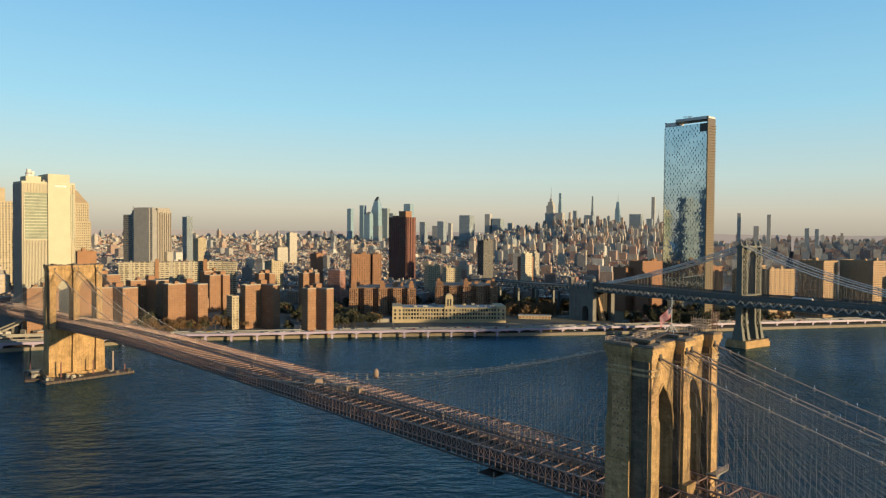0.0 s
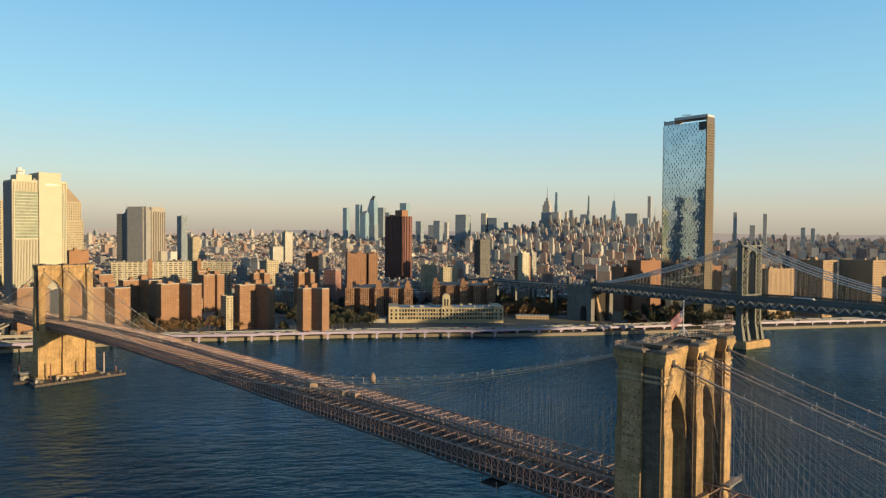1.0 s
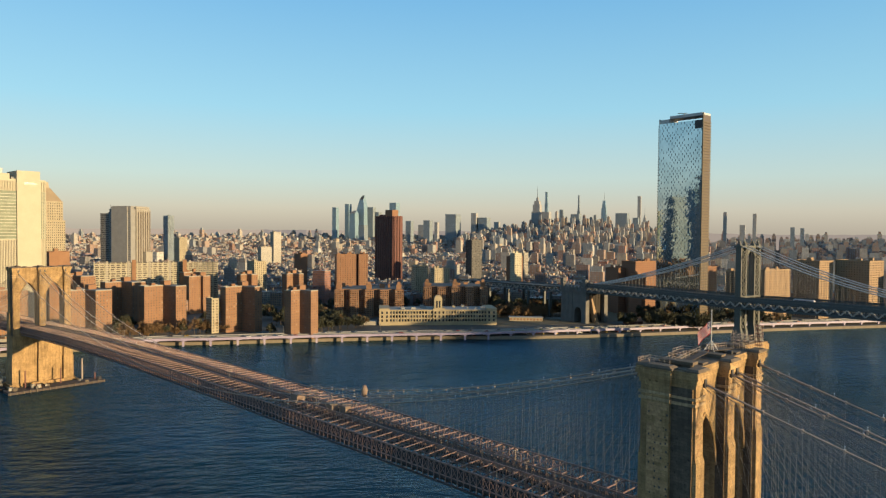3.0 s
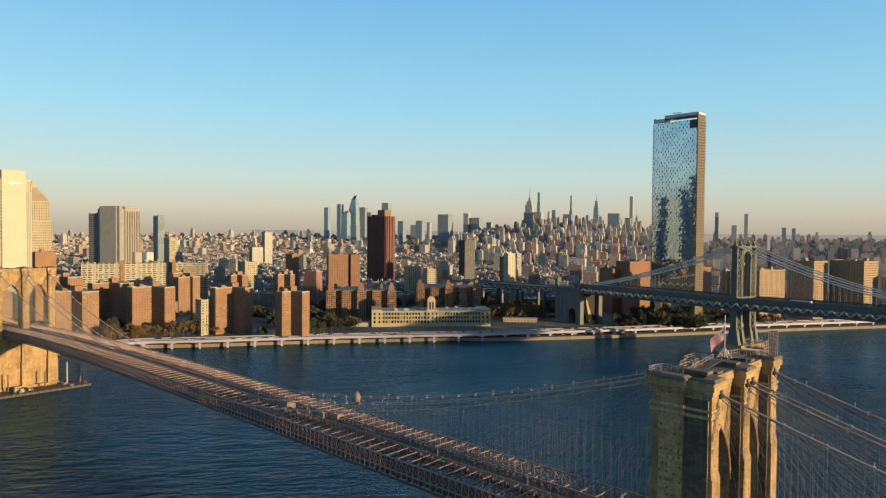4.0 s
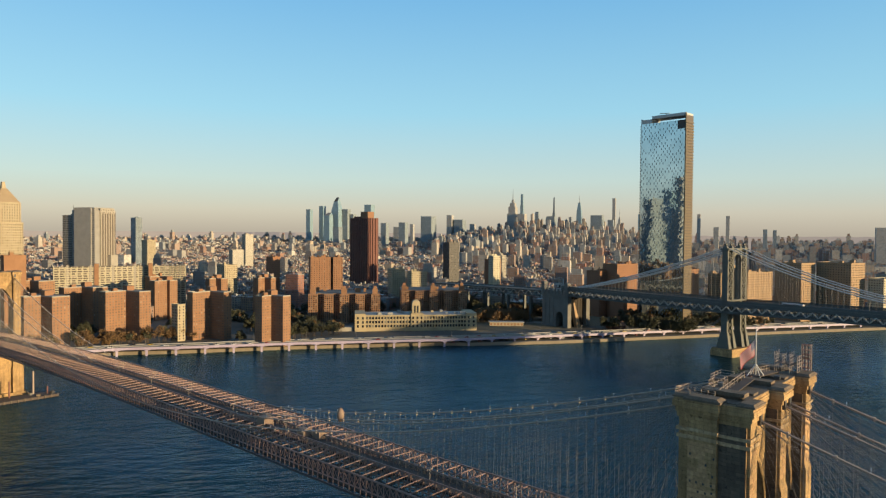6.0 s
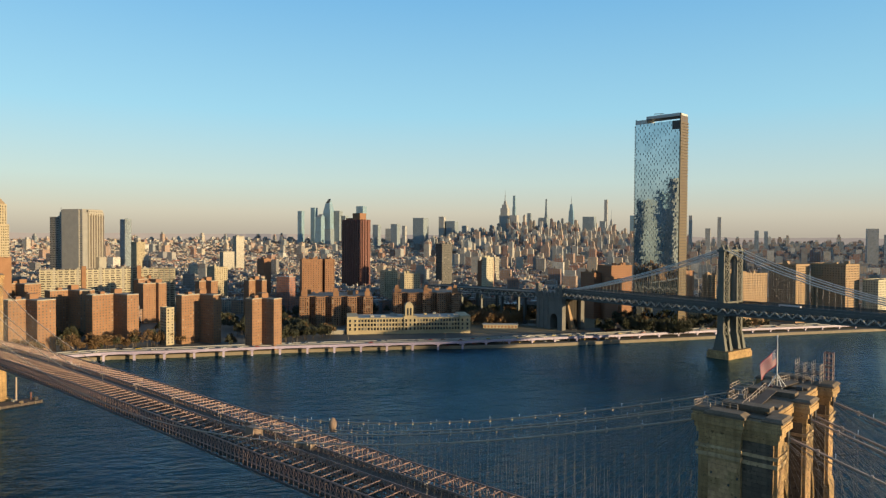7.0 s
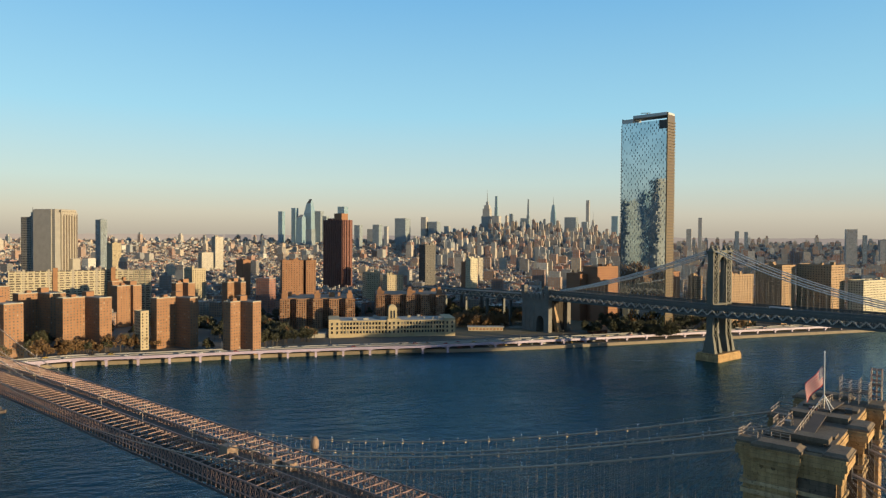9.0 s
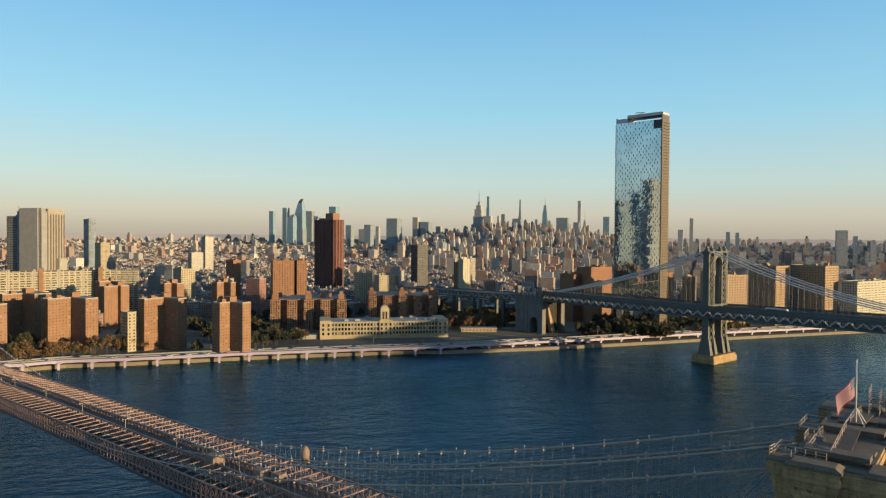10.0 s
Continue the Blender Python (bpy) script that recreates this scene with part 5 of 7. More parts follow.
for face in range(2):
    for j in range(NF):
        for i in range(cols):
            if face == 0 and j >= NF - 3 and i < 4:
                continue
            y0, y1 = -TD + 2 * TD * i / cols, -TD + 2 * TD * (i + 1) / cols
            z0, z1 = j * fh, (j + 1) * fh
            x = -TW if face == 0 else TW
            k = [r2.uniform(-0.007, 0.007) for _ in range(4)]
            q = [(x + k[0], y1, z0), (x + k[1], y0, z0), (x + k[2], y0, z1), (x + k[3], y1, z1)]
            g.quad(*(q if face == 0 else q[::-1]))
            if face == 0 and (i + j) % 2 == 0 and r2.random() < 0.8:
                ya = y0 + 0.5 + r2.uniform(-0.45, 0.5)
                g2.box(x - 0.12, x, ya + 0.1, ya + 0.85, z0 + 0.4, z1 - 0.4)
glazing = part("glazing", g, MIRROR, t, "sheet of slightly uneven mirror panels")
part("windows", g2, PANE_DK, glazing, "narrow tilted vent windows", "stuff")
g, g2 = Geo(), Geo()
for y, s in ((-TD, -1), (TD, 1)):
    ya, yb = sorted((y, y + s * 0.4))
    g2.box(-TW, TW, ya, yb, 0, TH)
    ya, yb = sorted((y + s * 0.4, y + s * 1.3))
    for j in range(NF):
        g.box(-TW, TW, ya, yb, j * fh, j * fh + 1.8)
part("side_glass", g2, GLASS_BROWN, t)
part("floor_edges", g, SLAB_WARM, t, kind="stuff")
part("corner_trim", Geo().box(-TW - 0.2, -TW + 1.0, -TD - 1.4, -TD, 0, TH + 2), SLAB_WARM, t)
g = Geo()
g.box(-TW, TW, -TD, TD - 14, TH - 1, TH + 2.5)
g.box(-TW, TW, TD - 14, TD, TH - 6, TH - 1)
part("roof_band", g, WHITE_DRUM, t, "pale roof band over the notch")
part("roof_crane", Geo().beam((-2, -4, TH + 5), (-2, 8, TH + 6), 0.8).beam((0, 0, TH + 2), (-2, 0, TH + 5.5), 0.8), CONCRETE_PALE, t)


# ---- skyline of landmark towers ----
def far_tower(x, y, w, h, mat, label, rot=16.0, stages=((1.0, 1.0, 1.0),), spire=0.0, d=None, wedge=False):
    """A distant skyscraper: stages of (share of the height, share of the width, taper), and a spire."""
    t = thing("skyscraper", x, y, LAND_Z, rot, label, "skyscraper", "distant skyline")
    z = 0.0
    for share, wide, taper in stages:
        g = Geo()
        g.obox(0, 0, z, h * share, w * wide, (d or w) * wide, 0, taper)
        part("shaft" if z == 0 else "setback", g, mat, t)
        z = h * share
    if wedge:
        g = Geo()
        a = w * 0.5 * stages[-1][1] * stages[-1][2]
        g.add([(-a, -a, h), (a, -a, h), (a, a, h), (-a, a, h), (a * 0.6, -a * 0.6, h * 1.09), (a * 0.6, a * 0.6, h * 1.09)], [(0, 1, 4), (1, 2, 5, 4), (2, 3, 5), (3, 0, 4, 5)])
        part("crown", g, mat, t)
    if spire:
        part("spire", Geo().tube([(0, 0, h), (0, 0, h + spire)], max(1.2, w * 0.05), 6, 0.4), SLATE_TOWER, t)
    return t


GL, ST, SL = GLASS_TOWER, STONE_TOWER, SLATE_TOWER
for row in ((2513, 3384, 30, 247, GL, "slim pale glass skyscraper on the hazy skyline"), (2607, 3374, 31, 271, GL, "slim pale glass skyscraper on the hazy skyline"), (2691, 3239, 38, 251, SL, "blue-grey glass skyscraper on the hazy skyline"), (2719, 3215, 35, 220, SL, "blue-grey glass skyscraper on the hazy skyline"),
            (2798, 3143, 48, 281, GL, "broad blue glass skyscraper on the hazy skyline"), (2591, 2789, 35, 161, SL, "grey office tower on the hazy skyline"), (2453, 2503, 38, 161, SL, "dark grey office tower on the hazy skyline"), (2268, 2262, 17, 149, ST, "slim white stone apartment tower"),
            (3062, 2877, 74, 211, SL, "broad dark office slab on the hazy skyline"), (3153, 2774, 35, 220, ST, "grey stone office tower on the hazy skyline"), (3193, 2726, 60, 192, SL, "grey office tower on the hazy skyline"), (3167, 2601, 30, 163, ST, "grey stone office tower on the hazy skyline"),
            (3511, 2470, 50, 234, ST, "grey stone office tower on the hazy skyline"), (3482, 2334, 22, 245, SL, "slim dark tower on the hazy skyline"), (3444, 2205, 52, 214, SL, "broad grey office tower on the hazy skyline"), (3759, 2062, 72, 226, SL, "broad dark office slab on the hazy skyline"),
            (3878, 1820, 38, 234, GL, "pale glass office tower on the hazy skyline"), (3620, 1897, 33, 194, SL, "dark glass tower on the hazy skyline"), (3301, 1104, 17, 203, ST, "slim dark apartment tower on the hazy skyline"), (3283, 1240, 16, 212, ST, "slim dark apartment tower on the hazy skyline"),
            (3001, 1055, 22, 144, ST, "grey apartment tower on the hazy skyline"), (3061, 863, 17, 135, SL, "dark apartment tower on the hazy skyline"), (3073, 827, 15, 132, SL, "dark apartment tower on the hazy skyline"), (2456, 338, 32, 137, ST, "tower under construction with open floors"), (2458, 299, 12, 118, SL, "slim dark apartment tower on the hazy skyline"),
            (2267, 230, 15, 102, ST, "red-lit apartment tower on the hazy skyline"), (2443, 3030, 40, 136, SL, "grey office slab on the hazy skyline"), (2976, 3069, 40, 143, ST, "stone office block on the hazy skyline")):
    far_tower(*row)
far_tower(2573, 3273, 50, 209, GL, "blue glass skyscraper with a slanted top", stages=((1.0, 1.0, 0.8),), wedge=True)
far_tower(2646, 3277, 62, 299, GL, "tallest blue glass skyscraper with a pointed top", stages=((0.8, 1.0, 0.85), (1.0, 0.85, 0.55)), wedge=True)
far_tower(3519, 2547, 66, 328, ST, "stepped stone skyscraper with a long spire", stages=((0.22, 1.5, 1.0), (0.72, 0.9, 1.0), (0.86, 0.72, 1.0), (0.93, 0.5, 1.0), (1.0, 0.25, 0.8)), spire=74)
far_tower(3594, 2526, 20, 367, GL, "needle-thin pale skyscraper on the hazy skyline", stages=((0.8, 1.0, 1.0), (1.0, 0.8, 0.9)))
far_tower(3750, 2377, 16, 349, SL, "needle-thin dark skyscraper on the hazy skyline", stages=((0.7, 1.1, 1.0), (1.0, 0.8, 0.6)))
far_tower(3704, 2161, 40, 306, GL, "tapering pale glass skyscraper with a spire", stages=((0.55, 1.0, 0.9), (0.85, 0.82, 0.85), (1.0, 0.6, 0.6)), spire=50)
far_tower(3895, 2017, 20, 339, ST, "square needle-thin concrete skyscraper")
far_tower(3776, 1919, 26, 213, ST, "stone skyscraper with a stepped metal crown", stages=((0.75, 1.0, 1.0), (0.92, 0.7, 0.8), (1.0, 0.5, 0.3)), spire=52)

# towers of the old downtown, off to the side, mirrored in the glass tower
for x, y, w, h, m in ((-150, 760, 40, 250, ST), (-230, 900, 46, 205, SL), (-90, 900, 40, 180, ST), (-330, 780, 44, 215, SL), (-420, 960, 50, 240, GL), (-250, 690, 38, 150, ST), (-520, 840, 44, 200, SL), (-180, 1100, 50, 230, GL)):
    far_tower(x, y, w, h, m, "downtown office tower of stone and glass", 20.0, ((0.7, 1.0, 1.0), (1.0, 0.75, 1.0)))

# ---- city fabric ----
EYE = Vector((-145, -45))
AV, CRS = Vector((0.956, 0.292)), Vector((-0.292, 0.956))
GRID_ROT = math.degrees(math.atan2(AV.y, AV.x))
KEEP = [(50, 782, 48), (172, 1021, 34), (34, 905, 34), (116, 826, 26), (354, 1201, 44), (328, 1236, 22), (225, 872, 62), (280, 846, 62), (736, 922, 40), (515, 765, 36), (420, 605, 72), (534, 562, 72), (410, 485, 88), (666, 416, 26), (675, 369, 30), (690, 389, 24), (775, 644, 18), (763, 226, 32),
        (827, 196, 32), (855, 149, 36), (905, 93, 62), (742, 303, 22), (768, 253, 16), (778, 281, 16), (655, 298, 45), (980, 780, 22), (811, 770, 22), (587, 645, 22), (601, 702, 22), (845, 700, 24), (487, 861, 18), (430, 900, 22), (894, 1562, 26), (846, 1540, 28), (739, 1880, 26), (660, 1640, 26), (600, 400, 62), (650, 340, 70), (560, 480, 70), (700, 300, 40), (620, 460, 50), (745, 240, 30)]
OPEN_GROUND = 6          # the last few are parks and yards, where trees may stand


def near_axis(x, y):
    """Distance from the steel bridge's centre line, and how far along it."""
    r = Vector((x, y)) - MB_AT
    return abs(r.x * MB_AXIS.y - r.y * MB_AXIS.x), r.dot(MB_AXIS)


def shore_y(x):
    for (ax, ay), (bx, by) in zip(SHORE, SHORE[1:]):
        if ax <= x <= bx:
            return ay + (by - ay) * (x - ax) / (bx - ax)
    return -1000


rng = random.Random(21)
lots_near, lots_mid, lots_high = [], [], []
for ib in range(-14, 90):
    for ia in range(-14, 60):
        o = EYE + AV * (ia * 95.0) + CRS * (ib * 66.0 - 400)
        u = 0.0
        while u < 80:
            far = (o - EYE).length
            lot = rng.uniform(7, 16) if far < 2000 else rng.uniform(11, 28)
            for row in (0, 1):
                c = o + AV * (u + lot / 2) + CRS * (14 + row * 26)
                r = c - EYE
                d, az = r.length, math.degrees(math.atan2(r.x, r.y))
                if not (9 < az < 92 and 640 < d < 4700) or c.y < shore_y(c.x) + 75 + (160 if c.x < 560 else 30):
                    continue
                if any((c.x - kx) ** 2 + (c.y - ky) ** 2 < kr * kr for kx, ky, kr in KEEP):
                    continue
                off, al = near_axis(c.x, c.y)
                if off < 46 and al < 520:
                    continue
                if c.x < 460 and c.y < 775 and c.x > -20:
                    continue
                if rng.random() < (0.10 if d < 2200 else 0.2):
                    continue
                h = rng.triangular(9, 22, 14)
                if rng.random() < 0.035:
                    h = rng.uniform(28, 52)
                if d > 1500 and rng.random() < 0.022:
                    h = rng.uniform(45, 75)
                if az > 66 and d > 1000:
                    h = rng.uniform(10, 24) if rng.random() < 0.95 else rng.uniform(34, 58)
                if az < 47 and d > 1300:
                    h = rng.triangular(9, 20, 13) if rng.random() < 0.985 else rng.uniform(30, 54)
                tall = max(0.0, min(1.0, (d - 2700) / 1300)) * max(0.0, 1 - abs(az - 58) / 11.0) ** 0.6
                if d > 2500:
                    h = h * 1.1 + tall * rng.random() ** 2.6 * 185 + tall * 16
                w, dp = lot - 0.4, rng.uniform(17, 24)
                if d > 3000 and (az < 47 or az > 69):
                    h += (d - 3000) / 1700 * rng.uniform(10, 62)
                item = (c.x, c.y, w, dp, h)
                if d < 1120 and len(lots_near) < 290:
                    lots_near.append(item)
                elif h > 48:
                    lots_high.append(item)
                else:
                    lots_mid.append(item)
            u += lot
for x, y, w, d, h in lots_near:
    t = thing("town_house", x, y, LAND_Z, GRID_ROT, "brick walk-up building with a flat tarred roof", "building", "old town houses")
    part("wall", Geo().box(-w / 2, w / 2, -d / 2, d / 2, 0, h), CITY, t)
    part("cornice", Geo().box(-w / 2 - 0.2, w / 2 + 0.2, -d / 2 - 0.5, -d / 2, h - 1.2, h + 0.4), CITY, t)
    g = Geo()
    g.obox(rng.uniform(-w / 5, w / 5), rng.uniform(-d / 4, d / 4), h, h + rng.uniform(2, 3.4), min(3.0, w * 0.5), 4.0)
    part("bulkhead", g, CITY, t)
    if rng.random() < 0.3:
        g = Geo()
        zx, zy = rng.uniform(-w / 5, w / 5), d / 3
        g.tube([(zx, zy, h + 2.5), (zx, zy, h + 6)], 1.6, 8)
        g.tube([(zx, zy, h + 6), (zx, zy, h + 7.2)], 1.7, 8, 0.1)
        for sx in (-1, 1):
            for sy in (-1, 1):
                g.beam((zx + sx, zy + sy, h), (zx + sx, zy + sy, h + 2.5), 0.25)
        part("water_tank", g, STEEL_DARK, t)


def fabric(name, lots, mat, label):
    g = Geo()
    for x, y, w, d, h in lots:
        g.obox(x, y, LAND_Z, LAND_Z + h, w, d, GRID_ROT)
        if h > 70 and rng.random() < 0.6:
            g.obox(x, y, LAND_Z + h, LAND_Z + h * 1.12, w * 0.6, d * 0.6, GRID_ROT)
        if rng.random() < 0.8:
            g.obox(x + rng.uniform(-w, w) / 5, y + rng.uniform(-d, d) / 5, LAND_Z + h, LAND_Z + h + rng.uniform(1.8, 4.5), rng.uniform(2.5, 6), rng.uniform(2.5, 6), GRID_ROT)
        for _ in range(2 if math.hypot(x - EYE.x, y - EYE.y) < 2200 else 0):
            g.obox(x + rng.uniform(-w, w) / 3, y + rng.uniform(-d, d) / 3, LAND_Z + h, LAND_Z + h + rng.uniform(1.0, 2.6), rng.uniform(1.2, 3.0), rng.uniform(1.2, 4.0), GRID_ROT)
        if rng.random() < 0.25:
            g.obox(x + rng.uniform(-w, w) / 4, y + rng.uniform(-d, d) / 4, LAND_Z + h, LAND_Z + h + rng.uniform(4, 7), 2.6, 2.6, GRID_ROT)
    ob = part(name, g, mat)
    tagged(ob, label, "buildings", "", "stuff")


fabric("city_blocks", lots_mid, CITY_FAR, "dense brick and stone city blocks with flat roofs")
lots_high.sort(key=lambda q: -q[4] / math.hypot(q[0] - EYE.x, q[1] - EYE.y))
for x, y, w, d, h in lots_high[:300]:
    t = thing("high_rise", x, y, LAND_Z, GRID_ROT, "grey or tan city high-rise with setbacks", "high-rise", "city high-rises")
    top = rng.uniform(0.7, 0.9)
    part("shaft", Geo().box(-w / 2, w / 2, -d / 2, d / 2, 0, h * top), HIGH, t)
    part("setback", Geo().obox(0, 0, h * top, h, w * rng.uniform(0.6, 0.9), d * rng.uniform(0.6, 0.9)), HIGH, t)
    part("penthouse", Geo().obox(rng.uniform(-w, w) / 8, 0, h, h + rng.uniform(3, 7), w * 0.35, d * 0.35), HIGH, t)
fabric("high_rises", lots_high[300:], HIGH_FAR, "scattered mid-rise and high-rise towers of the city")


# ---- trees ----
LEAF_ORANGE = plain("autumn_leaves", (0.095, 0.052, 0.019), (0.235, 0.13, 0.046), 0.25, 1.5, 0.8)
LEAF_GREEN = plain("dark_green_leaves", (0.028, 0.032, 0.014), (0.078, 0.074, 0.03), 0.25, 1.5, 0.8)
BARK = plain("grey_brown_bark", (0.06, 0.045, 0.035), (0.13, 0.10, 0.075), 1.0, 6.0, 0.95)


def tree_meshes(seed, h, spread):
    """Trunk with limbs, and a crown of several hundred small leaf clumps with gaps."""
    r = random.Random(seed)
    wood, leaf = Geo(), Geo()
    wood.tube([(0, 0, 0), (r.uniform(-0.2, 0.2), r.uniform(-0.2, 0.2), h * 0.35), (r.uniform(-0.5, 0.5), r.uniform(-0.5, 0.5), h * 0.75)], 0.32, 6, 0.09)
    lobes = []
    for k in range(8):
        a, z = 2 * math.pi * k / 8 + r.uniform(-0.4, 0.4), h * r.uniform(0.45, 0.85)
        d = spread * r.uniform(0.35, 0.75) * (1.1 - (z / h - 0.4))
        tip = (d * math.cos(a), d * math.sin(a), z)
        wood.tube([(0, 0, h * r.uniform(0.28, 0.45)), (tip[0] * 0.5, tip[1] * 0.5, z - h * 0.08), tip], 0.12, 5, 0.04)
        lobes.append((*tip, spread * r.uniform(0.28, 0.45)))
    lobes.append((0, 0, h * 0.88, spread * 0.4))
    for x, y, z, rad in lobes:
        for _ in range(52):
            v = Vector((r.gauss(0, 1), r.gauss(0, 1), r.gauss(0, 0.8))).normalized() * rad * r.uniform(0.45, 1.1)
            c, s = Vector((x, y, z)) + v, r.uniform(0.28, 0.62)
            u = Vector((r.gauss(0, 1), r.gauss(0, 1), r.gauss(0, 1))).normalized()
            w = u.cross(Vector((r.gauss(0, 1), r.gauss(0, 1), r.gauss(0, 1)))).normalized()
            leaf.add([c - u * s - w * s * 0.6, c + u * s - w * s * 0.4, c + u * s * 0.8 + w * s * 0.6, c - u * s * 0.7 + w * s * 0.7], [(0, 1, 2, 3)])
    return wood, leaf


TREES = []
for k in range(6):
    wood, leaf = tree_meshes(40 + k, 9.0 + k % 3 * 1.7, 4.2 + k % 2)
    TREES.append((wood.mesh("trunk", [BARK]), leaf.mesh("crown", [LEAF_ORANGE]), leaf.mesh("crown", [LEAF_GREEN]), leaf))


def tree(x, y, k, autumn, scale=1.0, z=LAND_Z):
    wood, warm, green, _ = TREES[k % 6]
    t = thing("tree", x, y, z, (k * 77) % 360, "autumn tree with orange-brown leaves" if autumn else "dark green leafy street tree", "tree", "city trees")
    for me in (wood, warm if autumn else green):
        ob = new(me.name.split(".")[0], me)
        ob.parent = t
        ob.scale = (scale, scale, scale)


r = random.Random(8)
n = 0
GROVE, GROVE_WARM = Geo(), Geo()
for x0, y0, x1, y1, count, warm in ((95, 622, 215, 600, 38, 0.75), (60, 640, 130, 610, 8, 0.7), (180, 560, 330, 520, 16, 0.25), (255, 520, 330, 560, 14, 0.1), (300, 520, 345, 530, 8, 0.1), (512, 480, 556, 424, 40, 0.95), (528, 478, 602, 424, 46, 0.95), (545, 492, 612, 470, 30, 0.6), (600, 318, 770, 232, 40, 0.15), (520, 500, 640, 470, 22, 0.3),
                                    (270, 600, 340, 660, 22, 0.1), (120, 690, 330, 690, 26, 0.2), (300, 700, 420, 690, 16, 0.1), (660, 350, 780, 270, 18, 0.2), (560, 560, 700, 600, 14, 0.3), (430, 640, 620, 640, 20, 0.2), (700, 200, 900, 60, 16, 0.3), (590, 306, 700, 250, 60, 0.1), (565, 335, 645, 292, 40, 0.15), (650, 232, 730, 200, 25, 0.1), (600, 330, 660, 300, 25, 0.1), (570, 525, 690, 440, 80, 0.1), (590, 540, 660, 640, 60, 0.1), (640, 345, 700, 320, 30, 0.1), (250, 660, 420, 640, 40, 0.15), (330, 560, 360, 660, 40, 0.15), (130, 670, 200, 700, 30, 0.2), (440, 700, 640, 760, 60, 0.2), (640, 640, 900, 560, 60, 0.2), (760, 420, 800, 250, 30, 0.2)):
    for i in range(count):
        f = r.random()
        x, y = x0 + (x1 - x0) * f + r.uniform(-7, 7), y0 + (y1 - y0) * f + r.uniform(-7, 7)
        if (x - 597) ** 2 + (y - 317) ** 2 < 17 ** 2 or any((x - kx) ** 2 + (y - ky) ** 2 < (kr * 0.6) ** 2 for kx, ky, kr in KEEP[:-OPEN_GROUND]) or y < shore_y(x) + 26 or any(abs(x - hx) < 20 and abs(y - hy) < 8 or abs(x - hx) < 8 and abs(y - hy) < 20 for hx, hy, *_ in HOUSES):
            continue
        autumn, size = r.random() < warm, r.uniform(0.95, 1.45)
        if n < 295:
            tree(x, y, n, autumn, size)
        else:
            leaf, turn = TREES[n % 6][3], radians(n * 77 % 360)
            c, s = math.cos(turn) * size, math.sin(turn) * size
            (GROVE_WARM if autumn else GROVE).add([(x + c * a - s * b, y + s * a + c * b, LAND_Z + size * z) for a, b, z in leaf.v], leaf.f)
        n += 1
for i in range(44):                      # dark trees at the foot of the mirror-glass tower
    f, size, turn = r.random(), r.uniform(1.0, 1.5), r.uniform(0, 6.28)
    x, y = 582 + 18 * f + r.uniform(-6, 4), 302 - 58 * f + r.uniform(-5, 5)
    leaf, c, s = TREES[i % 6][3], math.cos(turn) * size, math.sin(turn) * size
    GROVE.add([(x + c * a - s * b, y + s * a + c * b, LAND_Z + size * z) for a, b, z in leaf.v], leaf.f)
ob = part("grove", GROVE, LEAF_GREEN)
tagged(ob, "dense dark green tree crowns between the buildings", "trees", "", "stuff")
ob = part("autumn_grove", GROVE_WARM, LEAF_ORANGE)
tagged(ob, "scattered orange-brown tree crowns between the buildings", "trees", "", "stuff")

# ---- cars on the riverside road and below it ----
CAR_PAINTS = [plain("car_paint_" + nm, tuple(0.85 * c for c in col), col, 0.5, 2.0, 0.45) for nm, col in (("white", (0.75, 0.74, 0.72)), ("black", (0.02, 0.02, 0.022)), ("silver", (0.42, 0.43, 0.45)), ("red", (0.35, 0.03, 0.03)), ("blue", (0.04, 0.08, 0.2)), ("yellow", (0.65, 0.42, 0.03)))]
RUBBER = plain("tyre_rubber", (0.012, 0.012, 0.012), (0.03, 0.03, 0.03), 2, 8, 0.9)


def car_kind(paint, word, tall):
    g = Geo()
    body = [(-2.25, 0.45), (-2.3, 0.8), (-1.5, 0.95), (1.1, 1.0), (2.2, 0.85), (2.25, 0.4)]
    v = [(x, s * 0.88, z) for s in (-1, 1) for x, z in body]
    m = len(body)
    g.add(v, [tuple(range(m)), tuple(range(2 * m - 1, m - 1, -1))] + [((i + 1) % m, i, m + i, m + (i + 1) % m) for i in range(m)])
    t = thing("car", 0, -3000, 0, 0, word + " car parked or driving by the river", "car", "cars by the river")
    part("body", g, paint, t)
    g = Geo()
    g.add([(-1.9, -0.82, 0.95), (0.9, -0.82, 0.98), (0.9, 0.82, 0.98), (-1.9, 0.82, 0.95), (-1.6, -0.68, tall), (0.1, -0.68, tall), (0.1, 0.68, tall), (-1.6, 0.68, tall)], [(4, 5, 6, 7), (0, 1, 5, 4), (1, 2, 6, 5), (2, 3, 7, 6), (3, 0, 4, 7)])
    part("cabin", g, GLASS_DARK, t)
    part("roof_panel", Geo().box(-1.6, 0.1, -0.68, 0.68, tall, tall + 0.05), paint, t)
    for x in (-1.4, 1.4):
        for y in (-0.85, 0.85):
            wheel = part("wheel", Geo().tube([(x, y - 0.1, 0.33), (x, y + 0.1, 0.33)], 0.33, 10), RUBBER, t)
            part("hub", Geo().tube([(x, y - 0.12, 0.33), (x, y + 0.12, 0.33)], 0.18, 8), WIRE, wheel)
    return t


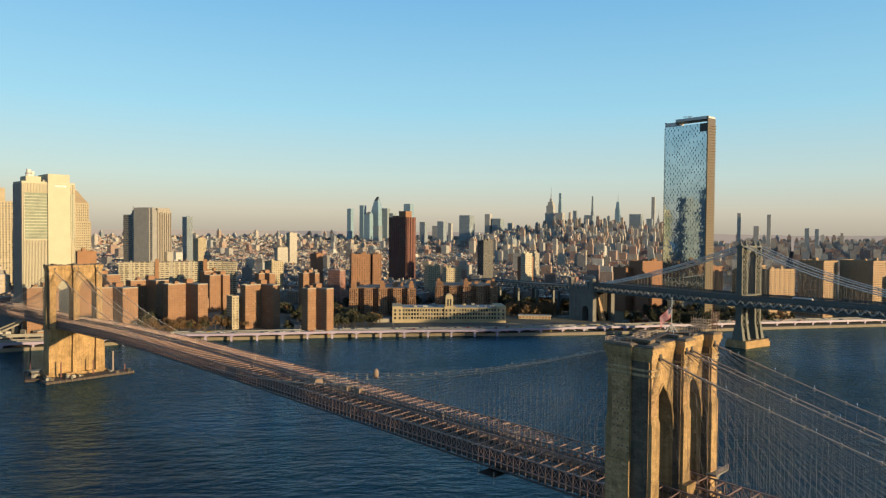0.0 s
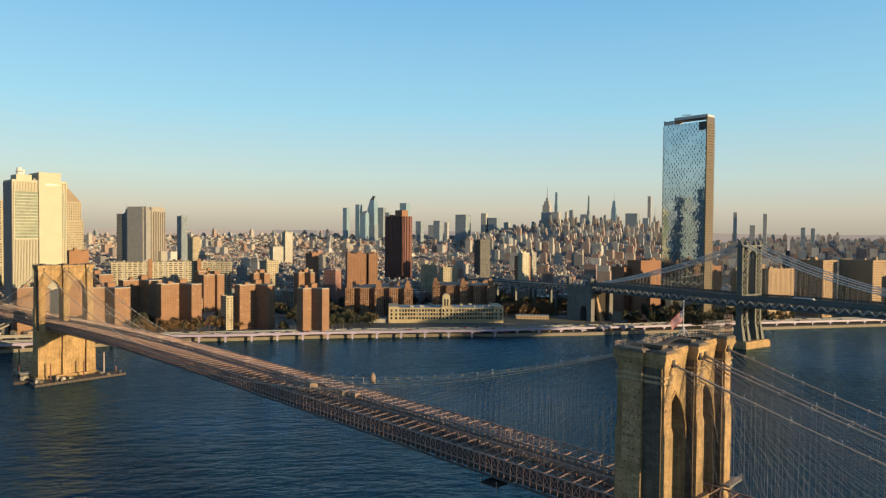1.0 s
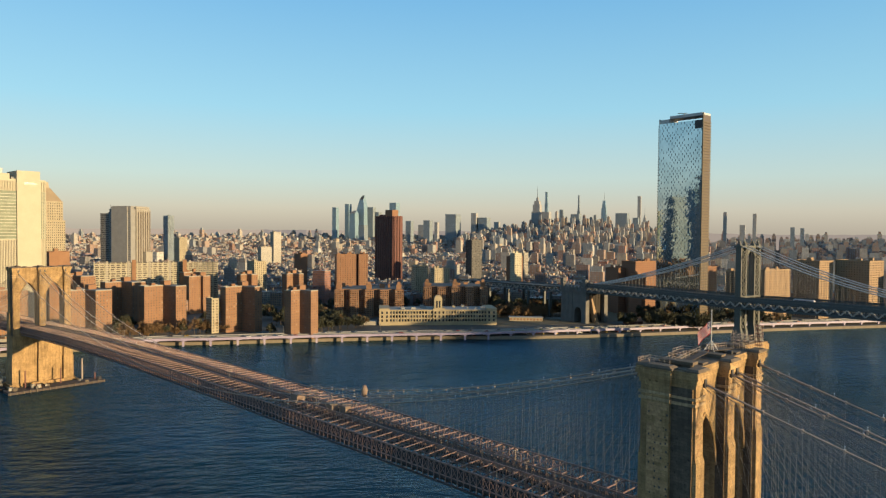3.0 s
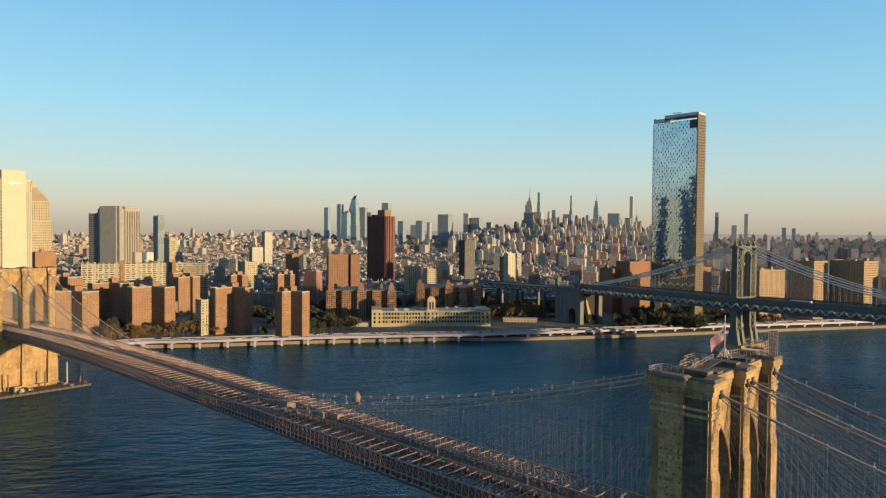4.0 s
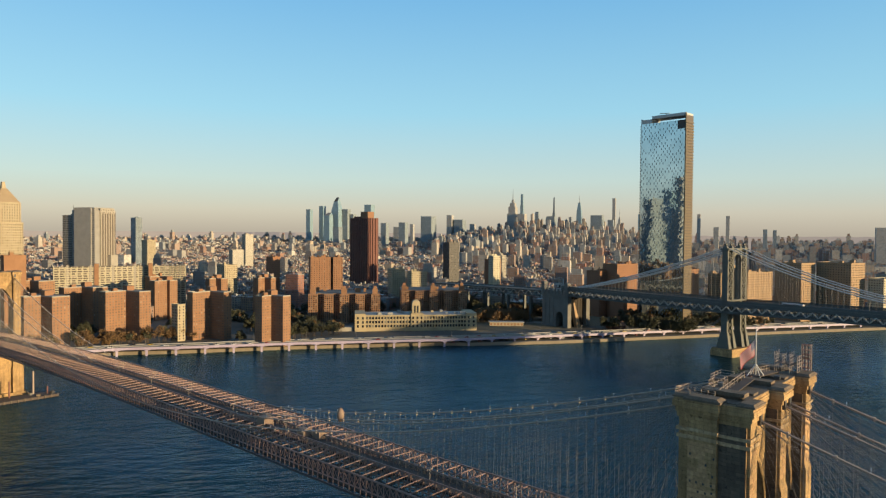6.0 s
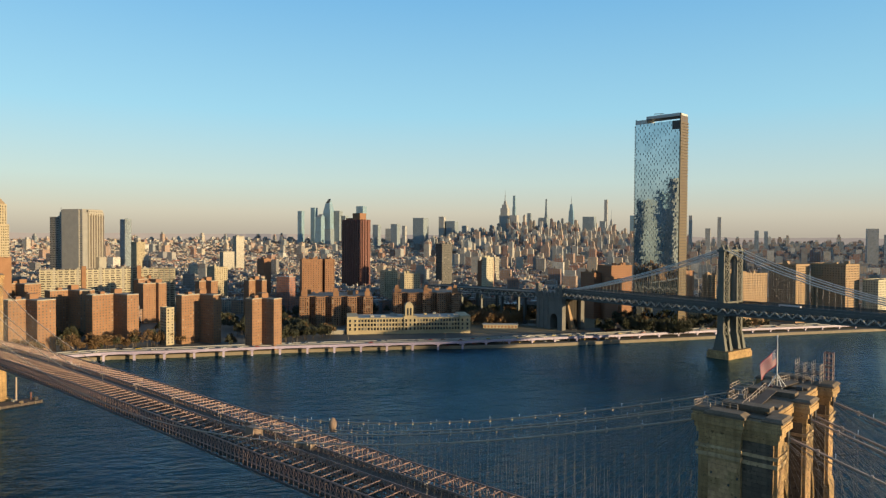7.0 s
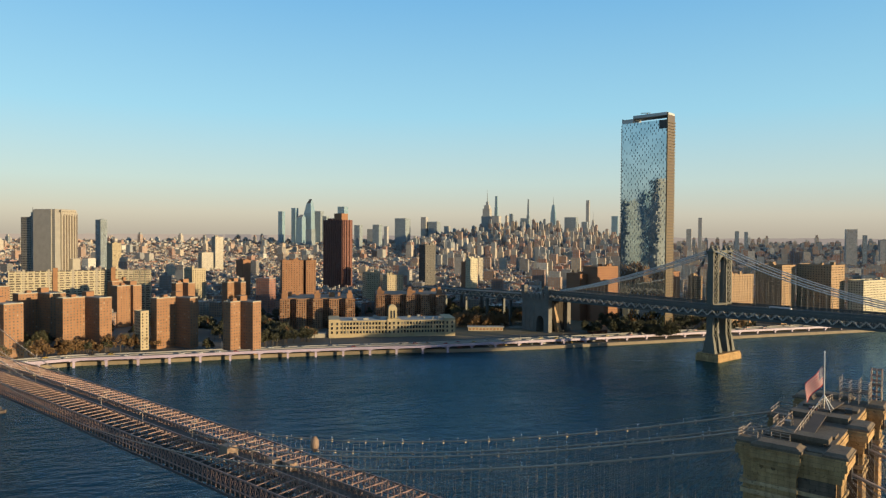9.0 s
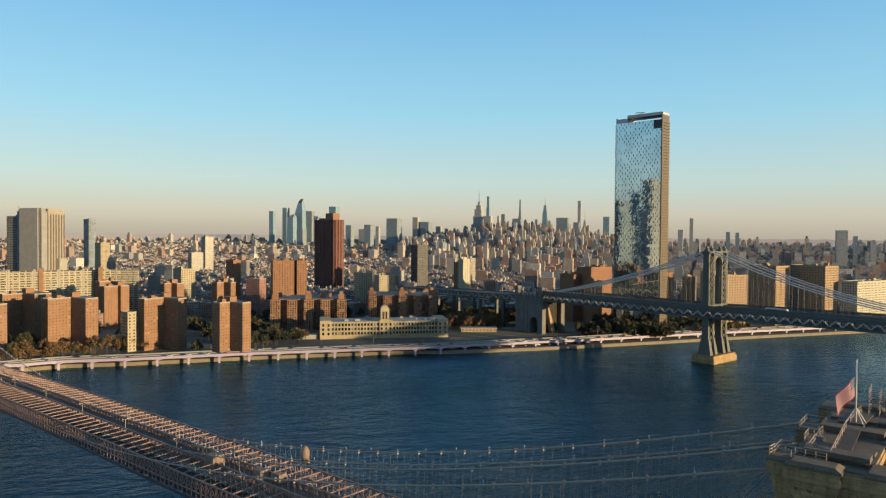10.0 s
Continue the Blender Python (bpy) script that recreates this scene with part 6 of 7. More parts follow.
kinds = [car_kind(pm, w, 1.5 if i % 2 else 1.75) for i, (pm, w) in enumerate(zip(CAR_PAINTS, ("white", "black", "silver", "dark red", "dark blue", "yellow")))]
r = random.Random(3)
spots = []
for p, nrm in line_pts(15.0):
    if 60 < p.x < 1000:
        if r.random() < 0.75:
            spots.append((p + nrm * r.choice((3.0, 6.2, 11.8, 15.0)), nrm, 7.2))
        if 370 < p.x < 560:
            for k in range(3):
                spots.append((p + nrm * (4.0 + k * 6.0) + Vector((nrm.y, -nrm.x)) * r.uniform(-3, 3), nrm if r.random() < 0.6 else Vector((nrm.y, -nrm.x)), LAND_Z + 0.06))
used = set()
for p, nrm, z in spots:
    k = r.choice((0, 0, 1, 1, 2, 2, 3, 3, 4, 5))
    m = pose(p.x, p.y, z, 0, 0, math.degrees(math.atan2(-nrm.x, nrm.y)) + r.choice((0, 180)))
    if k in used:
        copy_thing(kinds[k], m)
    else:
        used.add(k)
        kinds[k].matrix_basis = m
# road lamps
lamp = Geo()
lamp.tube([(0, 0, 0), (0, 0, 9)], 0.14, 6, 0.08)
lamp.beam((0, -2.0, 9.0), (0, 2.0, 9.0), 0.12)
lamp.obox(0, -2.0, 8.85, 9.05, 0.35, 0.8)
lamp.obox(0, 2.0, 8.85, 9.05, 0.35, 0.8)
lm = lamp.mesh("street_lamp", [WIRE])
for p, nrm in line_pts(48.0):
    if 60 < p.x < 900:
        q = p + nrm * 9.0
        ob = new("street_lamp", lm)
        ob.matrix_basis = pose(q.x, q.y, 7.0, 0, 0, math.degrees(math.atan2(-nrm.x, nrm.y)))
        tagged(ob, "tall double-armed steel street lamp", "street lamp", "road lamps")

# ---- flag, rails and gear on the near tower ----
TX, TY = AXIS_A
flagpole = thing("flagpole", -4.6, -0.3, 84.9 + LIFT, 0, "white steel flagpole braced by a tripod, flag at half-mast", "flagpole")
WHITE = plain("white_paint", (0.66, 0.65, 0.63), (0.80, 0.79, 0.77), 1.0, 6.0, 0.5)
part("pole", Geo().tube([(0, 0, 0), (0, 0, 9.0)], 0.13, 8, 0.07), WHITE, flagpole, smooth=True)
for k in range(4):
    a = math.pi / 4 + k * math.pi / 2
    part("brace", Geo().tube([(1.7 * math.cos(a), 1.7 * math.sin(a), 0), (0, 0, 2.4)], 0.08, 6), WHITE, flagpole)
part("finial", Geo().tube([(0, 0, 9.0), (0, 0, 9.15), (0, 0, 9.3)], 0.14, 8, 0.05), WHITE, flagpole)
flag = thing("flag", -4.6, -0.3, 84.9 + LIFT, 0, "striped red and white flag with blue canton, hanging in folds", "flag")
RED = plain("flag_red", (0.44, 0.006, 0.02), (0.56, 0.01, 0.028), 1, 4, 0.8)
BLUE = plain("flag_blue", (0.02, 0.03, 0.12), (0.03, 0.05, 0.18), 1, 4, 0.8)

FLAG_WHITE = plain("flag_white", (0.48, 0.48, 0.50), (0.58, 0.58, 0.60), 1, 4, 0.8)
for m in (RED, BLUE, FLAG_WHITE):
    ns, ls = m.node_tree.nodes, m.node_tree.links
    thin, both = ns.new("ShaderNodeBsdfTranslucent"), ns.new("ShaderNodeMixShader")
    ls.new(ns["Principled BSDF"].inputs["Base Color"].links[0].from_socket, thin.inputs["Color"])
    both.inputs[0].default_value = 0.35
    ls.new(ns["Principled BSDF"].outputs[0], both.inputs[1])
    ls.new(thin.outputs[0], both.inputs[2])
    ls.new(both.outputs[0], ns["Material Output"].inputs["Surface"])


def cloth(u, v):
    """A point of the hanging flag: u from the pole outwards, v from the upper edge down."""
    drop = 2.0 * u * u + 0.9 * u
    out = 3.1 * u ** 1.3
    side = 0.3 * math.sin(8 * u + 2.2 * v) * u ** 0.6
    return (-out * 0.75 + side * 0.66, out * 0.66 + side * 0.75, 7.0 - drop - 2.9 * v)


for k in range(13):
    g, nu = Geo(), 16
    for i in range(nu):
        if k < 7 and i < nu * 0.4:
            continue
        q = [cloth(i / nu, k / 13), cloth((i + 1) / nu, k / 13), cloth((i + 1) / nu, (k + 1) / 13), cloth(i / nu, (k + 1) / 13)]
        g.quad(*q)
    part("stripe", g, FLAG_WHITE if k % 2 else RED, flag)
g = Geo()
for i in range(7):
    for k in range(7):
        g.quad(cloth(i / 16, k / 13), cloth((i + 1) / 16, k / 13), cloth((i + 1) / 16, (k + 1) / 13), cloth(i / 16, (k + 1) / 13))
part("canton", g, BLUE, flag, "dark blue canton with pale stars")
g = Geo()
for i in range(5):
    for k in range(5):
        c = Vector(cloth((0.6 + i * 1.25) / 16, (0.7 + k * 1.25) / 13))
        for s in (-1, 1):
            e = c + Vector((0.8, 0.6, 0)) * (0.04 * s)
            g.add([e + Vector((0, 0, 0.07)), e + Vector((-0.04, 0.055, 0)), e - Vector((0, 0, 0.07)), e - Vector((-0.04, 0.055, 0))], [(0, 1, 2, 3)])
part("stars", g, WHITE, flag, kind="stuff")


def rail_run(name, pts, label, posts=1.8, high=1.1, rails=(0.55, 1.1)):
    """A steel railing along a line of points: each post and each rail its own part."""
    o = Vector(pts[0])
    t = thing(name, o.x, o.y, o.z, 0, label, "railing", "tower railings")
    for a, b in zip(pts, pts[1:]):
        a, b = Vector(a) - o, Vector(b) - o
        m = max(1, round((b - a).length / posts))
        for i in range(m + 1):
            p = a + (b - a) * (i / m)
            part("post", Geo().tube([p, p + Vector((0, 0, high))], 0.05, 5), CABLE, t)
        for h in rails:
            part("rail", Geo().tube([a + Vector((0, 0, h)), b + Vector((0, 0, h))], 0.045, 5), CABLE, t)


rail_run("railing", [(TX - 18.0, TY + 4.0, 84.25 + LIFT), (TX - 18.0, TY + 6.0, 84.25 + LIFT), (TX - 13.6, TY + 6.0, 84.25 + LIFT)], "tan steel pipe railing on the tower roof")
rail_run("railing", [(TX - 13.6, TY + 5.9, 84.25 + LIFT), (TX - 14.2, TY + 3.2, 84.25 + LIFT), (TX - 14.2, TY - 0.6, 84.1 + LIFT)], "tan steel pipe railing on the tower roof")
rail_run("railing", [(TX - 2.7, TY + 3.4, 84.25 + LIFT), (TX - 2.7, TY + 5.9, 84.25 + LIFT), (TX + 2.7, TY + 5.9, 84.25 + LIFT), (TX + 2.7, TY + 3.4, 84.25 + LIFT)], "tan steel pipe railing on the tower roof")
rail_run("railing", [(TX - 2.2, TY + 3.0, 84.1 + LIFT), (TX - 12.6, TY + 3.0, 84.1 + LIFT)], "tan steel pipe railing on the tower roof")
rail_run("railing", [(TX - 14.6, TY + 0.2, 84.2 + LIFT), (TX - 1.6, TY + 0.2, 85.3 + LIFT)], "sloping steel railing of the roof steps")
rail_run("railing", [(TX + 2.0, TY + 0.2, 85.3 + LIFT), (TX + 14.0, TY + 0.2, 84.3 + LIFT)], "sloping steel railing of the roof steps")
rail_run("railing", [(TX - 18.2, TY + 6.4, 84.25 + LIFT), (TX - 16.2, TY + 6.2, 84.2 + LIFT), (TX - 16.2, TY + 0.4, 84.05 + LIFT)], "tan steel pipe railing on the tower roof", 1.2, 1.2, (0.4, 0.8, 1.2))
rail_run("railing", [(TX - 8.6, TY + 4.2, 84.05 + LIFT), (TX - 5.6, TY + 4.2, 84.05 + LIFT), (TX - 5.6, TY + 2.2, 84.05 + LIFT)], "close-barred tan steel railing on the tower roof", 0.6, 1.3, (0.65, 1.3))
for a, b, zz in (((-14.6, -1.6), (-1.6, -1.6), 0), ((2.0, -1.6), (14.0, -1.6), 1)):
    t = thing("roof_walkway", TX, TY, 84.1 + LIFT, 0, "sloping grey plank walkway on the tower roof", "walkway")
    z0, z1 = (0.1, 1.1) if not zz else (1.1, 0.15)
    part("planks", Geo().beam((a[0], -0.7, z0), (b[0], -0.7, z1), 1.7, 0.12), BOARDS, t)
t = thing("scaffold", TX + 18.8, TY - 5.2, 84.2 + LIFT, 0, "tall tube scaffold with a red frame on the tower roof", "scaffold")
SCAF_RED = plain("rusty_red_frame", (0.15, 0.06, 0.045), (0.24, 0.10, 0.08), 1, 5, 0.7)
for i in range(3):
    for j in range(3):
        part("pole", Geo().tube([(i * 0.75 - 1.4, j * 0.75 - 1.2, 0), (i * 0.75 - 1.4, j * 0.75 - 1.2, 5.6)], 0.05, 5), SCAF_RED if (i + j) % 2 else CABLE, t)
for z in (0.9, 1.8, 2.7, 3.6, 4.5, 5.5):
    for j in range(3):
        part("ledger", Geo().tube([(-1.4, j * 0.75 - 1.2, z), (0.1, j * 0.75 - 1.2, z)], 0.05, 5), SCAF_RED, t)
    for i in range(3):
        part("ledger", Geo().tube([(i * 0.75 - 1.4, -1.2, z), (i * 0.75 - 1.4, 0.3, z)], 0.05, 5), SCAF_RED, t)
part("deck_boards", Geo().box(-1.4, 0.1, -1.2, 0.3, 3.0, 3.08), BOARDS, t)
t = thing("scaffold", TX + 15.5, TY - 2.6, 84.1 + LIFT, 0, "low tube scaffold on the tower roof", "scaffold")
for i in range(3):
    for j in range(4):
        part("pole", Geo().tube([(i * 1.5 - 1.5, j * 1.4 - 2.4, 0), (i * 1.5 - 1.5, j * 1.4 - 2.4, 3.8 + 0.5 * (j % 2))], 0.05, 5), CABLE, t)
for z in (1.4, 2.1, 2.8, 3.5):
    for j in range(4):
        part("ledger", Geo().tube([(-1.5, j * 1.4 - 2.4, z), (1.5, j * 1.4 - 2.4, z)], 0.045, 5), CABLE, t)
    for i in range(3):
        part("ledger", Geo().tube([(i * 1.5 - 1.5, -2.4, z), (i * 1.5 - 1.5, 1.8, z)], 0.045, 5), CABLE, t)
for j in range(3):
    part("brace", Geo().tube([(-1.5, j * 1.4 - 2.4, 0.9), (-1.5, j * 1.4 - 1.0, 2.8)], 0.04, 5), CABLE, t)
part("deck_boards", Geo().box(-1.5, 1.5, -2.4, 1.8, 1.92, 2.0), BOARDS, t)
for x, y, w, d, h, m, lab in ((5.5, 1.6, 1.6, 1.2, 0.5, SCAF_RED, "flat rusty red box on the tower roof"), (-7.0, 2.6, 1.2, 0.9, 0.8, WIRE, "grey equipment box on the tower roof"), (-12.5, 2.9, 0.9, 0.9, 1.0, WIRE, "grey equipment box on the tower roof"), (7.0, -3.2, 1.5, 1.0, 0.7, STEEL_DARK, "dark equipment box on the tower roof")):
    ob = part("equipment_box", Geo().obox(TX + x, TY + y, 84.15 + LIFT, 84.15 + LIFT + h, w, d, 8, 0.94), m)
    tagged(ob, lab, "box")

# ---- shrouds and gear hung on the cables ----
TARP = plain("sandy_tarpaulin", (0.27, 0.175, 0.125), (0.40, 0.275, 0.20), 0.8, 4, 0.8)


def bridge_point(x, y, z):
    return bridge.matrix_basis @ Vector((x, y - YB, z))


for cx, y, rx, rz in ((2.6, 120.5, 1.15, 2.2),):
    c = cable_at(cx, y)
    w = bridge_point(c.x, c.y, c.z)
    t = thing("cable_shroud", w.x, w.y, w.z + (1.2 if rz > 2 else 0), 0, "sandy tarpaulin shroud wrapped round a bridge cable", "shroud", "cable shrouds")
    g = Geo()
    rows, sides = 9, 12
    for k in range(rows):
        a = math.pi * k / (rows - 1) - math.pi / 2
        for j in range(sides):
            bulge = max(0.15, rx * math.cos(a) * (1 + 0.07 * math.sin(5 * j + 2 * k)))
            g.v.append((bulge * math.cos(2 * math.pi * j / sides), bulge * math.sin(2 * math.pi * j / sides), rz * math.sin(a) + 0.4))
    for k in range(rows - 1):
        for j in range(sides):
            a, b = k * sides + j, k * sides + (j + 1) % sides
            g.f.append((a, b, b + sides, a + sides))
    g.f += [tuple(range(sides - 1, -1, -1)), tuple(range((rows - 1) * sides, rows * sides))]
    part("tarpaulin", g, TARP, t, smooth=True)
    part("cord", Geo().tube([(0, 0, -rz), (0, 0, -rz - 1.2)], 0.05, 5), STEEL_DARK, t)
for bx, by, wide, deep, tall in ((-2.0, 155, 3.6, 4.4, 3.4), (0.6, 137, 2.6, 3.6, 2.6), (2.2, 131, 2.4, 3.2, 2.4)):
    w = bridge_point(bx, by, deck_z(by) + 3.4)
    t = thing("work_enclosure", w.x, w.y, w.z, AXIS_ROT, "sandy sheeted scaffold box over the boardwalk", "scaffold", "sheeted scaffold boxes")
    part("sheet", Geo().obox(0, 0, 0.2, tall, wide, deep, 0, 0.92), TARP, t)
    for x in (-wide / 2, wide / 2):
        for y in (-deep / 2, deep / 2):
            part("pole", Geo().tube([(x, y, 0), (x, y, tall + 0.5)], 0.07, 5), CABLE, t)
w = bridge_point(-6.0, 48, deck_z(48) - 1.7)
t = thing("maintenance_gantry", w.x, w.y, w.z, AXIS_ROT, "dark steel maintenance gantry hung under the deck", "gantry")
part("platform", Geo().box(-8.5, 8.5, -3.2, 3.2, -1.6, -1.35), STEEL_DARK, t)
for x in (-8.3, 8.3):
    for y in (-3.0, 3.0):
        part("hanger", Geo().tube([(x, y, -3.4 if y < 0 else -2.2), (x, y, 0.2)], 0.11, 5), CABLE, t)
for y in (-3.2, 3.2):
    part("rail", Geo().tube([(-8.5, y, -0.3), (8.5, y, -0.3)], 0.06, 5), STEEL_DARK, t)

# ---- ramp behind the riverside road, by the far tower ----
def ramp_road(pts, wide, label):
    o = Vector(pts[0])
    t = thing("access_ramp", o.x, o.y, LAND_Z, 0, label, "ramp", "access ramps")
    deck, walls = Geo(), (Geo(), Geo())
    for a, b in zip(pts, pts[1:]):
        a, b = Vector(a) - Vector((o.x, o.y, LAND_Z)), Vector(b) - Vector((o.x, o.y, LAND_Z))
        side = (b - a).cross(Vector((0, 0, 1))).normalized() * (wide / 2)
        deck.beam(a, b, wide, 0.9)
        for s, wall in zip((-1, 1), walls):
            wall.beam(a + side * s + Vector((0, 0, 0.9)), b + side * s + Vector((0, 0, 0.9)), 0.4, 1.0)
        n = max(1, round((b - a).length / 14))
        for i in range(n):
            p = a + (b - a) * ((i + 0.5) / n)
            for s in (-0.7, 0.7):
                q = p + side * s
                part("column", Geo().obox(q.x, q.y, 0, q.z - 0.4, 1.1, 1.1), STEEL_DARK, t)
            part("cap_beam", Geo().beam(p - side * 0.95 - Vector((0, 0, 0.9)), p + side * 0.95 - Vector((0, 0, 0.9)), 1.0, 1.0), STEEL_TAN, t)
    part("roadway", deck, CONCRETE_PALE, t)
    for wall in walls:
        part("parapet", wall, CONCRETE_PALE, t)


ramp_road([(-70, 690, 9.5), (-20, 665, 9.5), (26, 640, 9.5)], 8.0, "tan concrete ramp on dark steel columns beside the riverside road")
ramp_road([(-60, 665, 5.0), (-6, 688, 10.5), (30, 738, 14.0)], 7.0, "sloping tan concrete ramp climbing towards the bridge")
for x, y, w, d, h, m in ((-2, 700, 16, 9, 5, STEEL_PALE), (24, 705, 12, 8, 4.5, GRAVEL), (30, 690, 9, 7, 4, BRICK)):
    t = thing("site_shed", x, y, LAND_Z, 20, "low flat-roofed yard shed under the bridge", "shed", "yard sheds")
    part("wall", Geo().box(-w / 2, w / 2, -d / 2, d / 2, 0, h), m, t)
    part("roof", Geo().obox(0, 0, h, h + 1.2, w + 1, d + 1, 0, 0.7), CONCRETE_PALE, t)

# ---- fender and work barge at the far tower's foot ----
FX, FY = AXIS_B
TIMBER = plain("weathered_timber", (0.10, 0.08, 0.06), (0.26, 0.20, 0.14), 0.4, 3, 0.95)
t = thing("fender_platform", FX, FY, 0, 0, "low weathered timber fender round the tower's foot", "fender")
part("front_deck", Geo().box(-27, 34, -27, -14, -1, 1.5), BOARDS, t)
for i in range(16):
    part("pile", Geo().tube([(-26 + i * 4.0, -27.4, -2), (-26 + i * 4.0, -27.4, 2.0)], 0.4, 7), TIMBER, t)
for x, y, h in ((22, -18, 16), (8, -17, 11), (-14, -16, 12), (30, -20, 5)):
    ob = part("mooring_pole", Geo().tube([(FX + x, FY + y, 1.4), (FX + x, FY + y, 1.4 + h)], 0.55, 8, 0.45), CABLE if h > 13 else SCAF_RED)
    tagged(ob, "tall steel mooring pole on the fender", "pole", "mooring poles")
t = thing("work_barge", -26, 494, 0, 76, "rusty work barge loaded with machines and boxes", "barge")
part("hull", Geo().prism([(-19, -5.5), (16, -5.5), (19, -3), (19, 3), (16, 5.5), (-19, 5.5)], -1, 1.5), plain("rusty_hull", (0.05, 0.03, 0.022), (0.13, 0.08, 0.055), 0.5, 3, 0.85), t)
part("rubbing_strake", Geo().prism([(-19.3, -5.8), (16.1, -5.8), (19.3, -3.1), (19.3, 3.1), (16.1, 5.8), (-19.3, 5.8)], 0.7, 1.1), RUBBER, t)
cabin = part("cabin", Geo().obox(-6, -1, 1.5, 5.4, 6, 5, 0, 0.97), STEEL_DARK, t)
part("cabin_roof", Geo().box(-9.6, -2.4, -4.0, 2.0, 5.4, 5.7), CONCRETE_PALE, cabin, "pale flat cabin roof")
part("winch", Geo().tube([(4, -1.5, 2.5), (4, 1.5, 2.5)], 1.0, 10), STEEL_DARK, t)
part("spud_pole", Geo().tube([(15, 2, -3), (15, 2, 20)], 0.5, 8), STEEL_DARK, t, "dark steel spud pole")
part("boom", Geo().beam((-1, 2, 1.5), (7, 2, 9), 0.5), SCAF_RED, t)
r = random.Random(4)
for k in range(22):
    x, y = (r.uniform(-26, 32), r.uniform(-25, -16)) if k < 14 else (-26 - FX + r.uniform(-3.2, 3.2), 494 - FY + r.uniform(-13, 13))
    w, d, h = r.uniform(1.2, 4), r.uniform(1.2, 3), r.uniform(0.8, 2.6)
    ob = part("crate", Geo().obox(FX + x, FY + y, 1.5, 1.5 + h, w, d, r.uniform(0, 90), 0.96), r.choice((CONCRETE_PALE, TIMBER, STEEL_DARK, WIRE, BRICK)))
    tagged(ob, "weathered equipment crate on a timber or steel deck", "crate", "deck crates")
# small red-roofed hut and court behind the sea wall
t = thing("market_shed", 585, 326, LAND_Z, -30, "small shed with a pale arched gable and red roof", "shed")
part("wall", Geo().box(-9, 9, -7, 7, 0, 4), BRICK_DARK, t)
part("gable", Geo().add([(-10.3, -8.4, 4), (-10.3, -7.4, 4), (-10.3, 0, 8.2), (-10.3, 7.4, 4), (-10.3, 8.4, 4), (-10.3, 0, 9.1),
                         (-9.8, -8.4, 4), (-9.8, -7.4, 4), (-9.8, 0, 8.2), (-9.8, 7.4, 4), (-9.8, 8.4, 4), (-9.8, 0, 9.1)],
                        [(0, 1, 2, 5), (5, 2, 3, 4), (11, 8, 7, 6), (10, 9, 8, 11), (0, 5, 11, 6), (5, 4, 10, 11), (1, 7, 8, 2), (2, 8, 9, 3)]), CONCRETE_PALE, t, "pale arched gable trim")
part("roof", Geo().add([(-10, -8, 4), (10, -8, 4), (10, 8, 4), (-10, 8, 4), (-10, 0, 8.5), (10, 0, 8.5)], [(0, 1, 5, 4), (2, 3, 4, 5), (1, 2, 5), (3, 0, 4), (3, 2, 1, 0)]), BRICK_RED, t)
t = thing("pavilion", 517, 433, LAND_Z, -50, "low sunlit tan pavilion with a row of openings", "pavilion")
part("wall", Geo().box(-20, 20, -5, 5, 0, 4.2), CREAM, t)
g = Geo()
panes(g, (-20, -5), (20, -5), 0.6, 3.6, 10, 1, 2.2, 2.4)
part("openings", g, BRICK_RED, t, kind="stuff")
part("roof", Geo().box(-21, 21, -6, 6, 4.2, 4.7), GRAVEL, t)


# ---- cut stone blocks of the near tower, standing a little proud ----
def block_mat():
    m, ns, ls, b = mat_base("hewn_granite_block")
    chance = ns.new("ShaderNodeObjectInfo").outputs["Random"]
    col = ramp(ns, ls, chance, [(0.0, (0.30, 0.18, 0.085)), (0.5, (0.355, 0.215, 0.105)), (1.0, (0.41, 0.25, 0.125))])
    ls.new(mixed(ns, ls, 1.0, col, ramp(ns, ls, noise_of(ns, ls, 1.6, 5), [(0.3, (0.6, 0.6, 0.6)), (0.7, (1.1, 1.1, 1.08))]), "MULTIPLY"), b.inputs["Base Color"])
    b.inputs["Roughness"].default_value = 0.92
    return m


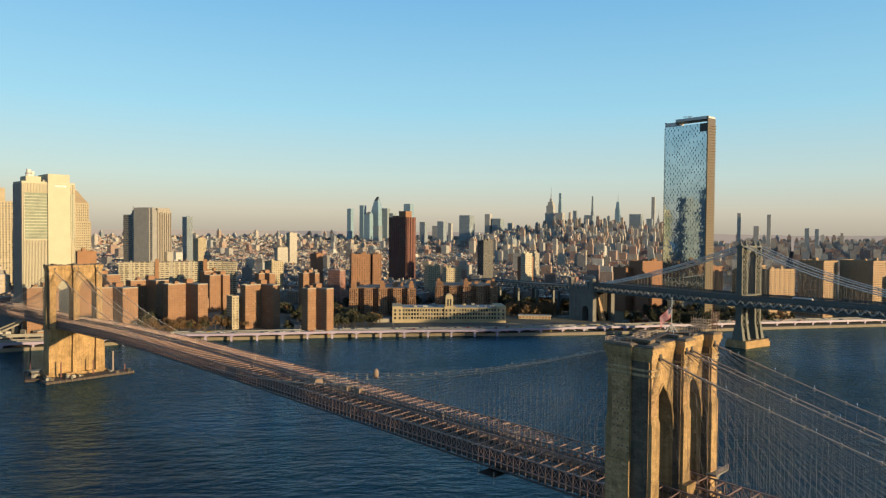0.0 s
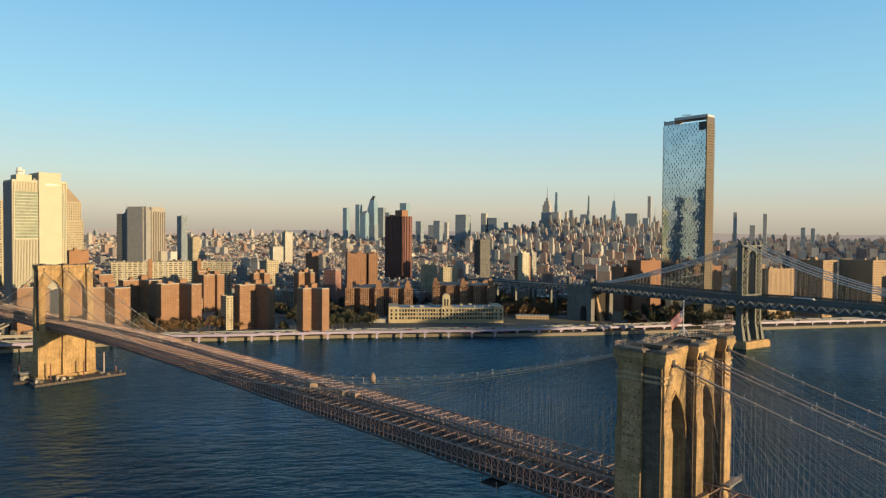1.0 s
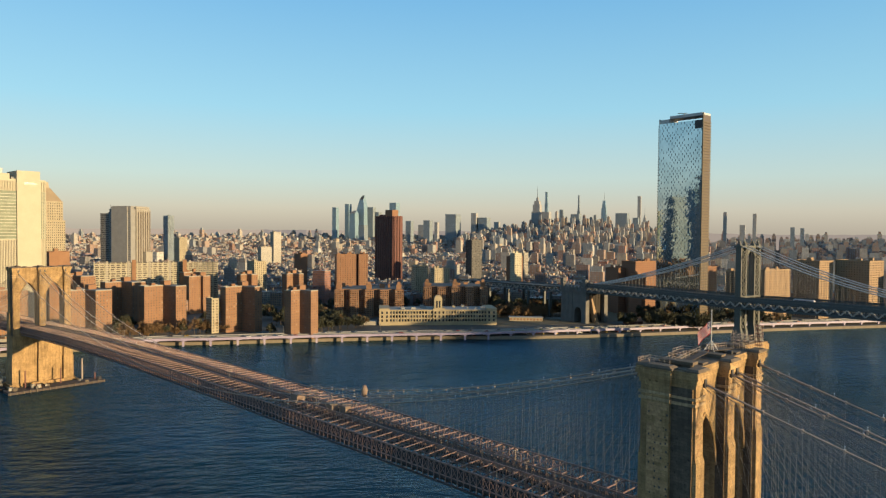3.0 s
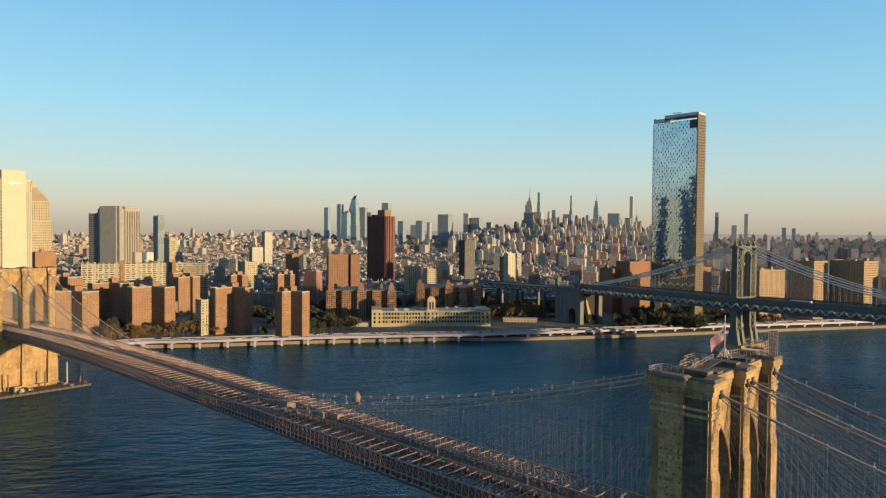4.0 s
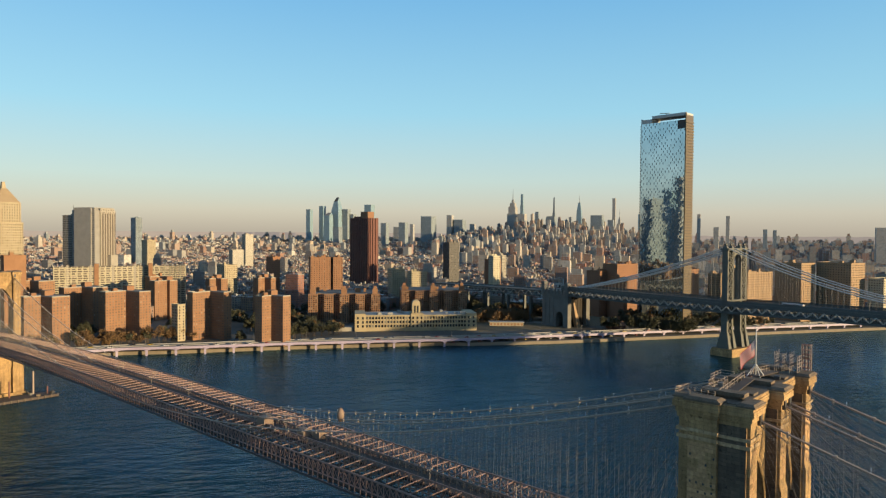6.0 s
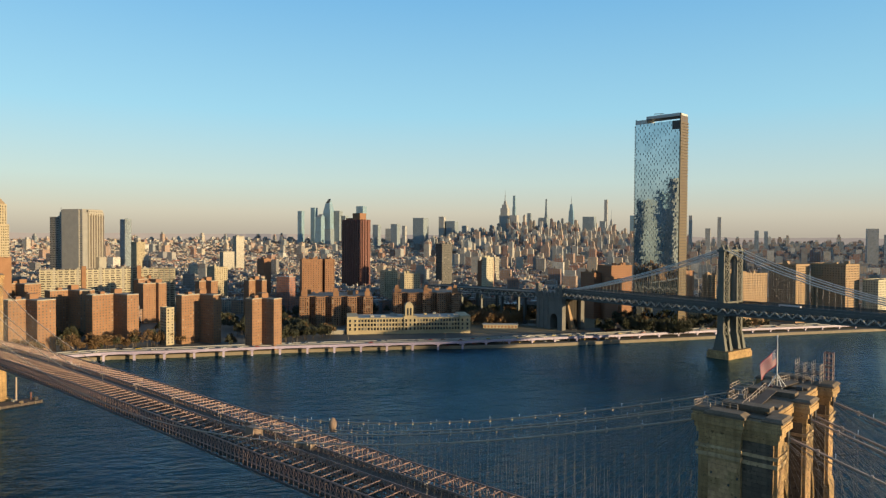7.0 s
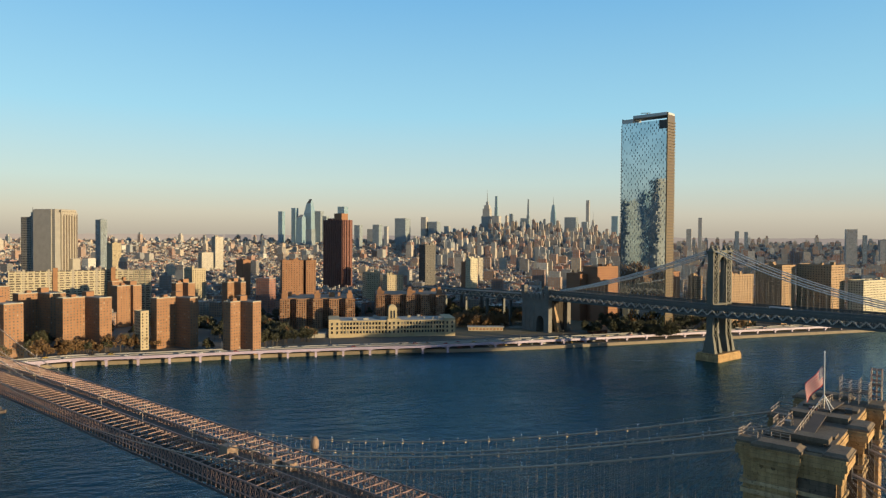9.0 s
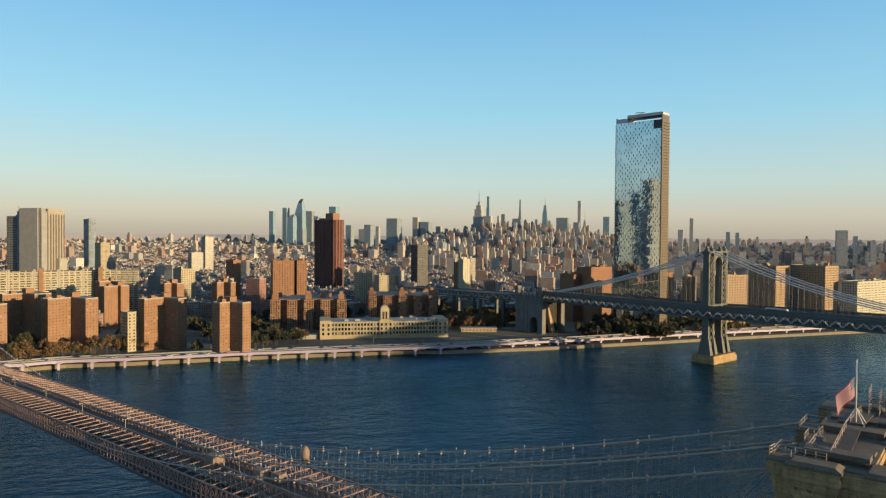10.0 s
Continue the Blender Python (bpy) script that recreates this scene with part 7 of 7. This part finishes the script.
HEWN = block_mat()
r = random.Random(17)
SIZES = []
for k in range(8):
    w, h, e = r.uniform(1.0, 1.9), 0.68, 0.05
    SIZES.append((w, Geo().add([(-w / 2, 0, -h / 2), (w / 2, 0, -h / 2), (w / 2, 0, h / 2), (-w / 2, 0, h / 2), (-w / 2 + e, -e, -h / 2 + e), (w / 2 - e, -e, -h / 2 + e), (w / 2 - e, -e, h / 2 - e), (-w / 2 + e, -e, h / 2 - e)],
                               [(4, 5, 6, 7), (0, 1, 5, 4), (1, 2, 6, 5), (2, 3, 7, 6), (3, 0, 4, 7)]).mesh("stone_block", [HEWN])))


def blocks_on(a, b, z0, z1, share, limit, holder):
    """Stone blocks over a wall from a to b (plan points, outside on the right hand), in courses with broken joints."""
    made = 0
    a, b = Vector(a), Vector(b)
    run, turn = (b - a).length, math.degrees(math.atan2(b.y - a.y, b.x - a.x))
    ahead = (b - a) / run
    z, course = z0 + 0.36, 0
    while z < z1 - 0.3:
        s = 0.0
        while s < run - 0.9:
            w, me = SIZES[r.randrange(8)]
            if s + w > run:
                break
            if r.random() < share and made < limit:
                p = a + ahead * (s + w / 2)
                ob = new("stone_block", me)
                ob.parent = holder
                ob.matrix_basis = pose(p.x, p.y, z, 0, 0, turn)
                made += 1
            s += w + 0.04
        z, course = z + 0.72, course + 1


blocks_on((-SHAFT - 2.95, 3.5), (-SHAFT - 2.95, -1.3), 59.5, 77.0 + LIFT, 0.9, 110, tower_near)
blocks_on((-SHAFT - 3.35, 4.7), (-SHAFT - 3.35, -1.5), 42.0, 57.4, 0.85, 75, tower_near)
for cx in (-SHAFT, 0.0, SHAFT):
    blocks_on((cx - 1.8, -6.3), (cx + 1.8, -6.3), 67.0 + LIFT, 77.8 + LIFT, 0.75, 35, tower_near)

# dark putlog holes in rows over the side of the near tower
hole = Geo().box(-0.02, 0.0, -0.16, 0.16, -0.2, 0.2).mesh("putlog_hole", [STEEL_DARK])
r = random.Random(29)
for k in range(20):
    for y in (-0.7, 0.5, 1.7, 2.9):
        if r.random() < 0.62:
            ob = new("putlog_hole", hole)
            ob.parent = tower_near
            ob.matrix_basis = pose(-SHAFT - 3.01, y + r.uniform(-0.3, 0.3), 47.5 + k * 1.5 + r.uniform(-0.15, 0.15))
